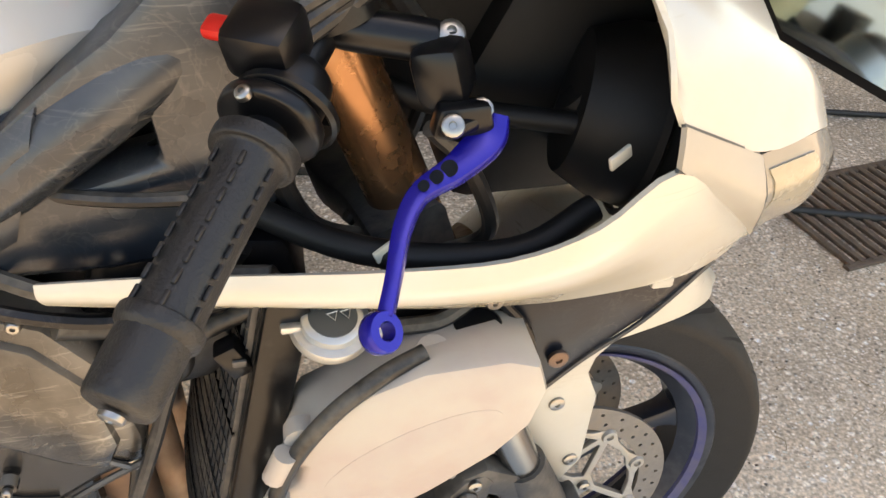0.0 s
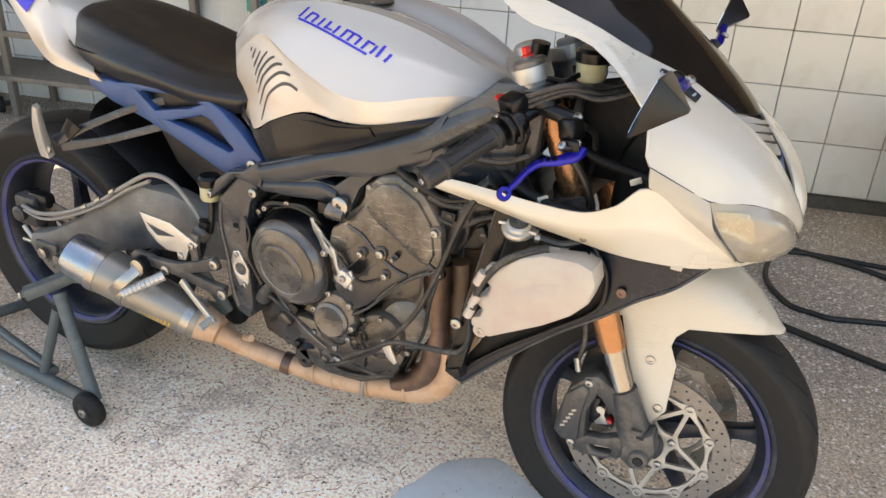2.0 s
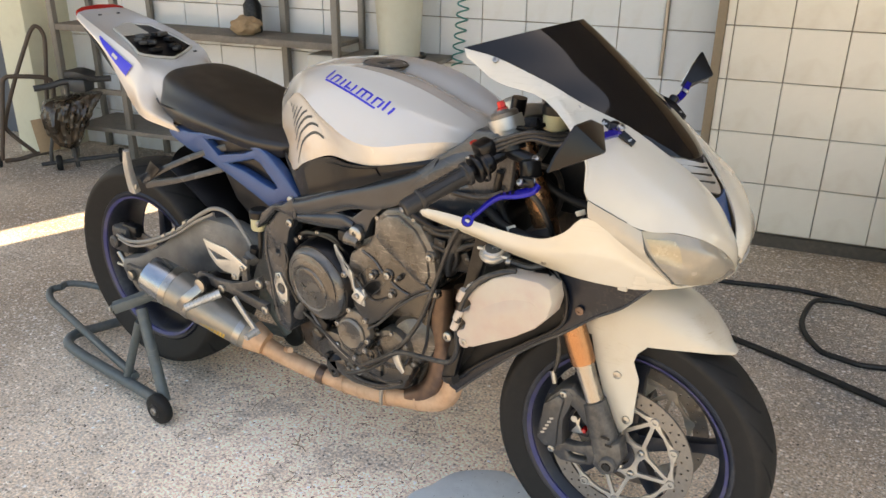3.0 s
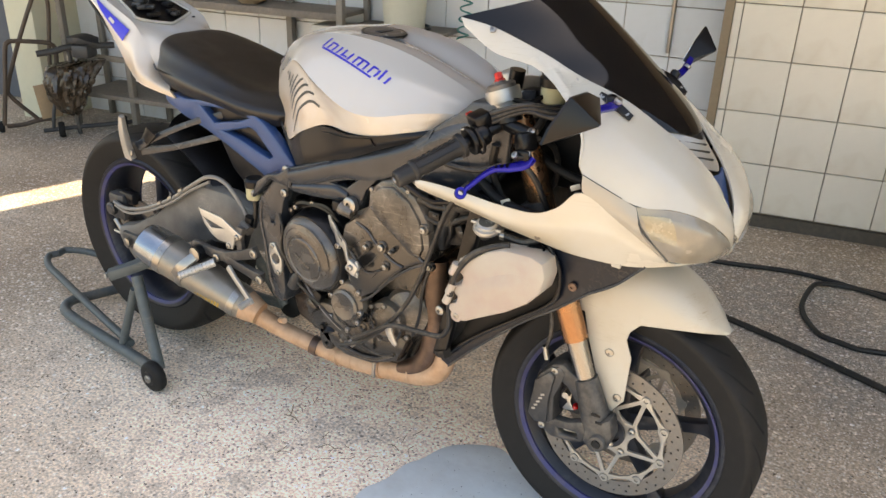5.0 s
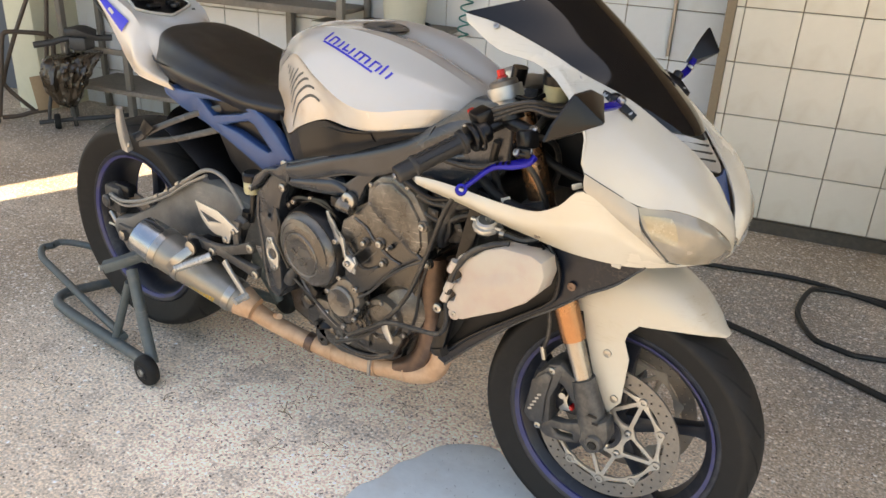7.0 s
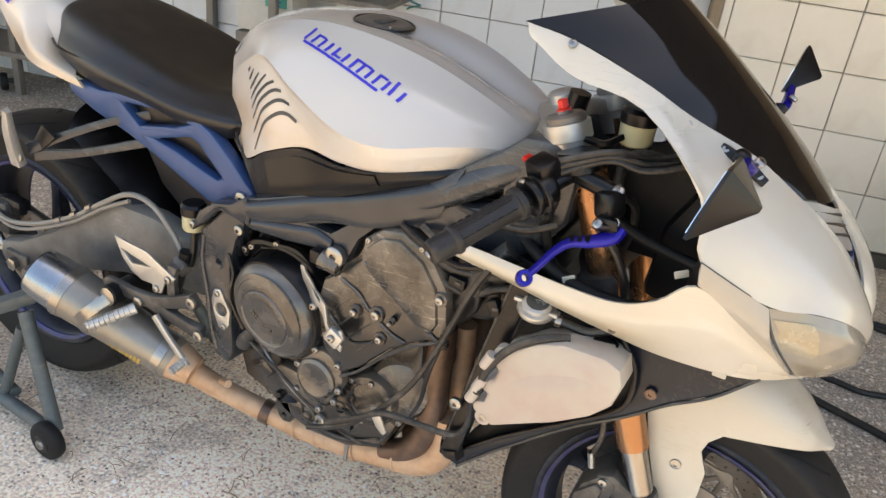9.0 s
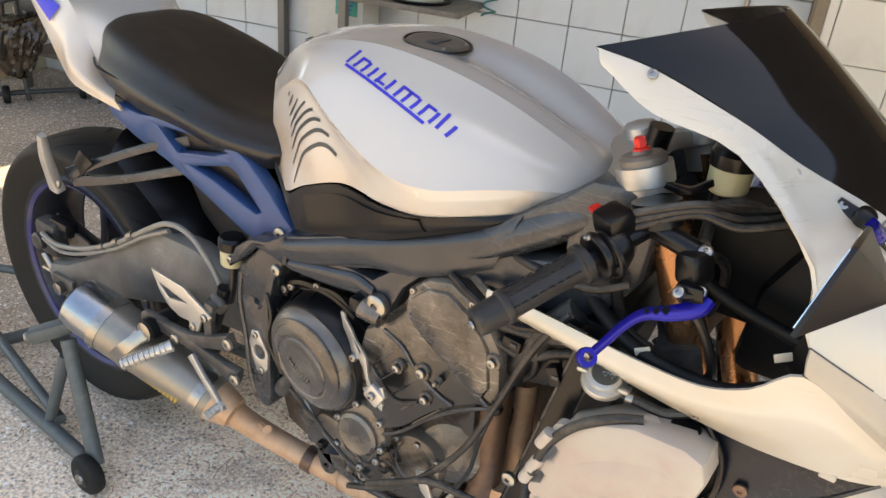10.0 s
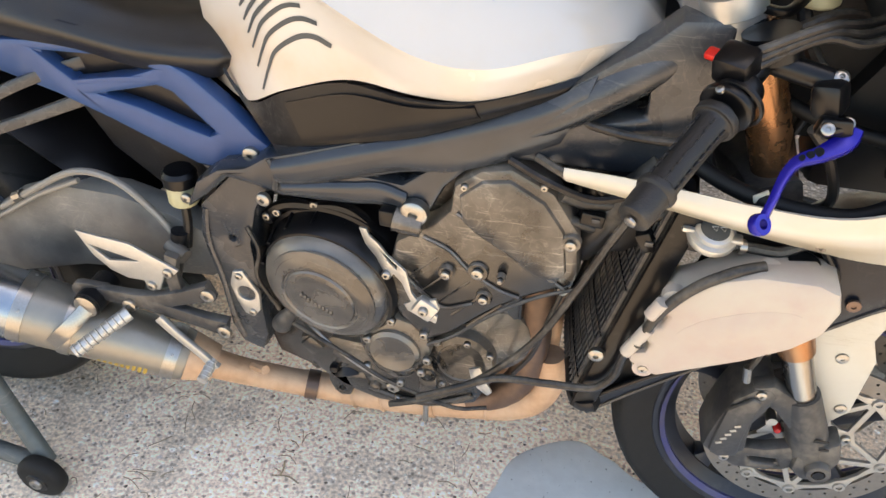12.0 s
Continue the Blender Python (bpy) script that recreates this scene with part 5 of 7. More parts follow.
for k in range(9):
    part("letter_bar", block(CLU + CLA * .0800 + Vector((-.024 + .0052 * k, 0, .006 - .0028 * k)), (.0032, .002, .008), bevel=.0006), COVER, cl)
for k in range(7):
    a = .5 + k * .42
    part("casting_rib", tube([CLU + CLA * .012 + Vector((.107 * math.cos(a), 0, .107 * math.sin(a))), CLU + CLA * .042 + Vector((.101 * math.cos(a), 0, .101 * math.sin(a)))], .0028, segs=6), BLACK, cl)
part("clutch_cover_lip", tube([(.563, -.146, .617), (.577, -.150, .640), (.604, -.152, .655), (.640, -.153, .660), (.69, -.155, .664), (.74, -.16, .63)], .009, segs=8), BLACK, cl)
bolts("bolt", [(.566, -.150, .628), (.583, -.152, .640), (.640, -.153, .664), (.755, -.180, .548), (.733, -.160, .500)], cl, .0070, .008)
part("clutch_foot", tube([(.572, -.165, .432), (.582, -.17, .450), (.600, -.172, .475)], [.016, .014, .010], segs=12), GREYALU, cl)
# cable bracket
part("cable_bracket", plate([(.712, .661), (.721, .638), (.738, .622), (.749, .594), (.757, .594), (.763, .606), (.775, .597), (.789, .570), (.778, .560), (.785, .552), (.827, .550), (.829, .563), (.819, .567), (.832, .578), (.826, .592), (.814, .585), (.805, .588), (.798, .578), (.790, .586), (.782, .618), (.767, .627), (.756, .632), (.742, .646), (.727, .655), (.723, .664)],
                            -.0025, .0025, [[(.745, .635), (.753, .632), (.769, .622), (.767, .615), (.757, .622)]], bevel=.001, warp=lambda x, z: -.182 - .30 * (x - .712)), ALU, engine, "bare aluminium clutch cable bracket")
part("bracket_block", block((.812, -.216, .572), (.030, .014, .030), bevel=.004, rot=Matrix.Rotation(radians(30), 4, "Y")), ALU, engine)
bolts("bolt", [(.811, -.223, .574), (.753, -.196, .602)], engine, .007, .007)
# lower covers
part("pump_cover", plate([(.714, .462), (.728, .492), (.752, .510), (.785, .503), (.806, .492), (.812, .455), (.806, .425), (.780, .388), (.758, .380), (.727, .392), (.708, .425)], -.183, -.14, [], bevel=.009), COVER, engine, "small black lower engine cover")
part("pump_dome", lathe([(.040, 0), (.040, .006), (.034, .010), (.022, .007), (0, .008)], (.757, -.182, .445), RIGHT, None, 28), COVER, engine)
bolts("bolt", [(.755, -.185, .508), (.803, -.185, .494), (.808, -.185, .443), (.768, -.185, .384), (.716, -.185, .405), (.718, -.185, .463), (.80, -.185, .415)], engine, .0068, .008)
part("starter_cover", lathe([(.052, -.04), (.052, .0), (.047, .008), (.036, .010), (.034, .007), (0, .008)], (.852, -.150, .420), (.05, -1, .1), None, 32), ENGINE, engine, "round dusty alternator cover")
bolts("bolt", [(.815, -.155, .452), (.842, -.155, .374), (.895, -.155, .445), (.885, -.155, .385)], engine, .006, .007)
part("starter_lobe", lathe([(.060, -.03), (.062, .0), (.052, .014), (.03, .02), (0, .022)], (.895, -.115, .445), (.25, -1, .15), None, 28), ENGINE, engine)
part("gasket_edge", tube([(.808, -.186, .474), (.845, -.187, .502), (.89, -.187, .550), (.931, -.187, .586), (.965, -.186, .608), (.998, -.182, .622)], .0028, segs=6), GREYALU, engine)
part("cover_wall", plate([(.80, .485), (.845, .515), (.93, .60), (.99, .63), (.985, .70), (.80, .66)], -.145, -.10, [], bevel=.004), ENGINE, engine)
part("gearbox_side", plate([(.520, .47), (.515, .38), (.535, .315), (.62, .285), (.70, .29), (.72, .38), (.66, .47)], -.120, .12, [], bevel=.012), ENGINE, engine)
part("oil_pan", plate([(.64, .345), (.68, .26), (.78, .245), (.86, .27), (.90, .36), (.80, .38)], -.10, .11, [], bevel=.012), ENGINE, engine)
part("sump_side", plate([(.585, .40), (.600, .325), (.650, .285), (.715, .268), (.80, .275), (.875, .310), (.905, .375), (.86, .40), (.72, .395)], -.140, -.09, [], bevel=.012), ENGINE, engine)
part("stand_bracket", plate([(.632, .330), (.668, .325), (.674, .292), (.666, .268), (.650, .262), (.638, .272), (.629, .295)], -.140, -.118, [circle(.652, .280, .006, 8)], bevel=.004), ENGINE, engine)
part("sump_rib", tube([(.70, -.142, .300), (.76, -.144, .292), (.82, -.143, .302), (.87, -.140, .330)], .005, segs=7), ENGINE, engine)
part("drain_plug", bolt((.742, -.140, .318), RIGHT, .012, .010, None, 6), STEEL, engine)
part("sump_lug", block((.80, -.142, .345), (.030, .018, .040), bevel=.006), ENGINE, engine)
part("oil_filter", tube([(.655, -.10, .335), (.668, -.125, .305)], [.03, .032], segs=20), BLACKDUST, engine)
for k in range(12):
    x, z = random.uniform(.60, .72), random.uniform(.31, .42)
    part("clutter_lump", block((x, -.135 + random.uniform(-.02, .02), z), (random.uniform(.015, .04), .03, random.uniform(.012, .035)), bevel=.006, rot=Matrix.Rotation(random.uniform(0, 3), 4, "Y")), random.choice((ENGINE, BLACKDUST, ENGINE, GREYALU)), engine)
# engine hanger arm of the frame
part("large_bolt", bolt((.790, -.189, .709), RIGHT, .0185, .014, None, 18), STEEL, bike)
bolts("bolt", [(.585, -.189, .686)], bike, .010, .008)
bolts("bolt", [(.515, -.166, .668), (.50, -.168, .690)], bike, .007, .006)

# wiring, hoses and heat shields between the head and the radiator
wr = part("head_side", plate([(.955, .70), (.985, .79), (1.04, .800), (1.115, .792), (1.125, .745), (1.09, .700), (1.05, .665), (.985, .650)], -.150, .06, [], bevel=.012), BLACKDUST, bike, "dusty black cylinder head side and wiring")
for pts_, r in (([(1.075, -.150, .80), (1.040, -.158, .758), (1.012, -.158, .705), (.995, -.135, .655)], .020),
                ([(.965, -.185, .765), (1.0, -.172, .75), (1.05, -.165, .755), (1.105, -.168, .775)], .009), ([(.975, -.178, .725), (1.02, -.17, .715), (1.06, -.165, .735), (1.12, -.165, .76)], .007),
                ([(1.0, -.165, .775), (1.03, -.170, .745), (1.035, -.165, .70), (1.01, -.145, .66)], .006)):
    part("hose", tube(pts_, r, segs=10), CABLE, wr)
for k in range(4):
    x0, z0 = .985 + .020 * k, .752 + .004 * k
    part("heat_shield_strip", sheet([[(x0, -.165, z0 + .02), (x0 + .012, -.173, z0 + .026), (x0 + .026, -.166, z0 + .022)], [(x0 + .003, -.161, z0 - .01), (x0 + .016, -.169, z0 - .004), (x0 + .028, -.161, z0 - .014)], [(x0 - .002, -.165, z0 - .038), (x0 + .010, -.159, z0 - .034), (x0 + .024, -.165, z0 - .042)]], 7, 7, .002), BLACKDUST, wr)
for at in ((1.005, -.178, .735), (1.07, -.178, .715), (1.10, -.175, .765)):
    part("connector", block(at, (.028, .018, .018), bevel=.003, rot=Matrix.Rotation(radians(at[0] * 900), 4, "Y")), BLACK, wr)
    part("connector_tab", block((at[0] + .004, at[1] - .010, at[2] + .002), (.010, .003, .006), bevel=.001), GREYALU, wr)

# thin lines, clips and small fittings round the engine
for pts_, r, m_ in (([(.585, -.172, .452), (.63, -.182, .440), (.70, -.192, .415), (.735, -.192, .392), (.78, -.190, .372), (.85, -.188, .352), (.90, -.182, .360)], .0032, CABLE),
                    ([(.60, -.165, .462), (.655, -.178, .425), (.70, -.186, .400), (.745, -.186, .376)], .0026, STEEL),
                    ([(.985, -.165, .608), (.97, -.170, .545), (.955, -.160, .47), (.93, -.150, .41)], .0036, CABLE),
                    ([(.93, -.170, .80), (.97, -.186, .792), (1.01, -.180, .782), (1.05, -.178, .790), (1.10, -.176, .785)], .0060, CABLE),
                    ([(.90, -.180, .797), (.95, -.192, .782), (1.00, -.186, .765), (1.045, -.180, .772), (1.09, -.180, .768)], .0050, BLACKDUST),
                    ([(-.18, -.147, .452), (-.11, -.152, .447), (-.02, -.153, .474), (.10, -.154, .531), (.19, -.153, .588), (.27, -.153, .630)], .0042, GREYHOSE),
                    ([(.545, -.176, .62), (.56, -.180, .585), (.552, -.182, .54), (.565, -.178, .50), (.575, -.172, .47)], .0034, CABLE)):
    part("loose_line", tube(pts_, r, segs=7), m_, bike)
for at, r in (((.735, -.186, .515), .006), ((.70, -.186, .478), .0055), ((.83, -.178, .392), .005), ((.915, -.150, .40), .006), ((.765, -.190, .352), .005), ((.862, -.165, .470), .0055), ((.945, -.190, .775), .005), ((.852, -.194, .760), .005)):
    part("small_bolt", bolt(at, RIGHT, r, .006, None, 10), STEEL, engine)
part("alternator_bracket", plate([(.868, .428), (.884, .436), (.893, .412), (.905, .388), (.898, .380), (.882, .392), (.872, .410)], -.176, -.172, [], bevel=.0008), ALU, engine)
part("drain_tab", lathe([(.012, 0), (.012, .004), (.006, .005), (.005, 0)], (.808, -.178, .402), RIGHT, None, 16, closed=True), ENGINE, engine)

# ---- exhaust ----
header = part("exhaust_header", tube([(.945, -.080, .580), (.948, -.088, .50), (.950, -.092, .42), (.940, -.092, .345), (.905, -.090, .290), (.86, -.090, .262)], .0250, segs=18), PIPEDARK, bike, "heat-stained steel header pipe")
part("header_flange", tube([(.945, -.080, .535), (.946, -.083, .515)], .028, segs=18), PIPEDARK, header)
part("header_pipe", tube([(.960, -.02, .56), (.966, -.025, .44), (.966, -.04, .36), (.955, -.06, .30), (.90, -.07, .262)], .0215, segs=18), PIPE, header)
part("header_pipe", tube([(.955, .06, .56), (.962, .06, .44), (.96, .05, .33), (.93, .02, .275), (.86, -.02, .25)], .0215, segs=18), PIPE, header)
part("collector", tube([(.978, -.085, .40), (.982, -.086, .345), (.965, -.087, .298), (.925, -.088, .270), (.865, -.09, .256), (.765, -.092, .236), (.665, -.096, .226), (.60, -.101, .229), (.565, -.108, .234)], [.022, .025, .026, .027, .027, .026, .0245, .0235, .023], segs=22), PIPE, header, "dusty tan exhaust collector")
part("pipe_clamp", tube([(.80, -.091, .243), (.783, -.0915, .2395)], .030, segs=22), PIPE, header)
part("clamp_screw", tube([(.79, -.118, .270), (.79, -.122, .225)], .005, segs=8), STEEL, header)
for k, (x, z) in enumerate(((.89, .262), (.71, .229), (.66, .226))):
    part("weld_bead", lathe([(.028, -.003), (.0295, 0), (.028, .003)], (x, -.090 - .002 * k, z), (1, 0, .2), None, 22, closed=True), PIPE, header)
part("mid_pipe", tube([(.575, -.106, .232), (.53, -.116, .242), (.46, -.138, .268), (.385, -.165, .310)], [.0225, .0225, .0235, .028], segs=20), PIPE, header)
part("pipe_clamp", tube([(.592, -.103, .229), (.572, -.107, .233)], .0260, segs=22), PIPEDARK, header)
part("hanger_tab", tube([(.50, -.15, .30), (.53, -.165, .315)], .008, segs=8), PIPE, header)
CAN_F, CAN_R = Vector((.400, -.174, .322)), Vector((.100, -.245, .450))
cd = (CAN_R - CAN_F).normalized()
L_can = (CAN_R - CAN_F).length
sil = part("silencer", tube([CAN_F, CAN_F + cd * .03, CAN_F + cd * (L_can * .80)], [.041, .045, .0555], segs=32, n=9), CAN, bike, "short titanium silencer with gold mark and blued tip")
part("silencer_tip", tube([CAN_F + cd * (L_can * .80), CAN_F + cd * (L_can * .93), CAN_F + cd * L_can], [.0550, .0535, .050], segs=32, n=9), CANBLUE, sil)
part("outlet", lathe([(.050, 0), (.048, .003), (.036, .003), (.034, -.05)], CAN_R, cd, None, 24), BLACK, sil)
for f, r in ((.045, .0465), (.74, .0565)):
    for q in range(5):
        aa = q * 1.2566 + .3
        c_ = CAN_F + cd * (L_can * f + .010)
        e_ = cd.orthogonal().normalized()
        w_ = e_ * math.cos(aa) + cd.cross(e_) * math.sin(aa)
        part("rivet", bolt(c_ + w_ * (r + .0004), w_, .0028, .0016, None, 8), STEEL, sil)
    part("band", tube([CAN_F + cd * (L_can * f), CAN_F + cd * (L_can * f + .020)], [r, r + .0005], segs=28), STEEL, sil)
part("inlet_cone", tube([CAN_F - cd * .045, CAN_F], [.031, .042], segs=24), PIPE, sil)
side = Vector((-.05, -1, .05)).normalized()
up_ = cd.cross(side).normalized()
for k in range(9):
    p = CAN_F + cd * (.115 - .009 * k) + side * .0478 - up_ * .012
    part("gold_mark_bar", block(p, (.0058, .0015, .013), bevel=.0004, rot=cd.to_track_quat("-X", "Z").to_matrix().to_4x4()), material("gold_mark", (.45, .30, .06), .4, .3) if k == 0 else bpy.data.materials["gold_mark"], sil)
part("red_mark", block(CAN_F + cd * .137 + side * .0495 - up_ * .006, (.013, .0015, .014), bevel=.0004, rot=cd.to_track_quat("-X", "Z").to_matrix().to_4x4()), RED, sil)
strap = part("silencer_strap", lathe([(.0540, -.009), (.0550, 0), (.0540, .009), (.0500, .009), (.0500, -.009)], CAN_F + cd * (L_can * .55), cd, None, 32, closed=True), STEEL, sil, "steel silencer strap")
part("strap_arm", beam([CAN_F + cd * (L_can * .55) + side * .053 + up_ * .0, CAN_F + cd * (L_can * .50) + side * .055 - up_ * -.04, Vector((.290, -.236, .455))], [(.008, .022), (.008, .024), (.01, .024)]), STEEL, strap)
part("rubber_mount", tube([(.288, -.232, .458), (.288, -.175, .458)], .022, segs=18), BLACKDUST, sil)
part("mount_cap", lathe([(.017, 0), (.019, .006), (.010, .009), (0, .009)], (.288, -.232, .458), RIGHT, None, 18), STEEL, sil)

# ---- swingarm, rear brake ----
for sgn in (-1, 1):
    y0, y1 = (-.140, -.085) if sgn < 0 else (.085, .140)
    sw = part("swingarm", plate([(-.205, .335), (-.175, .316), (-.06, .340), (.10, .400), (.22, .440), (.33, .455), (.45, .47), (.50, .50), (.47, .555), (.40, .585), (.31, .605), (.22, .603), (.12, .560), (.0, .470), (-.12, .405), (-.20, .382)], y0, y1, [], bevel=.020), SWINGPAINT, bike, "dusty dark grey swingarm")
    part("axle_block", block((-.125, sgn * .125, .350), (.075, .05, .05), bevel=.006), GREYALU, sw)
    part("axle_nut", lathe([(.014, 0), (.016, .014), (.010, .016), (0, .016)], (-.125, sgn * .15, .350), (0, sgn, 0), None, 6), STEEL, sw)
part("adjuster_bolt", tube([(-.235, -.125, .350), (-.18, -.125, .35)], .006, segs=8), STEEL, bike)
cal = part("rear_caliper", block((-.195, -.115, .440), (.075, .045, .085), bevel=.014), GREYALU, bike, "dusty rear brake caliper")
part("piston_cap", lathe([(.020, 0), (.020, .012), (.014, .016), (0, .015)], (-.205, -.137, .435), RIGHT, None, 20), GREYALU, cal)
part("caliper_body", block((-.165, -.105, .470), (.07, .035, .04), bevel=.012), BLACKDUST, cal)
part("slider_pin", tube([(-.215, -.13, .395), (-.185, -.13, .36)], .009, segs=10), STEEL, cal)
part("rear_brake_line", tube([(-.185, -.145, .462), (-.12, -.150, .458), (-.02, -.150, .485), (.10, -.150, .542), (.185, -.150, .597), (.265, -.150, .642), (.327, -.150, .640), (.375, -.150, .602), (.405, -.152, .565), (.42, -.155, .535)], .0055, segs=9), GREYHOSE, bike, "grey braided rear brake line")
for f in ((.05, .515), (.10, .544), (.15, .576)):
    part("line_clip", tube([(f[0] - .008, -.15, f[1] - .004), (f[0] + .008, -.15, f[1] + .005)], .0085, segs=8), STEEL, bike)
part("rear_hugger", sheet([[(.045, -.105, .70), (.03, -.06, .735), (.02, 0, .742), (.03, .06, .735), (.045, .105, .70)], [(.14, -.115, .66), (.14, -.06, .69), (.14, 0, .70), (.14, .06, .69), (.14, .115, .66)],
                           [(.24, -.12, .60), (.25, -.06, .63), (.25, 0, .63), (.25, .06, .63), (.24, .12, .60)], [(.31, -.12, .54), (.32, -.06, .55), (.32, 0, .55), (.32, .06, .55), (.31, .12, .54)]], 13, 17, -0.005), BLACK, bike, "dull black rear tyre hugger")
part("battery_box", plate([(.22, .80), (.50, .80), (.55, .72), (.50, .60), (.40, .58), (.30, .66)], -.105, .105, [], bevel=.02), BLACKDUST, bike)
part("shock", tube([(.36, -.02, .46), (.44, -.02, .74)], .03, segs=16), BLACK, bike)
pot = part("rear_brake_pot", lathe([(.020, -.030), (.022, -.026), (.022, .0), (.020, .004)], (.438, -.150, .655), (0, 0, 1), None, 20), RESERVOIR, bike, "yellowed rear brake fluid pot with black lid")
part("lid", lathe([(.024, .002), (.0245, .018), (.020, .024), (0, .024)], (.438, -.150, .655), (0, 0, 1), None, 20), BLACK, pot)
part("pot_bolt", bolt((.457, -.17, .648), RIGHT, .008, .006), STEEL, pot)
part("pot_hose", tube([(.438, -.15, .63), (.435, -.15, .585), (.43, -.155, .545)], .007, segs=8), CABLE, pot)
part("stand_bobbin", tube([(-.06, -.14, .355), (-.06, -.175, .355)], [.016, .012], segs=14), STEEL, bike)

# ---- footrests ----
def rest(name, pts_, r):
    return part(name, tube(pts_, r, segs=12), ALU, bike, "knurled alloy footpeg")


bracket = part("footrest_bracket", beam([(.485, -.200, .508), (.43, -.205, .487), (.375, -.208, .470), (.30, -.210, .470)], [(.018, .03), (.016, .024), (.016, .028), (.014, .022)]), GREYALU, bike, "grey cast rider footrest bracket")
part("bracket_arm", beam([(.502, -.202, .442), (.455, -.206, .452), (.40, -.208, .463), (.35, -.208, .470)], [(.018, .03), (.016, .024), (.016, .024), (.014, .02)]), GREYALU, bracket)
part("bracket_arm", beam([(.43, -.200, .485), (.425, -.198, .53), (.43, -.196, .56)], [(.012, .022), (.012, .02), (.012, .02)]), GREYALU, bracket)
part("bracket_arm", beam([(.31, -.205, .470), (.27, -.215, .478), (.275, -.215, .452)], [(.012, .022), (.012, .02), (.012, .02)]), GREYALU, bracket)
bolts("bolt", [(.485, -.209, .508), (.502, -.211, .442), (.352, -.216, .462)], bracket, .0115, .007)
peg = rest("footpeg", [(.352, -.225, .452), (.325, -.262, .438), (.300, -.298, .425)], [.0115, .0105, .010])
for k in range(9):
    f = k / 8
    part("knurl_ring", lathe([(.0112, -.0012), (.0122, 0), (.0112, .0012)], Vector((.345, -.235, .448)).lerp(Vector((.303, -.295, .426)), f), (-.052, -.073, -.027), None, 12, closed=True), ALU, peg)
pedal = part("brake_pedal", beam([(.40, -.222, .452), (.43, -.225, .425), (.47, -.228, .392), (.485, -.23, .375)], [(.008, .016), (.008, .014), (.008, .014), (.010, .02)]), ALU, bike, "alloy rear brake pedal")
part("toe_peg", tube([(.480, -.225, .385), (.478, -.262, .378)], .0080, segs=12), ALU, pedal)
for k in range(4):
    part("knurl_ring", lathe([(.0085, -.0012), (.0093, 0), (.0085, .0012)], (.4795, -.232 - .008 * k, .3835 - .0015 * k), (0, -1, -.15), None, 12, closed=True), ALU, pedal)
heel = part("heel_guard", plate([(.286, .582), (.315, .579), (.371, .575), (.410, .556), (.442, .541), (.432, .530), (.416, .526), (.404, .496), (.384, .492), (.381, .509), (.354, .508), (.328, .518), (.305, .541)], -.208, -.203, [[(.302, .560), (.330, .536), (.380, .545)]], bevel=.0012), ALU, bike, "bare alloy heel guard plate")
bolts("bolt", [(.425, -.207, .534), (.393, -.207, .503)], heel, .008, .006)
ecc = part("pivot_cover_plate", plate([(.512, .535), (.528, .540), (.536, .525), (.550, .500), (.548, .468), (.536, .452), (.522, .456), (.512, .480), (.505, .510)], -.181, -.173, [circle(.529, .497, .014, 14)], bevel=.002), ALU, bike, "small alloy cover plate on the pivot")
bolts("bolt", [(.522, -.180, .529), (.536, -.180, .462)], ecc, .006, .005)
part("pivot_recess", lathe([(.0138, -.004), (0, -.004)], (.529, -.175, .497), RIGHT, None, 14), GREYALU, ecc)
part("master_cylinder_rear", tube([(.425, -.16, .575), (.415, -.165, .53), (.405, -.17, .485)], [.013, .012, .009], segs=12), BLACKDUST, bike)
part("banjo", tube([(.41, -.17, .555), (.44, -.18, .545)], .012, segs=12), GREYALU, bike)
# pillion hanger
ph = part("pillion_hanger", beam([(.075, -.215, .702), (.15, -.190, .742), (.24, -.150, .785), (.33, -.115, .815)], [(.012, .024), (.012, .017), (.012, .016), (.012, .02)]), FRAME, bike, "dark pillion footrest hanger")
part("hanger_arm", beam([(.085, -.210, .690), (.18, -.175, .712), (.30, -.120, .752), (.36, -.11, .77)], [(.012, .022), (.012, .016), (.012, .018), (.012, .02)]), FRAME, ph)
part("hanger_web", plate([(.07, .70), (.115, .760), (.15, .742), (.10, .70)], -.212, -.207, [], bevel=.001), BLACKDUST, ph)
part("pillion_peg", beam([(.062, -.232, .672), (.066, -.240, .70), (.085, -.258, .752), (.104, -.270, .798)], [(.02, .026), (.018, .026), (.016, .022), (.012, .012)]), ALU, ph, "folded alloy pillion peg")
bolts("bolt", [(.072, -.235, .690)], ph, .011, .007)

# ---- radiator and coolant ----
def RADP(f, y, off=0.0):
    return Vector((.990 + .075 * f + .030 * (abs(y) / .19) ** 1.5 + off, y, .425 + .34 * f))
rad = part("radiator", sheet([[RADP(f, y) for y in (-.185, -.12, -.06, 0, .06, .12, .185)] for f in (0, .33, .66, 1)], 9, 19, 0.026), MESHGREY, bike, "black curved radiator with bent fins")
for k in range(34):
    y = -.174 + .0105 * k
    part("radiator_fin", tube([RADP(0, y, -.002), RADP(.33, y, -.002), RADP(.66, y, -.002), RADP(1, y, -.002)], .0026, segs=5, n=5), GREYALU, rad)
for f in (.12, .37, .62, .87):
    part("fin_bar", tube([RADP(f, y, -.004) for y in (-.182, -.12, -.06, 0, .06, .12, .182)], .0016, segs=4, n=9), BLACK, rad)
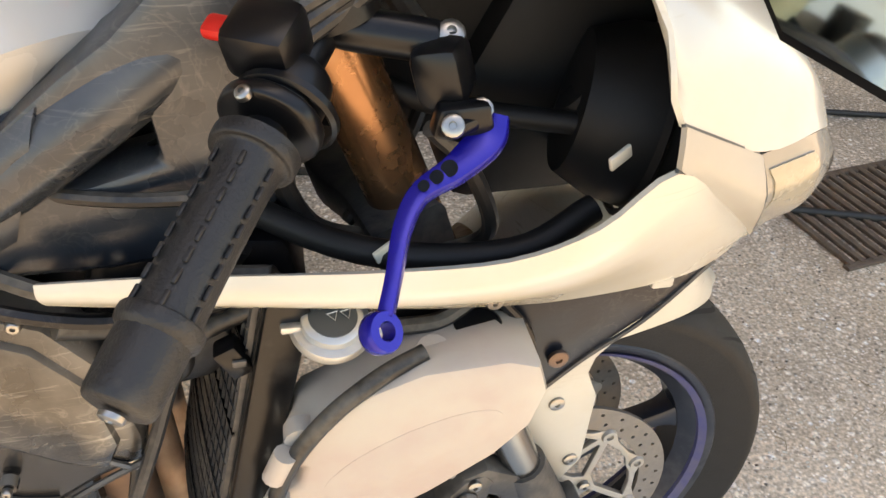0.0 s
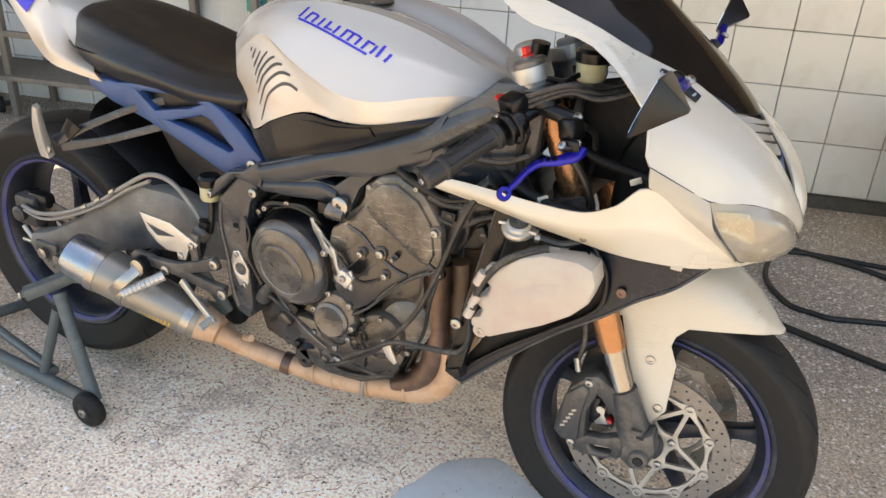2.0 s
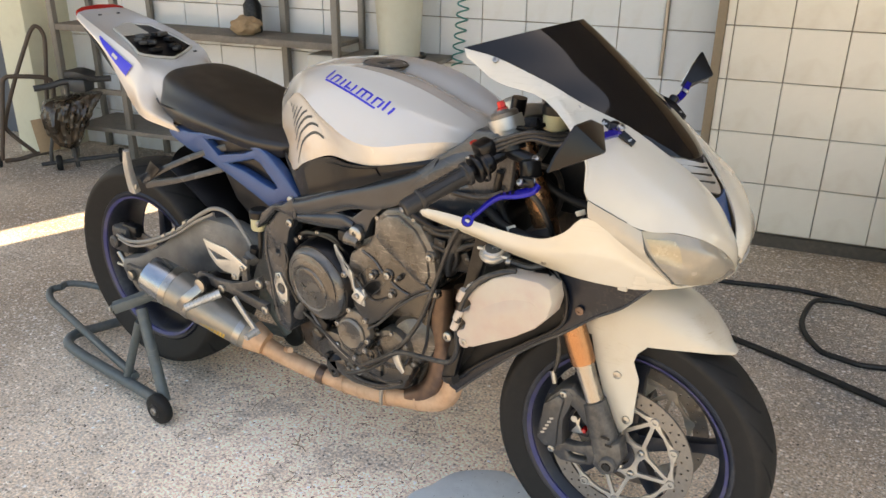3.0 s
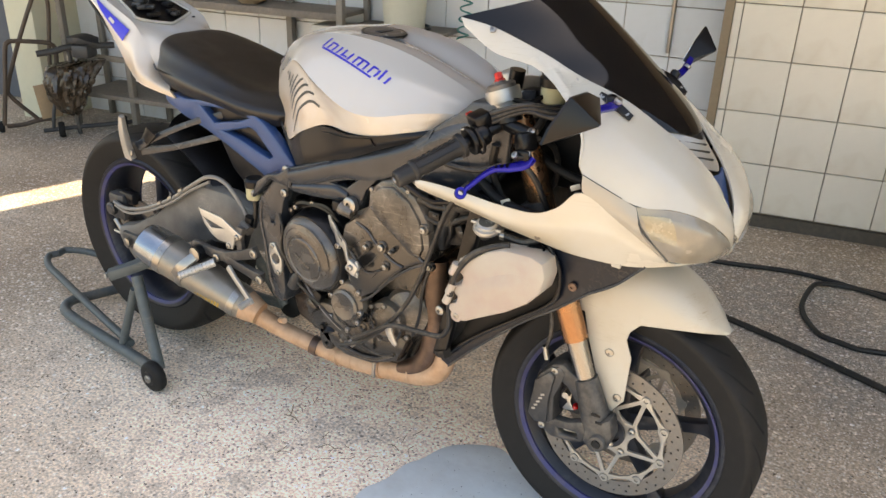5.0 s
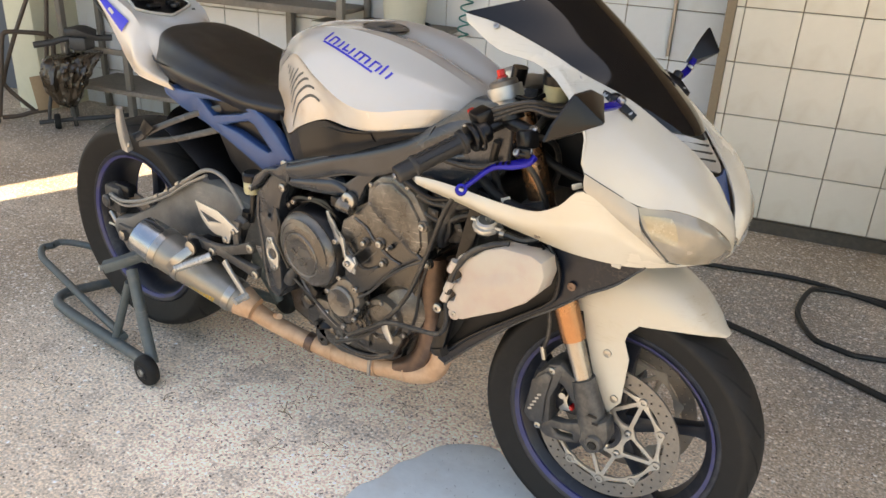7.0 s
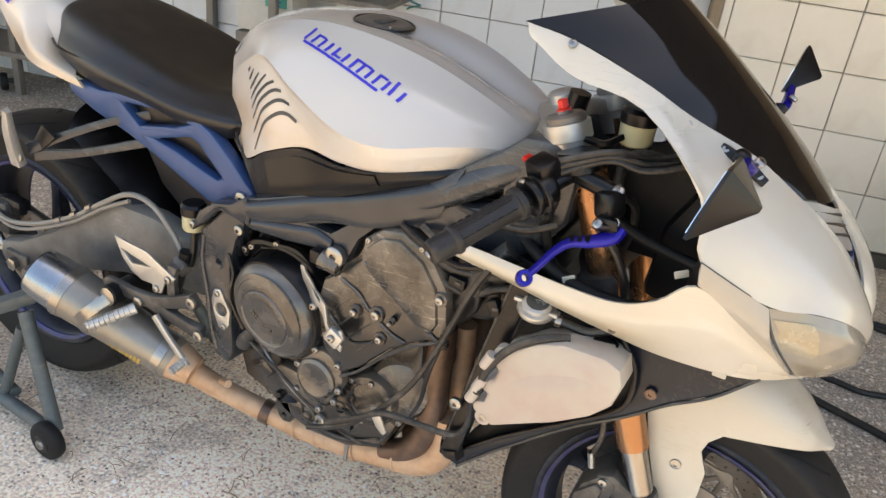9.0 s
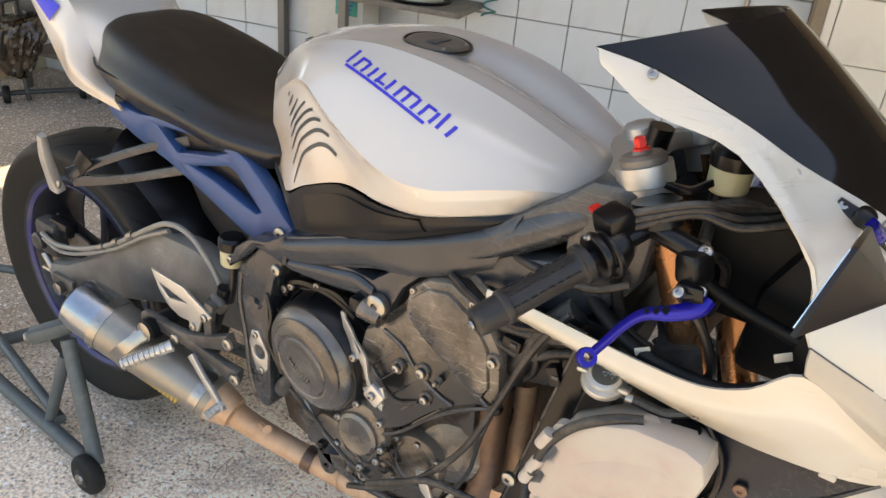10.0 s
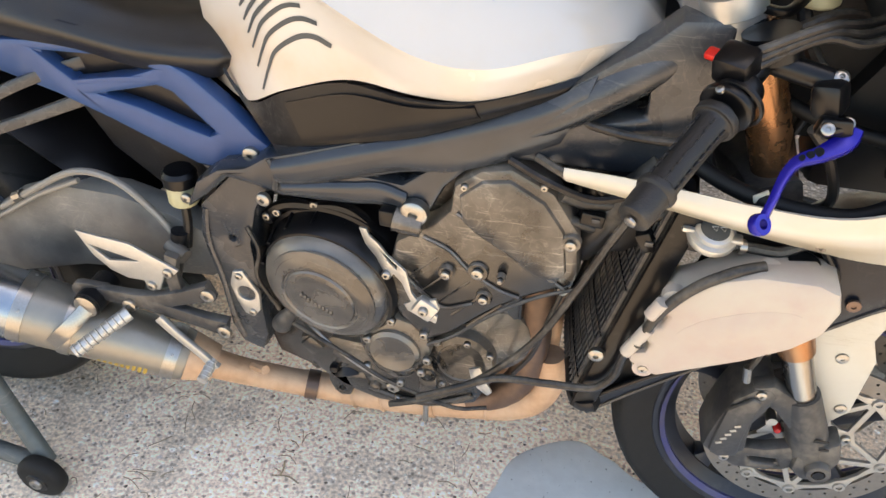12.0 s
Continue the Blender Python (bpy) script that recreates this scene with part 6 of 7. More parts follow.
part("radiator_tank", beam([RADP(-.02, -.186, .016), RADP(.5, -.187, .016), RADP(1.02, -.186, .016)], [(.020, .030), (.021, .031), (.020, .030)]), BLACK, rad, "black dented radiator end tank")
part("tank_seam", beam([RADP(0, -.1775, -.001), RADP(.5, -.1785, -.001), RADP(1, -.1775, -.001)], [(.003, .006)] * 3), GREYALU, rad)
for q in range(16):
    f_ = .02 + .06 * q
    part("fin_bar", tube([RADP(f_, y_, -.0045) for y_ in (-.176, -.12, -.06, 0)], .0009, segs=4, n=7), GREYALU, rad)
part("radiator_bolt", bolt((1.040, -.200, .537), RIGHT, .011, .008), STEEL, rad)
part("radiator_foot", beam([(1.015, -.12, .432), (1.03, -.18, .425), (1.055, -.192, .432)], [(.03, .012), (.03, .014), (.02, .02)]), BLACKDUST, rad)
neck = part("filler_neck", tube([(1.105, -.150, .715), (1.125, -.178, .735), (1.135, -.190, .745)], [.018, .020, .021], segs=16), GREYALU, rad, "alloy coolant filler neck with cap")
capn = Vector((.10, -.30, .95)).normalized()
rc = part("radiator_cap", lathe([(.0, .012), (.018, .012), (.021, .010), (.0215, .004), (.027, .003), (.0285, -.002), (.027, -.006), (0, -.006)], (1.138, -.194, .750), capn, None, 36), ALU, neck, "alloy pressure cap with dark warning disc")
part("cap_label", lathe([(0, .0128), (.0165, .0128), (.0168, .0115), (0, .0115)], (1.138, -.194, .750), capn, None, 28), DARKDECAL, rc)
for k in (-1, 0, 1):
    part("warning_mark", lathe([(.0045, .0132), (.0048, .0128), (.0035, .0128)], Vector((1.138 + .009 * k, -.194 + .001 * k, .750)), capn, None, 3, closed=True), ALU, rc)
for sg in (-1, 1):
    part("cap_ear", block(Vector((1.138, -.194, .752)) + Vector((.027 * sg, 0, -.003 * sg)), (.014, .016, .006), bevel=.002), ALU, rc)
part("overflow_hose", tube([(1.158, -.195, .742), (1.185, -.19, .738), (1.215, -.185, .735), (1.24, -.175, .742)], .0065, segs=8), CABLE, rad)
part("hose_clip", tube([(1.168, -.194, .740), (1.176, -.192, .739)], .0088, segs=10), STEEL, rad)
ct = part("coolant_tank", plate([(1.132, .694), (1.113, .684), (1.098, .656), (1.110, .648), (1.106, .630), (1.093, .626), (1.087, .606), (1.099, .600), (1.095, .585), (1.080, .580), (1.078, .562), (1.101, .556), (1.112, .545), (1.138, .560), (1.206, .598), (1.253, .632), (1.279, .662),
                                 (1.288, .698), (1.280, .724), (1.256, .733), (1.196, .730), (1.160, .716), (1.147, .706)],
                                -.232, -.172, [], bevel=.013), TANKPLASTIC, bike, "yellowed translucent coolant expansion tank")
for x, z in ((1.112, .676), (1.098, .555)):
    part("tank_lug", lathe([(.013, -.01), (.013, .004), (.005, .005), (.004, .002), (0, .002)], (x, -.226, z), RIGHT, None, 18), TANKPLASTIC, ct)
    part("bolt", bolt((x, -.229, z), RIGHT, .0065, .004), STEEL, ct)
swell = []
for i in range(9):
    row = []
    for j in range(13):
        u, v = j / 6 - 1, i / 4 - 1
        ru, rv = u * math.sqrt(1 - v * v / 2), v * math.sqrt(1 - u * u / 2)
        x, z = 1.190 + .066 * ru - .004 * rv, .648 + .026 * rv + .030 * ru
        row.append((x, -.2322 - .0045 * max(0.0, 1 - ru * ru - rv * rv) ** 1.6, z))
    swell.append(row)
part("tank_swell", sheet(swell, 9, 13, -.003, dense=False), TANKPLASTIC, ct, "pinkish swelling in the tank side", angle=60)
part("tank_spout", lathe([(.014, -.02), (.014, .004), (.012, .008), (0, .008)], (1.207, -.205, .722), (0, -.25, 1), None, 18), TANKPLASTIC, ct)
part("tank_cap", lathe([(.020, -.004), (.021, .006), (.017, .010), (0, .010)], (1.243, -.190, .722), (0, -.3, 1), None, 20), BLACK, ct)
part("tank_hose", tube([(1.200, -.212, .732), (1.170, -.222, .725), (1.135, -.232, .705), (1.108, -.236, .672), (1.093, -.238, .640), (1.085, -.236, .60)], .0066, segs=10), CABLE, bike, "black coolant overflow hose")
for at in ((1.095, -.238, .664), (1.087, -.236, .618), (1.078, -.232, .592)):
    part("white_hose_clip", tube([Vector(at) + Vector((.005, 0, .012)), Vector(at) - Vector((.005, 0, .012))], .0085, segs=12), TANKPLASTIC, ct)
part("breather_hose", tube([(1.083, -.234, .60), (1.073, -.220, .561), (1.069, -.212, .518), (1.056, -.208, .488), (1.036, -.208, .475), (.978, -.208, .468), (.915, -.208, .458), (.868, -.208, .428), (.80, -.208, .382)], .0055, segs=9), CABLE, bike, "loose dusty breather hose")
part("drain_hose", tube([(1.080, -.19, .815), (1.053, -.200, .772), (1.030, -.200, .719), (1.006, -.200, .651), (.967, -.200, .553), (.927, -.200, .488), (.874, -.200, .425), (.816, -.200, .376), (.754, -.200, .343)], .0052, segs=9), CABLE, bike, "loose dusty drain hose")
part("inner_panel", plate([(1.248, .748), (1.30, .752), (1.417, .752), (1.446, .742), (1.395, .692), (1.343, .657), (1.290, .612), (1.209, .549), (1.107, .452), (1.044, .384), (1.022, .392), (1.050, .425), (1.118, .490), (1.207, .561), (1.268, .610), (1.290, .640), (1.288, .700)],
                          -.170, -.162, [], bevel=.003, warp=lambda x, z: .10 * max(0, x - 1.30)), PANEL, bike, "dusty black inner fairing panel")
# dark plate added to close the see-through gap behind the coolant tank
part("panel_backing", plate([(1.020, .398), (1.050, .400), (1.110, .462), (1.210, .560), (1.300, .628), (1.305, .735), (1.15, .735), (1.12, .60), (1.07, .48)], -.160, -.150, [], bevel=.003), INTERIOR, bike)
part("panel_lip", tube([(1.050, -.174, .426), (1.118, -.176, .491), (1.207, -.178, .562), (1.268, -.178, .611), (1.291, -.178, .645), (1.289, -.178, .700), (1.262, -.178, .742)], .0042, segs=8), BLACKDUST, bike)
part("panel_bolt", bolt((1.318, -.172, .668), RIGHT, .009, .004), PIPEDARK, bike)
part("panel_edge", tube([(1.044, -.170, .384), (1.107, -.170, .451), (1.209, -.170, .548), (1.290, -.170, .611), (1.343, -.166, .656), (1.395, -.161, .691), (1.444, -.155, .741)], .0024, segs=6), GREYALU, bike)

# ---- cockpit ----
FD = Vector((-math.sin(radians(20.9)), 0, math.cos(radians(20.9))))
for sgn in (-1, 1):
    cpt = Vector((1.100, sgn * .108, 1.0))
    clampb = part("fork_clamp", tube([cpt - FD * .065, cpt - FD * .03, cpt - FD * .028, cpt - FD * .004], [.031, .031, .034, .034], segs=28, n=10), ALU, bike, "bright alloy fork clamp and cap")
    part("fork_cap", lathe([(.028, -.004), (.028, .004), (.024, .008), (.012, .008), (.010, .012), (0, .012)], cpt, FD, None, 28), DISC, clampb)
    part("adjuster", lathe([(.011, .010), (.011, .014), (.0080, .016), (.0080, .026), (.006, .028), (0, .028)], cpt, FD, None, 6), RED if sgn < 0 else GREYALU, clampb)
part("top_yoke", beam([(1.095, -.135, .962), (1.075, -.06, .975), (1.06, 0, .98), (1.075, .06, .975), (1.095, .135, .962)], [(.06, .022), (.05, .024), (.075, .026), (.05, .024), (.06, .022)], side=(1, 0, .3)), ALU, bike, "alloy top yoke")
part("stem_nut", lathe([(.024, -.01), (.024, .012), (.018, .018), (.008, .02), (0, .016)], (1.057, 0, .992), FD, None, 24), ALU, bike)
part("lower_yoke", beam([(1.205, -.14, .772), (1.185, -.07, .765), (1.17, 0, .76), (1.185, .07, .765), (1.205, .14, .772)], [(.06, .045), (.05, .04), (.07, .04), (.05, .04), (.06, .045)], side=(1, 0, .3)), GREYALU, bike, "grey lower fork yoke")
part("ignition_barrel", tube([(1.085, -.03, .985), (1.09, -.03, 1.02)], .016, segs=14), BLACK, bike)
for sgn in (-1, 1):
    E0, E1 = Vector((1.047, sgn * .343, .872)), Vector((1.107, sgn * .234, .920))
    ax = (E1 - E0).normalized()
    bar = part("handlebar", tube([E0, E1 + ax * .10], .0115, segs=12), BLACK, bike, "black clip-on handlebar")
    part("grip", tube([E0 + ax * .016, E0 + ax * .020, E0 + ax * .026, E0 + ax * .028, E0 + ax * .070, E0 + ax * .112, E0 + ax * .118, E0 + ax * .126], [.0165, .0198, .0198, .0170, .0164, .0174, .0225, .0232], segs=24, n=61), GRIP, bar, "black rubber grip with small notches")
    for k in range(8):
        for q in range(3):
            a = -0.6 + 0.9 * q
            o_ = Vector((0, 0, 1)) - ax * ax.z
            o_.normalize()
            s_ = ax.cross(o_)
            p = E0 + ax * (.030 + .011 * k) + (o_ * math.cos(a) + s_ * math.sin(a)) * .0178
            part("grip_rib", block(p, (.008, .0025, .002), bevel=.0008, rot=ax.to_track_quat("X", "Z").to_matrix().to_4x4()), GRIP, bar)
    part("bar_end", tube([E0 - ax * .016, E0 - ax * .013, E0 + ax * .004, E0 + ax * .018], [.0125, .0162, .0172, .0172], segs=20), GRIP, bar, "black bar end weight")
    part("bar_end_bolt", bolt(E0 - ax * .018, -ax, .006, .003), STEEL, bar)
    part("throttle_housing", tube([E1 + ax * .004, E1 + ax * .006, E1 + ax * .013, E1 + ax * .015], [.024, .0275, .0275, .024], segs=28), BLACK, bar)
    part("throttle_housing", tube([E1 + ax * .016, E1 + ax * .020, E1 + ax * .040, E1 + ax * .046], [.020, .0225, .0215, .016], segs=24), BLACK, bar)
    part("housing_strap", lathe([(.0262, -.0035), (.0285, -.002), (.0285, .002), (.0262, .0035)], E1 + ax * .019 + Vector((.004, 0, -.002)), ax, None, 32, closed=True), BLACK, bar)
    part("housing_screw", bolt(E1 + ax * .012 + Vector((-.012, sgn * .012, .020)), (-.4, sgn * .4, .8), .0045, .004), STEEL, bar)
    for q in range(3):
        part("cable_sheath", tube([E1 + ax * .048 + Vector((.0, 0, .014 + .009 * q)), E1 + ax * .080 + Vector((.045, 0, .030 + .006 * q)), Vector((1.235, sgn * (.150 - .012 * q), .972 + .006 * q)), Vector((1.30, sgn * (.12 - .012 * q), .992 + .004 * q))], .0048, segs=9), CABLE, bar)
    part("switch_pod", block(E1 + ax * .040 + Vector((-.012, 0, .022)), (.036, .038, .032), bevel=.007, rot=ax.to_track_quat("X", "Z").to_matrix().to_4x4()), BLACK, bar, "black switch pod with red kill switch")
    if sgn < 0:
        part("kill_switch", block((1.092, -.200, .963), (.014, .020, .008), bevel=.003, rot=ax.to_track_quat("X", "Z").to_matrix().to_4x4()), RED, bar)
    part("bar_clamp", tube([E1 + ax * .088 + Vector((.004, 0, .000)), E1 + ax * .09 + Vector((-.006, 0, .026))], .028, segs=20), BLACK, bar)
# brake master cylinder and blue lever
mc = part("brake_master", block((1.207, -.193, .932), (.030, .036, .036), bevel=.008, rot=Matrix.Rotation(radians(-25), 4, "Z") @ Matrix.Rotation(radians(-15), 4, "Y")), BLACK, bike, "black front brake master cylinder")
part("master_bore", tube([(1.150, -.170, .950), (1.155, -.172, .950), (1.200, -.180, .944), (1.208, -.182, .943)], [.009, .0125, .0125, .010], segs=16), BLACK, mc)
part("bolt", bolt((1.212, -.184, .948), (.0, -.6, .8), .0085, .006), STEEL, mc)
part("lever_bracket", plate([(1.196, .905), (1.200, .922), (1.228, .924), (1.232, .908), (1.215, .900)], -.222, -.208, [], bevel=.003), BLACK, mc)
LV = [(1.233, -.212, .912), (1.226, -.222, .902), (1.206, -.238, .895), (1.184, -.254, .892), (1.172, -.272, .884), (1.164, -.295, .872), (1.157, -.313, .862)]
lever = part("brake_lever", beam(LV, [(.009, .018), (.009, .021), (.009, .016), (.008, .0115), (.0075, .0095), (.0075, .008), (.0075, .008)], side=(-.35, -.6, .7), n=37), ANOD, bike, "bright blue anodised short brake lever")
part("lever_ball", lathe([(.0050, -.005), (.0098, -.005), (.0108, -.003), (.0108, .003), (.0098, .005), (.0050, .005)], (1.154, -.319, .858), (.55, -.55, .62), None, 20, closed=True), ANOD, lever)
for k in range(3):
    p = Vector(LV[2]).lerp(Vector(LV[3]), .1 + .36 * k)
    part("lever_hole", lathe([(.0048 - .0008 * k, .0075), (0, .0075)], p, (-.35, -.6, .7), None, 12), BLACK, lever)
for at in ((1.225, -.214, .917), (1.206, -.227, .915)):
    part("lever_bolt", bolt(at, (-.2, -.75, .6), .0068, .005), STEEL, lever)
part("lever_cam", block((1.215, -.219, .912), (.030, .012, .009), bevel=.003, rot=Matrix.Rotation(radians(30), 4, "Z")), BLACK, lever)
# clutch lever on the other side
part("clutch_lever", beam([(x, -y, z) for x, y, z in LV], [(.012, .024)] * 7, side=(.55, -.75, .35)), ANOD, bike, "blue anodised clutch lever")
bp = part("brake_fluid_pot", lathe([(.020, -.028), (.024, -.024), (.025, .004), (.023, .006)], (1.192, -.070, 1.005), (0, 0, 1), None, 24), RESERVOIR, bike, "yellowed front brake fluid pot with black lid")
part("lid", lathe([(.027, .004), (.0275, .020), (.023, .026), (0, .027)], (1.192, -.070, 1.005), (0, 0, 1), None, 24), BLACK, bp)
part("pot_bracket", beam([(1.18, -.085, .99), (1.16, -.11, .98), (1.13, -.12, .985)], [(.012, .008)] * 3), BLACK, bp)
for pts_, r in (([(1.17, -.10, .955), (1.22, -.085, .975), (1.28, -.04, .95), (1.25, .02, .90)], .006),
                ([(1.19, -.15, .93), (1.22, -.10, .90), (1.21, -.07, .82), (1.16, -.09, .76)], .006),
                ([(1.12, -.15, .90), (1.11, -.14, .85), (1.13, -.13, .79), (1.17, -.12, .765)], .008), ([(1.18, -.06, .98), (1.19, -.10, .95), (1.20, -.15, .94)], .008), ([(.97, -.155, .845), (1.03, -.165, .842), (1.09, -.165, .845), (1.13, -.15, .86)], .005),
                ([(1.20, -.20, .90), (1.23, -.185, .86), (1.25, -.17, .80), (1.22, -.14, .76)], .006)):
    part("control_cable", tube(pts_, r, segs=9), CABLE, bike)
part("dashboard", block((1.285, 0, 1.0), (.06, .22, .09), bevel=.018, rot=Matrix.Rotation(radians(30), 4, "Y")), INTERIOR, bike, "black instrument cluster")
GAUGE_C, GAUGE_A = Vector((1.262, -.045, 1.030)), Vector((-.80, -.12, .58)).normalized()
gauge = part("rev_counter", lathe([(0, -.02), (.034, -.02), (.040, -.008), (.041, .004), (.036, .006), (.034, .001), (0, .001)], GAUGE_C, GAUGE_A, None, 32), BLACK, bike, "round rev counter with a grey bezel")
part("bezel", lathe([(.0365, .003), (.0405, .0075), (.0425, .004), (.0405, -.001)], GAUGE_C, GAUGE_A, None, 32, closed=True), GREYALU, gauge)
part("dial", lathe([(0, .0022), (.033, .0022), (.0332, .001), (0, .001)], GAUGE_C, GAUGE_A, None, 28), DARKDECAL, gauge)
# lamp backs, stays and dark backing plates inside the nose
for sgn in (-1, 1):
    lb = part("lamp_bucket", lathe([(.030, -.075), (.055, -.070), (.068, -.04), (.072, .0), (.075, .04)], (1.40, sgn * .095, .835), (1, sgn * .25, -.2), None, 28), INTERIOR, bike, "black headlamp rear bucket")
    part("lamp_ring", lathe([(.073, -.004), (.078, 0), (.073, .004)], (1.385, sgn * .093, .838), (1, sgn * .25, -.2), None, 28, closed=True), INTERIOR, lb)
    part("bucket_plug", tube([(1.325, sgn * .10, .865), (1.34, sgn * .105, .85)], .016, segs=12), INTERIOR, lb)
# two black plates added to fill the nose's hollow with shade
part("dark_backing", plate([(1.10, .905), (1.13, .815), (1.20, .80), (1.30, .80), (1.33, .96), (1.25, .985), (1.15, .96)], -.030, -.022, [], bevel=.003), INTERIOR, bike)
part("nose_backing", plate([(1.245, .742), (1.255, .86), (1.30, .95), (1.40, .945), (1.49, .86), (1.47, .765), (1.35, .745)], -.055, .055, [], bevel=.02), INTERIOR, bike)
part("fairing_stay", tube([(1.12, -.06, .90), (1.22, -.09, .86), (1.33, -.12, .85)], .009, segs=10), INTERIOR, bike)
part("fairing_stay", tube([(1.06, -.12, .82), (1.16, -.185, .805), (1.26, -.195, .80), (1.32, -.18, .82)], .010, segs=10), INTERIOR, bike)
for at in ((1.175, -.195, .81), (1.318, -.206, .875)):
    part("white_tag", block(at, (.018, .003, .010), bevel=.001, rot=Matrix.Rotation(radians(25), 4, "Z") @ Matrix.Rotation(radians(-20), 4, "Y")), WHITE, bike)
# intake between the nose ridges
nose = part("nose_insert", sheet([[(1.411, -.076, .964), (1.440, -.04, .955), (1.465, 0, .943), (1.440, .04, .955), (1.411, .076, .964)], [(1.448, -.056, .932), (1.465, -.03, .926), (1.480, 0, .918), (1.465, .03, .926), (1.448, .056, .932)],
                                  [(1.480, -.041, .902), (1.492, -.02, .897), (1.499, 0, .891), (1.492, .02, .897), (1.480, .041, .902)]], 9, 13, 0.004), ALU, bike, "silver slotted nose insert")
for k in range(3):
    f = .25 + .25 * k
    part("grille_bar", tube([(1.415 + .06 * f, -.068 + .028 * f, .962 - .055 * f), (1.462 + .034 * f, -.004, .948 - .05 * f)], .0022, segs=6), BLACK, nose)
part("intake_mouth", sheet([[(1.497, -.036, .890), (1.502, 0, .886), (1.497, .036, .890)], [(1.525, -.018, .825), (1.527, 0, .82), (1.525, .018, .825)], [(1.536, -.008, .78), (1.537, 0, .775), (1.536, .008, .78)]], 7, 7, 0.004), BLUE, bike)
# fasteners on the cowl
for at in ((1.110, -.166, 1.113), (1.268, -.141, 1.042)):
    part("screen_bolt", bolt(at, (.1, -.8, .6), .006, .004), STEEL, bike)
part("cowl_bolt", bolt((1.250, -.199, .761), RIGHT, .006, .004), DISC, bike)
part("cowl_clip", block((1.395, -.168, .735), (.018, .006, .010), bevel=.002), TANKPLASTIC, bike)
for at in ((.982, -.1915, .797), (1.022, -.2025, .801)):
    part("arm_hole", lathe([(.0055, .0018), (0, .0018)], at, RIGHT, None, 12), DISC, bike)

# ---- mirrors ----
def mirror(sgn, feet, joint, glass, ridge):
    feet = [Vector(p) for p in feet]
    foot = part("mirror_foot", beam([feet[0], feet[0].lerp(feet[1], .5) + Vector((0, sgn * .004, .004)), feet[1]], [(.020, .012), (.022, .015), (.020, .012)], side=(.2, sgn * .8, .5)), BLACK, bike, "black slotted mirror mounting foot")
    for p in feet:
        part("foot_bolt", bolt(p.lerp(feet[0].lerp(feet[1], .5), .25) + Vector((0, sgn * .005, .005)), (.1, sgn * .7, .7), .0065, .005), STEEL, foot)
    c = feet[0].lerp(feet[1], .45) + Vector((0, sgn * .008, .008))
    root = sum((Vector(p) for p in glass), Vector()) / len(glass)
    part("mirror_stalk", beam([c, Vector(joint), Vector(joint).lerp(root, .55)], [(.012, .013), (.010, .014), (.009, .011)], side=(.6, 0, .8)), ANOD, foot, "blue anodised mirror stalk")
    part("stalk_joint", lathe([(0, .009), (.006, .009), (.010, .006), (.010, -.006), (.006, -.009), (0, -.009)], c + Vector((.002, sgn * .010, .006)), (.3, sgn * .5, .8), None, 18), BLACK, foot)
    part("stalk_bolt", bolt(Vector(joint) + Vector((.006, sgn * .004, .008)), (.4, sgn * .4, .8), .007, .006), STEEL, foot)
    G = [Vector(p) for p in glass]
    n = (G[1] - G[0]).cross(G[2] - G[1]).normalized()
    if n.x > 0:
        n = -n
    mid = sum(G, Vector()) / len(G)
    n = Vector((-.97, -sgn * .04, .24)).normalized()
    G = [p - n * (p - mid).dot(n) for p in G]
    lip = [p + n * .004 for p in G]
    back = [p.lerp(Vector(ridge), .55) for p in G]
    tip = [p.lerp(Vector(ridge), .93) for p in G]
    shell = part("mirror_shell", loft([lip, G, back, tip]), BLACK, foot, "angular black mirror shell", angle=20)
    b_ = bmesh.new()
    outer = [b_.verts.new(mid + (p - mid) * .90 + n * .0055) for p in G]
    inner_ = [b_.verts.new(mid + (p - mid) * .90 + n * .0045) for p in G]
    b_.faces.new(outer)
    b_.faces.new(inner_[::-1])
    for k in range(len(G)):
        q = (k + 1) % len(G)
        b_.faces.new((outer[k], inner_[k], inner_[q], outer[q]))
    part("mirror_glass", b_, MIRROR, shell)


mirror(-1, [(1.312, -.128, 1.020), (1.372, -.128, .990)], (1.358, -.172, 1.020), [(1.350, -.225, 1.042), (1.352, -.275, 1.060), (1.346, -.330, 1.062), (1.336, -.372, 1.020), (1.333, -.381, .996), (1.350, -.300, .985), (1.352, -.235, 1.010)], (1.392, -.300, 1.018))
mirror(1, [(1.318, .128, 1.020), (1.375, .118, .988)], (1.350, .175, 1.022), [(1.342, .205, 1.035), (1.348, .240, 1.075), (1.352, .275, 1.098), (1.345, .315, 1.075), (1.340, .325, 1.050), (1.336, .260, 1.020)], (1.385, .265, 1.055))

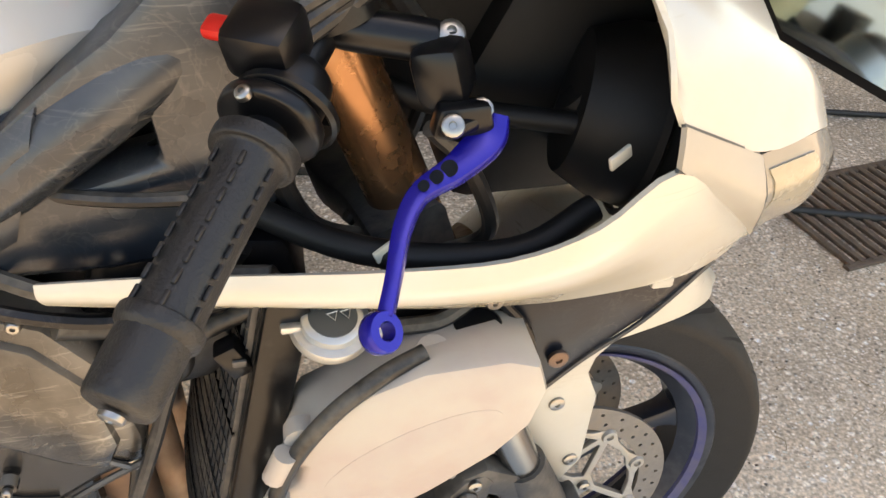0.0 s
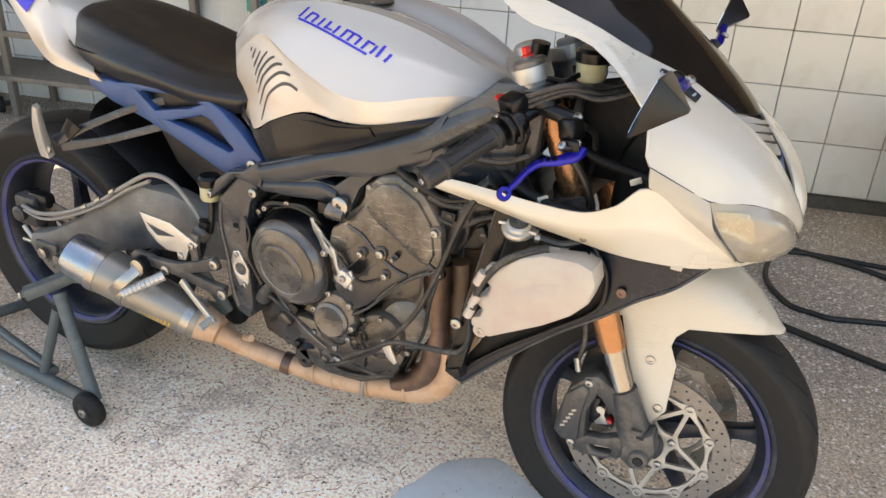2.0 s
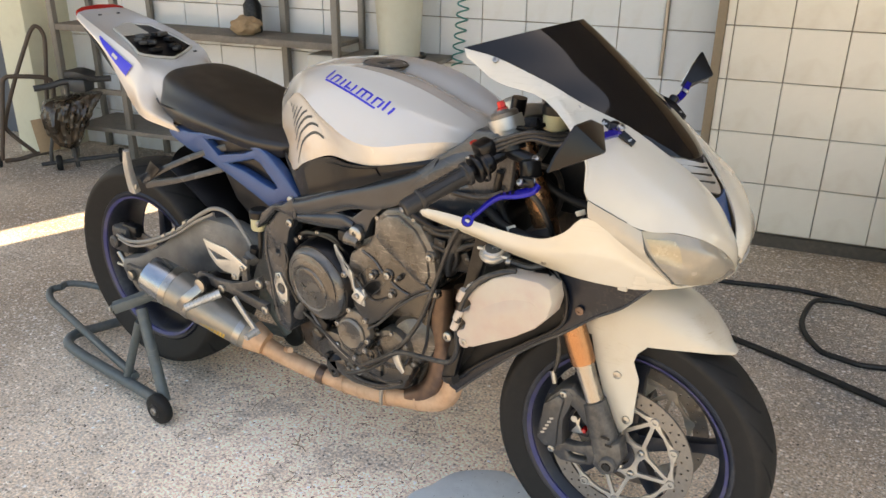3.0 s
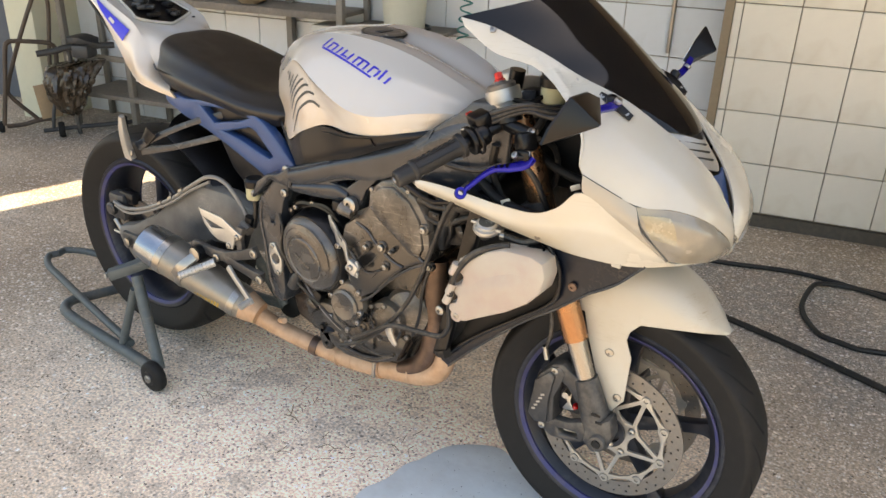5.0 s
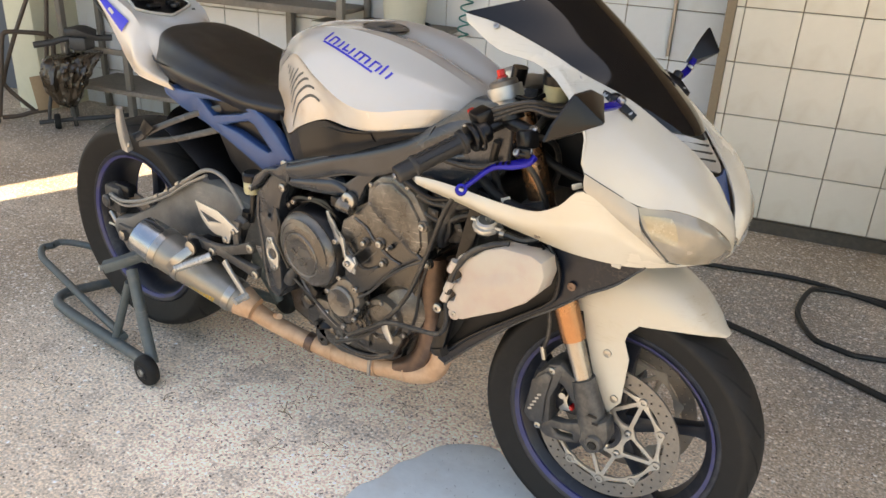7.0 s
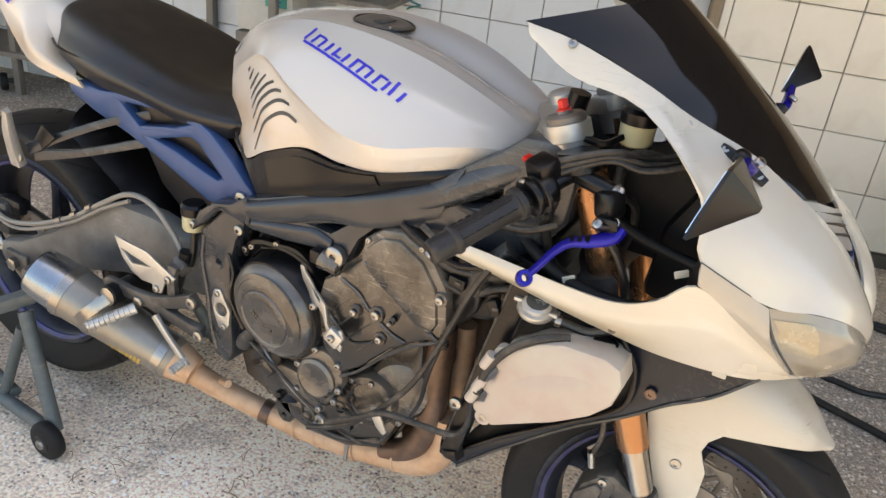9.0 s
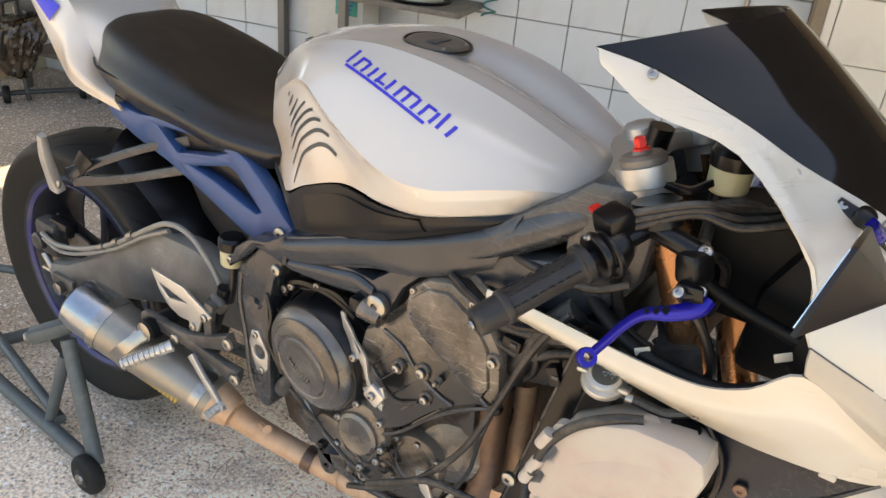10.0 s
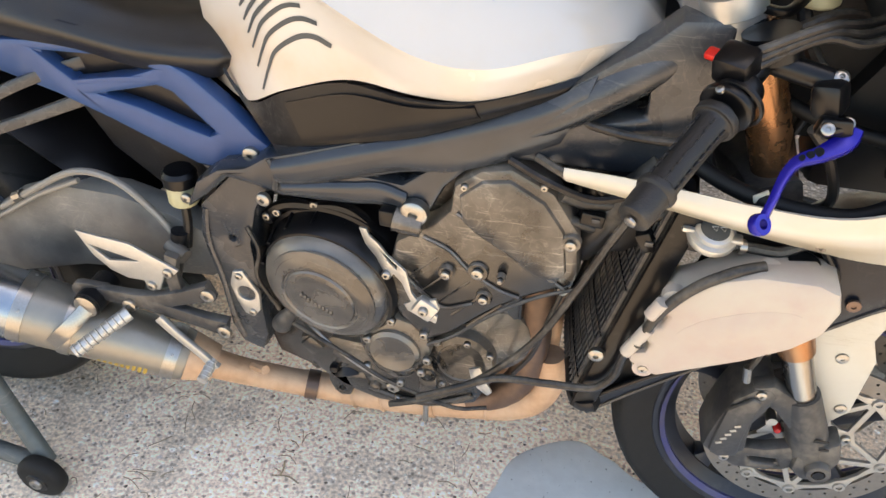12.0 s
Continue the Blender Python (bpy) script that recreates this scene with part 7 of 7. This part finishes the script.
# ---- paddock stand ----
stand = thing("paddock_stand", (-.15, -.02, 0), "grey-green tubular rear paddock stand on small wheels", "stand")
for sgn in (-1, 1):
    mx = lambda p: Vector((p[0], -.02 + (p[1] + .02) * (1 if sgn < 0 else -1), p[2]))
    part("base_tube", tube([mx(p) for p in ((.10, -.272, .050), (-.10, -.256, .046), (-.36, -.236, .042), (-.45, -.215, .040), (-.485, -.165, .038), (-.470, -.10, .036), (-.445, -.02, .036))], .0165, segs=12), STAND, stand)
    part("upright", tube([mx(p) for p in ((.115, -.268, .055), (.055, -.245, .17), (-.005, -.222, .300))], .0165, segs=12), STAND, stand)
    part("brace", tube([mx(p) for p in ((-.085, -.250, .055), (-.055, -.238, .15), (-.018, -.226, .255))], .0125, segs=10), STAND, stand)
    part("handle_tube", tube([mx(p) for p in ((-.06, -.238, .062), (-.30, -.190, .062), (-.62, -.122, .064), (-.74, -.095, .066), (-.805, -.055, .068), (-.80, -.02, .068))], .0125, segs=10), STAND, stand)
    part("hook_arm", beam([mx(p) for p in ((-.075, -.262, .298), (-.03, -.215, .318), (.0, -.165, .335))], [(.03, .034), (.03, .034), (.03, .034)], side=(0, 0, 1)), STAND, stand)
    part("hook_socket", block(mx((-.082, -.269, .296)), (.008, .012, .016), bevel=.002), ALU, stand)
    wl = part("wheel", lathe([(.010, -.017), (.034, -.017), (.043, -.012), (.046, -.005), (.046, .005), (.043, .012), (.034, .017), (.010, .017)], mx((.118, -.292, .046)), (0, 1, 0), None, 28), RUBBER, stand, "small black stand wheel")
    part("hub_bolt", bolt(mx((.118, -.309, .046)), (0, -1 if sgn < 0 else 1, 0), .012, .008), STEEL, wl)
    part("hub_plate", lathe([(.022, 0), (.020, .003), (0, .003)], mx((.118, -.308, .046)), (0, -1 if sgn < 0 else 1, 0), None, 20), BLACK, wl)

# ---- cable on the floor ----
HOSE = material("black_hose_rubber", (0.011, 0.010, 0.0095), 0.5, 0, 0.12, (0.09, 0.075, 0.055), 0.2, 20)
solo("floor_hose", tube([(.80, 1.50, .012), (1.163, 1.606, .012), (1.464, 1.700, .012), (1.80, 1.665, .012), (2.05, 1.57, .012), (2.9, 1.30, .012), (4.0, 1.1, .012)], .0095, segs=10, n=60), HOSE, "black rubber hose lying across the concrete floor", "hose", "floor hoses")
solo("floor_hose", tube([(2.646, 1.762, 0.010), (2.076, 1.734, 0.010), (1.734, 1.706, 0.010), (1.620, 1.692, 0.010), (1.548, 1.649, 0.018), (1.513, 1.577, 0.030), (1.506, 1.455, 0.018), (1.522, 1.376, 0.010), (1.565, 1.293, 0.010), (1.613, 1.236, 0.010), (1.669, 1.225, 0.010), (1.730, 1.217, 0.010), (1.794, 1.239, 0.010), (1.986, 1.305, 0.010), (2.370, 1.415, 0.010)], .0095, segs=10, n=110), HOSE, "black rubber hose looped on the concrete floor", "hose", "floor hoses")
solo("floor_hose", tube([(.85, 1.26, .012), (1.323, 1.155, .012), (1.55, 1.098, .012), (1.85, 1.003, .012), (2.05, .944, .012), (2.8, .70, .012), (3.6, .3, .012)], .0110, segs=10, n=60), HOSE, "thick black hose running straight over the floor", "hose", "floor hoses")

# ---- floor details ----
b = bmesh.new()
pts_ = [(.86, -.32), (.88, -.20), (.905, -.08), (.935, .005), (.985, .055), (1.05, .085), (1.13, .06), (1.20, .02), (1.32, .0), (1.45, -.02), (1.60, -.06), (1.78, -.10), (1.95, -.35), (1.8, -.7), (1.3, -.85), (1.0, -.7)]
ring = catmull([(x, y, 0) for x, y in pts_ + pts_[:1]], 120)[:-1]
ring = [p + Vector((noise.noise(p * 14) * .018, noise.noise(p * 14 + Vector((7, 0, 0))) * .018, 0)) for p in ring]
mid = Vector((1.3, -.3, .005))
low, top_ = [b.verts.new((p.x, p.y, .0005)) for p in ring], [b.verts.new((mid.x + (p.x - mid.x) * .985, mid.y + (p.y - mid.y) * .985, .0045)) for p in ring]
rim_edges = [b.edges.new((top_[k], top_[(k + 1) % len(top_)])) for k in range(len(top_))]
bmesh.ops.triangle_fill(b, use_beauty=True, use_dissolve=False, edges=rim_edges)
for k in range(len(ring)):
    q = (k + 1) % len(ring)
    b.faces.new((low[k], low[q], top_[q], top_[k]))
solo("cement_patch", b, PATCH, "smooth blue-grey cement patch on the rough floor", "patch", kind="structure")


def scatter(name, n, boxes, lo, hi, mat, label, category, seed, flat=.5, keep=None):
    rnd = random.Random(seed)
    b_ = bmesh.new()
    vs, fs = [], []
    for k in range(n):
        x0, x1, y0, y1 = boxes[k % len(boxes)]
        x, y = rnd.uniform(x0, x1), rnd.uniform(y0, y1)
        r = rnd.uniform(lo, hi) * rnd.uniform(.6, 1)
        i = len(vs)
        a0 = rnd.uniform(0, 6.28)
        for q in range(5):
            a = a0 + q * 1.2566
            rr = r * rnd.uniform(.7, 1.15)
            vs.append((x + rr * math.cos(a), y + rr * math.sin(a) * rnd.uniform(.6, 1), .0005))
        vs.append((x, y, r * flat + .0015))
        for q in range(5):
            fs.append((i + q, i + (q + 1) % 5, i + 5))
    me = bpy.data.meshes.new(name)
    me.from_pydata(vs, [], fs)
    me.materials.append(mat)
    return tagged(new(name, me), label, category, kind="stuff")


PEBBLE = material("pale_pebble", (0.62, 0.56, 0.47), 0.8, 0, 0.2, (0.36, 0.28, 0.19), 0.35, 60)
DARKPEBBLE = material("brown_pebble", (0.12, 0.09, 0.066), 0.8, 0, 0.1, (0.18, 0.13, 0.09), 0.35, 60)
scatter("pale_gravel", 9000, [(-.9, 1.9, -.9, .6), (-.2, 1.4, -.8, .2), (1.2, 2.6, .1, 1.8)], .0015, .0050, PEBBLE, "pale loose grit scattered on the concrete floor", "gravel", 3)
scatter("brown_gravel", 2600, [(-.9, 1.9, -.9, .6), (-.2, 1.4, -.8, .2), (1.2, 2.6, .1, 1.8)], .0015, .0050, DARKPEBBLE, "brown loose grit scattered on the concrete floor", "gravel", 4)
scatter("dark_specks", 620, [(.93, 1.7, -.6, -.02), (.95, 1.3, -.4, .04)], .0014, .003, BLACKDUST, "dark specks of dirt on the cement patch", "gravel", 6, 2.4)
STRAW = material("dry_twig", (0.30, 0.22, 0.13), 0.8, 0, 0, vary=0.3)
rnd = random.Random(11)
b = bmesh.new()
for k in range(150):
    x, y = rnd.choice(((rnd.uniform(.2, .9), rnd.uniform(-.35, .2)), (rnd.uniform(1.4, 2.2), rnd.uniform(.1, 1.0)), (rnd.uniform(-.3, .3), rnd.uniform(-.6, 0))))
    a, l = rnd.uniform(0, 6.28), rnd.uniform(.012, .05)
    d = Vector((math.cos(a), math.sin(a), 0)) * l
    p = Vector((x, y, .003))
    tube([p, p + d * .5 + Vector((-d.y, d.x, 0)) * rnd.uniform(-.3, .3) + Vector((0, 0, .004)), p + d], .0009, bm=b, segs=4, n=5)
solo("dry_straw", b, STRAW, "dry straw and pine needles on the floor", "litter", kind="stuff")
tw = bmesh.new()
tube([(.514, -.150, .002), (.522, -.148, .02), (.526, -.146, .042)], .0018, bm=tw, segs=5)
tube([(.517, -.149, .012), (.505, -.150, .022)], .0012, bm=tw, segs=5)
tube([(.50, -.155, .003), (.53, -.15, .004), (.555, -.158, .003)], .0016, bm=tw, segs=5)
solo("twig", tw, STRAW, "small dry twig lying on the floor", "twig")

# drain channel with a slotted grate
GRATE = material("rusty_iron_grate", (0.14, 0.10, 0.075), 0.7, 0.4, 0.3, (0.28, 0.2, 0.14), 0.2, 30)
grate = thing("drain_grate", (2.75, .95, 0), "rusty slotted iron drain grate set in the floor", "grate")
gd = Vector((.93, .16, 0)).normalized()
gn = Vector((-gd.y, gd.x, 0))
for k in range(26):
    p = Vector((2.40, .62, .006)) + gd * 0 + gn * 0
    q = p + gd * (.035 * k)
    part("bar", beam([q, q + gn * .17, q + gn * .34], [(.016, .010)] * 3, side=(gd.x, gd.y, 0), n=3), GRATE, grate)
for off in (0, .34):
    part("edge_rail", beam([Vector((2.38, .615, .005)) + gn * off, Vector((2.80, .69, .005)) + gn * off, Vector((3.30, .775, .005)) + gn * off], [(.02, .009)] * 3, side=(gn.x, gn.y, 0)), GRATE, grate)

# ---- shelves along the set-back wall ----
WOOD = material("worn_grey_shelf_board", (0.19, 0.165, 0.14), 0.7, 0, 0.25, (0.30, 0.26, 0.21), 0.3, 8, 0.3, hair=0.2)
STEELGREY = material("grey_painted_angle_iron", (0.20, 0.185, 0.165), 0.5, 0.3, 0.2, (0.28, 0.22, 0.16), 0.15, 15)


def at_wall(s, y, z):
    return WALL @ Vector((s, y, z))


def wall_part(name, c, size, mat, parent, bevel=.003):
    b_ = block(c, size, bevel=bevel)
    b_.transform(WALL)
    return part(name, b_, mat, parent)


shelf = thing("shelf_rack", at_wall(-2.9, -.05, 0), "dusty grey angle-iron rack with worn wooden boards", "shelf")
for s in (-2.01, -2.46, -3.35, -3.79):
    wall_part("post", (s, -.115 if s != -2.46 else .15, .55), (.035, .035, 1.1), STEELGREY, shelf)
    wall_part("post", (s, .165, .55), (.03, .03, 1.1), STEELGREY, shelf)
wall_part("board", (-2.92, .03, .757), (1.80, .30, .022), WOOD, shelf)
wall_part("front_rail", (-2.92, -.122, .757), (1.80, .012, .035), WOOD, shelf)
wall_part("low_board", (-2.85, .02, .20), (1.75, .34, .025), WOOD, shelf)
wall_part("mid_rail", (-3.35, -.12, .415), (.9, .02, .03), WOOD, shelf)
wall_part("bench_board", (-1.76, .03, .700), (.50, .30, .022), WOOD, shelf)
PLASTIC_W = material("milky_white_plastic", (0.62, 0.62, 0.52), 0.45, 0, 0.15, (0.45, 0.40, 0.28), 0.05, 6)
bc = at_wall(-1.735, .02, .712)
bk = thing("plastic_bucket", bc, "milky white plastic bucket standing on the bench", "bucket")
part("bucket_body", lathe([(.0, 0), (.095, 0), (.100, .01), (.118, .30), (.122, .305), (.118, .30), (.112, .29), (.095, .012), (0, .012)], bc, (0, 0, 1), None, 32), PLASTIC_W, bk)
part("tray", lathe([(.13, .0), (.135, .012), (.128, .014), (.122, .002)], bc, (0, 0, 1), None, 32, closed=True), BLACK, bk)
b = bmesh.new()
coil = [at_wall(-1.415 + .028 * math.cos(a) - .0008 * a, .14 + .028 * math.sin(a), 1.30 - a * .0081) for a in np.arange(0, 79, .5)]
tube(coil, .0042, bm=b, segs=7, n=len(coil))
solo("coiled_air_hose", b, material("teal_air_hose", (0.02, 0.20, 0.19), 0.35, 0, 0, vary=0.1), "teal coiled air hose hanging on the wall", "hose")
CARD = material("white_printed_carton", (0.60, 0.58, 0.52), 0.6, 0, 0.15, (0.45, 0.38, 0.28), 0.08, 8)
GREENPRINT = material("green_print", (0.05, 0.33, 0.25), 0.6, 0, 0, vary=0.1)
cx = thing("carton", at_wall(-2.06, -.02, .45), "white carton with a green and blue print", "box")
wall_part("box_body", (-2.085, .03, .60), (.26, .16, .20), CARD, cx, .004)
wall_part("print_patch", (-2.03, -.0525, .645), (.10, .003, .06), GREENPRINT, cx, .0005)
for k in range(4):
    wall_part("print_bar", (-2.03, -.0530, .675 - .018 * k), (.07 - .01 * k, .004, .006), DECAL, cx, .0005)
wall_part("carton_base", (-2.085, .03, .35), (.27, .18, .28), WOOD, cx, .004)
pouch = bmesh.new()
bmesh.ops.create_icosphere(pouch, subdivisions=4, radius=1.0)
for v in pouch.verts:
    nn = noise.noise(v.co * 2.2) * .22 + noise.noise(v.co * 6) * .07
    v.co = Vector((v.co.x * .085, v.co.y * .07, v.co.z * .052)) * (1 + nn)
    v.co.z = max(v.co.z, -.042)
pouch.transform(Matrix.Translation(at_wall(-2.60, .0, .811)))
solo("cloth_bundle", pouch, material("brown_cloth", (0.36, 0.25, 0.15), 0.9, 0, 0.2, (0.25, 0.18, 0.12), 0.2, 12, 0.4), "crumpled tan cloth bundle lying on the shelf", "cloth")
# bottle shape stands in for a dark tuft behind the bundle
solo("tuft_stand_in", lathe([(0, 0), (.045, 0), (.048, .01), (.048, .14), (.03, .17), (.03, .20), (0, .20)], at_wall(-2.62, .10, .768), (0, 0, 1), None, 20), BLACKDUST, "dark bottle shape standing in for a dry tuft", "bottle")
solo("wall_conduit", tube([at_wall(-.495, RECESS - .012, .69), at_wall(-.495, RECESS - .012, 3.1)], .009, segs=10), STEEL, "thin metal conduit fixed to the tiled wall", "pipe")
bin_ = thing("black_bin", (2.08, 1.95, 0), "black plastic bin standing by the tiled wall", "bin")
part("bin_body", lathe([(0, 0), (.15, 0), (.155, .02), (.178, .50), (.168, .50), (.145, .02), (0, .02)], (2.08, 1.95, 0), (0, 0, 1), None, 32), BLACK, bin_)
part("bin_rim", lathe([(.176, .495), (.19, .505), (.19, .53), (.172, .53), (.166, .50)], (2.08, 1.95, 0), (0, 0, 1), None, 32, closed=True), BLACK, bin_)

# pillar at the left end of the bay
b = block((-2.845, 1.225, 1.197), (.21, .36, 2.394), bevel=.008, rot=Matrix.Rotation(WALL_A, 4, "Z"))
solo("pillar", b, PLASTER, "cream plastered pillar at the bay's end", "pillar", kind="structure")

# ---- trolley with a wrapped bundle, and a tube stand ----
DARKTUBE = material("dark_tube_paint", (0.05, 0.052, 0.055), 0.45, 0.2, 0.15, (0.16, 0.13, 0.10), 0.2, 15)
BAG = material("brown_black_plastic_bag", (0.040, 0.028, 0.018), 0.24, 0, 0.3, (0.13, 0.085, 0.05), 0.4, 9, 0.3, 40, spec=0.7)
tr = thing("trolley", (-2.33, 1.00, 0), "dark tubular trolley carrying a bag-wrapped machine", "trolley")
part("spine", tube([(-2.316, 1.024, .005), (-2.318, 1.022, .13), (-2.31, 1.03, .47)], .012, segs=10), GREYALU, tr)
part("cross_arm", tube([(-2.392, .890, .462), (-2.345, .972, .474), (-2.311, 1.033, .489), (-2.196, 1.234, .491)], .017, segs=12), DARKTUBE, tr)
part("clamp_head", beam([(-2.314, 1.030, .530), (-2.275, 1.095, .528), (-2.235, 1.165, .508)], [(.07, .030), (.09, .040), (.07, .026)]), DARKTUBE, tr)
part("engine_lump", block((-2.272, 1.098, .468), (.10, .11, .075), bevel=.018, rot=Matrix.Rotation(radians(28), 4, "Z")), DARKTUBE, tr)
part("shackle", tube([(-2.312, 1.028, .485), (-2.315, 1.020, .42), (-2.302, 1.045, .405), (-2.294, 1.062, .43)], .005, segs=8), STEEL, tr)
side_ = Vector((.496, .868, 0))
front_ = Vector((.868, -.496, 0))
rings = []
for z, lo_, hi_, deep in ((.118, -.015, .02, .03), (.14, -.055, .035, .055), (.19, -.085, .075, .075), (.25, -.118, .11, .085), (.31, -.125, .140, .088), (.36, -.112, .165, .080), (.395, -.085, .195, .062), (.418, .06, .20, .040)):
    ring_ = []
    for q in range(72):
        a = 2 * math.pi * q / 72
        mid_, half_ = (lo_ + hi_) / 2, (hi_ - lo_) / 2
        fold = noise.noise(Vector((math.cos(a) * 2.4, math.sin(a) * 2.4, z * 5))) * .022 + abs(noise.noise(Vector((math.cos(a) * 4, math.sin(a) * 4, z * 16)))) * .050 - .010
        ring_.append(Vector((-2.325, 1.010, z)) + side_ * (mid_ + (half_ + fold * .5) * math.cos(a)) + front_ * ((deep + fold) * math.sin(a)))
    rings.append(ring_)
rings = [[r_[q] for r_ in [catmull([g_[k] for g_ in rings], 29) for k in range(72)]] for q in range(29)]
for q, ring_ in enumerate(rings):
    for k, p in enumerate(ring_):
        ring_[k] = p + (p - sum(ring_, Vector()) / 72).normalized() * (abs(noise.noise(p * 26)) * .022 - .005)
part("bag", loft(rings), BAG, tr, "crumpled brown-black plastic bag", angle=24)
part("carton_flap", block((-2.455, .945, .185), (.012, .11, .19), bevel=.002, rot=Matrix.Rotation(radians(-28), 4, "Z") @ Matrix.Rotation(radians(6), 4, "X")), material("brown_cardboard", (.36, .25, .15), .85, 0, 0, vary=.15), tr)
part("base_bar", tube([(-2.405, .862, .040), (-2.36, .947, .042), (-2.318, 1.020, .045), (-2.16, 1.29, .05)], .012, segs=10), DARKTUBE, tr)
part("strut", tube([(-2.382, .909, .049), (-2.376, .92, .13), (-2.36, .945, .24)], .010, segs=8), DARKTUBE, tr)
for at in ((-2.345, .935, .044), (-2.20, 1.235, .044)):
    caster = part("caster", lathe([(.0, -.016), (.038, -.016), (.043, -.009), (.043, .009), (.038, .016), (0, .016)], at, (.5, .85, 0), None, 20), RUBBER, tr)
    part("caster_bolt", bolt(Vector(at) + Vector((-.007, -.012, 0)), (-.5, -.85, 0), .008, .005), STEEL, caster)
RUSTTUBE = material("rusty_brown_tube", (0.085, 0.062, 0.048), 0.55, 0.2, 0.25, (0.16, 0.10, 0.065), 0.3, 12)
ts = thing("tube_stand", (-2.60, .88, 0), "rusty dark bent-tube stand on the floor beside the trolley", "stand")
part("loop", tube([(-2.646, .772, .045), (-2.628, .806, .25), (-2.611, .838, .46), (-2.603, .854, .500), (-2.585, .890, .506), (-2.530, 1.00, .494), (-2.508, 1.045, .480), (-2.500, 1.062, .445), (-2.504, 1.054, .34)], .0125, segs=10), RUSTTUBE, ts)
part("upright_loop", tube([(-2.588, .944, .055), (-2.640, .842, .19), (-2.644, .834, .26), (-2.610, .902, .46), (-2.564, .99, .68), (-2.548, 1.02, .745), (-2.535, 1.045, .765), (-2.524, 1.068, .735), (-2.522, 1.072, .66), (-2.540, 1.036, .36), (-2.548, 1.022, .16)], .0115, segs=10), RUSTTUBE, ts)
part("foot", tube([(-2.655, .790, .034), (-2.625, .868, .034), (-2.585, .944, .052), (-2.548, 1.020, .056)], .0125, segs=10), RUSTTUBE, ts)
stand_wheel = part("caster", lathe([(.0, -.013), (.028, -.013), (.033, -.008), (.033, .008), (.028, .013), (0, .013)], (-2.665, .765, .034), (.5, .85, 0), None, 20), RUBBER, ts)
part("caster_bolt", bolt((-2.672, .753, .034), (-.5, -.85, 0), .007, .005), STEEL, stand_wheel)


# ---- tiles of the walls ----
tile_wall(wall_near, -0.4225, 9, 0.2225, 0.0, 0.06, 6, 0.2225, -0.236, 1.6)
tile_wall(wall_far, -4.008, 17, 0.22, RECESS, 0.0, 6, 0.223, -4.0, -0.272)
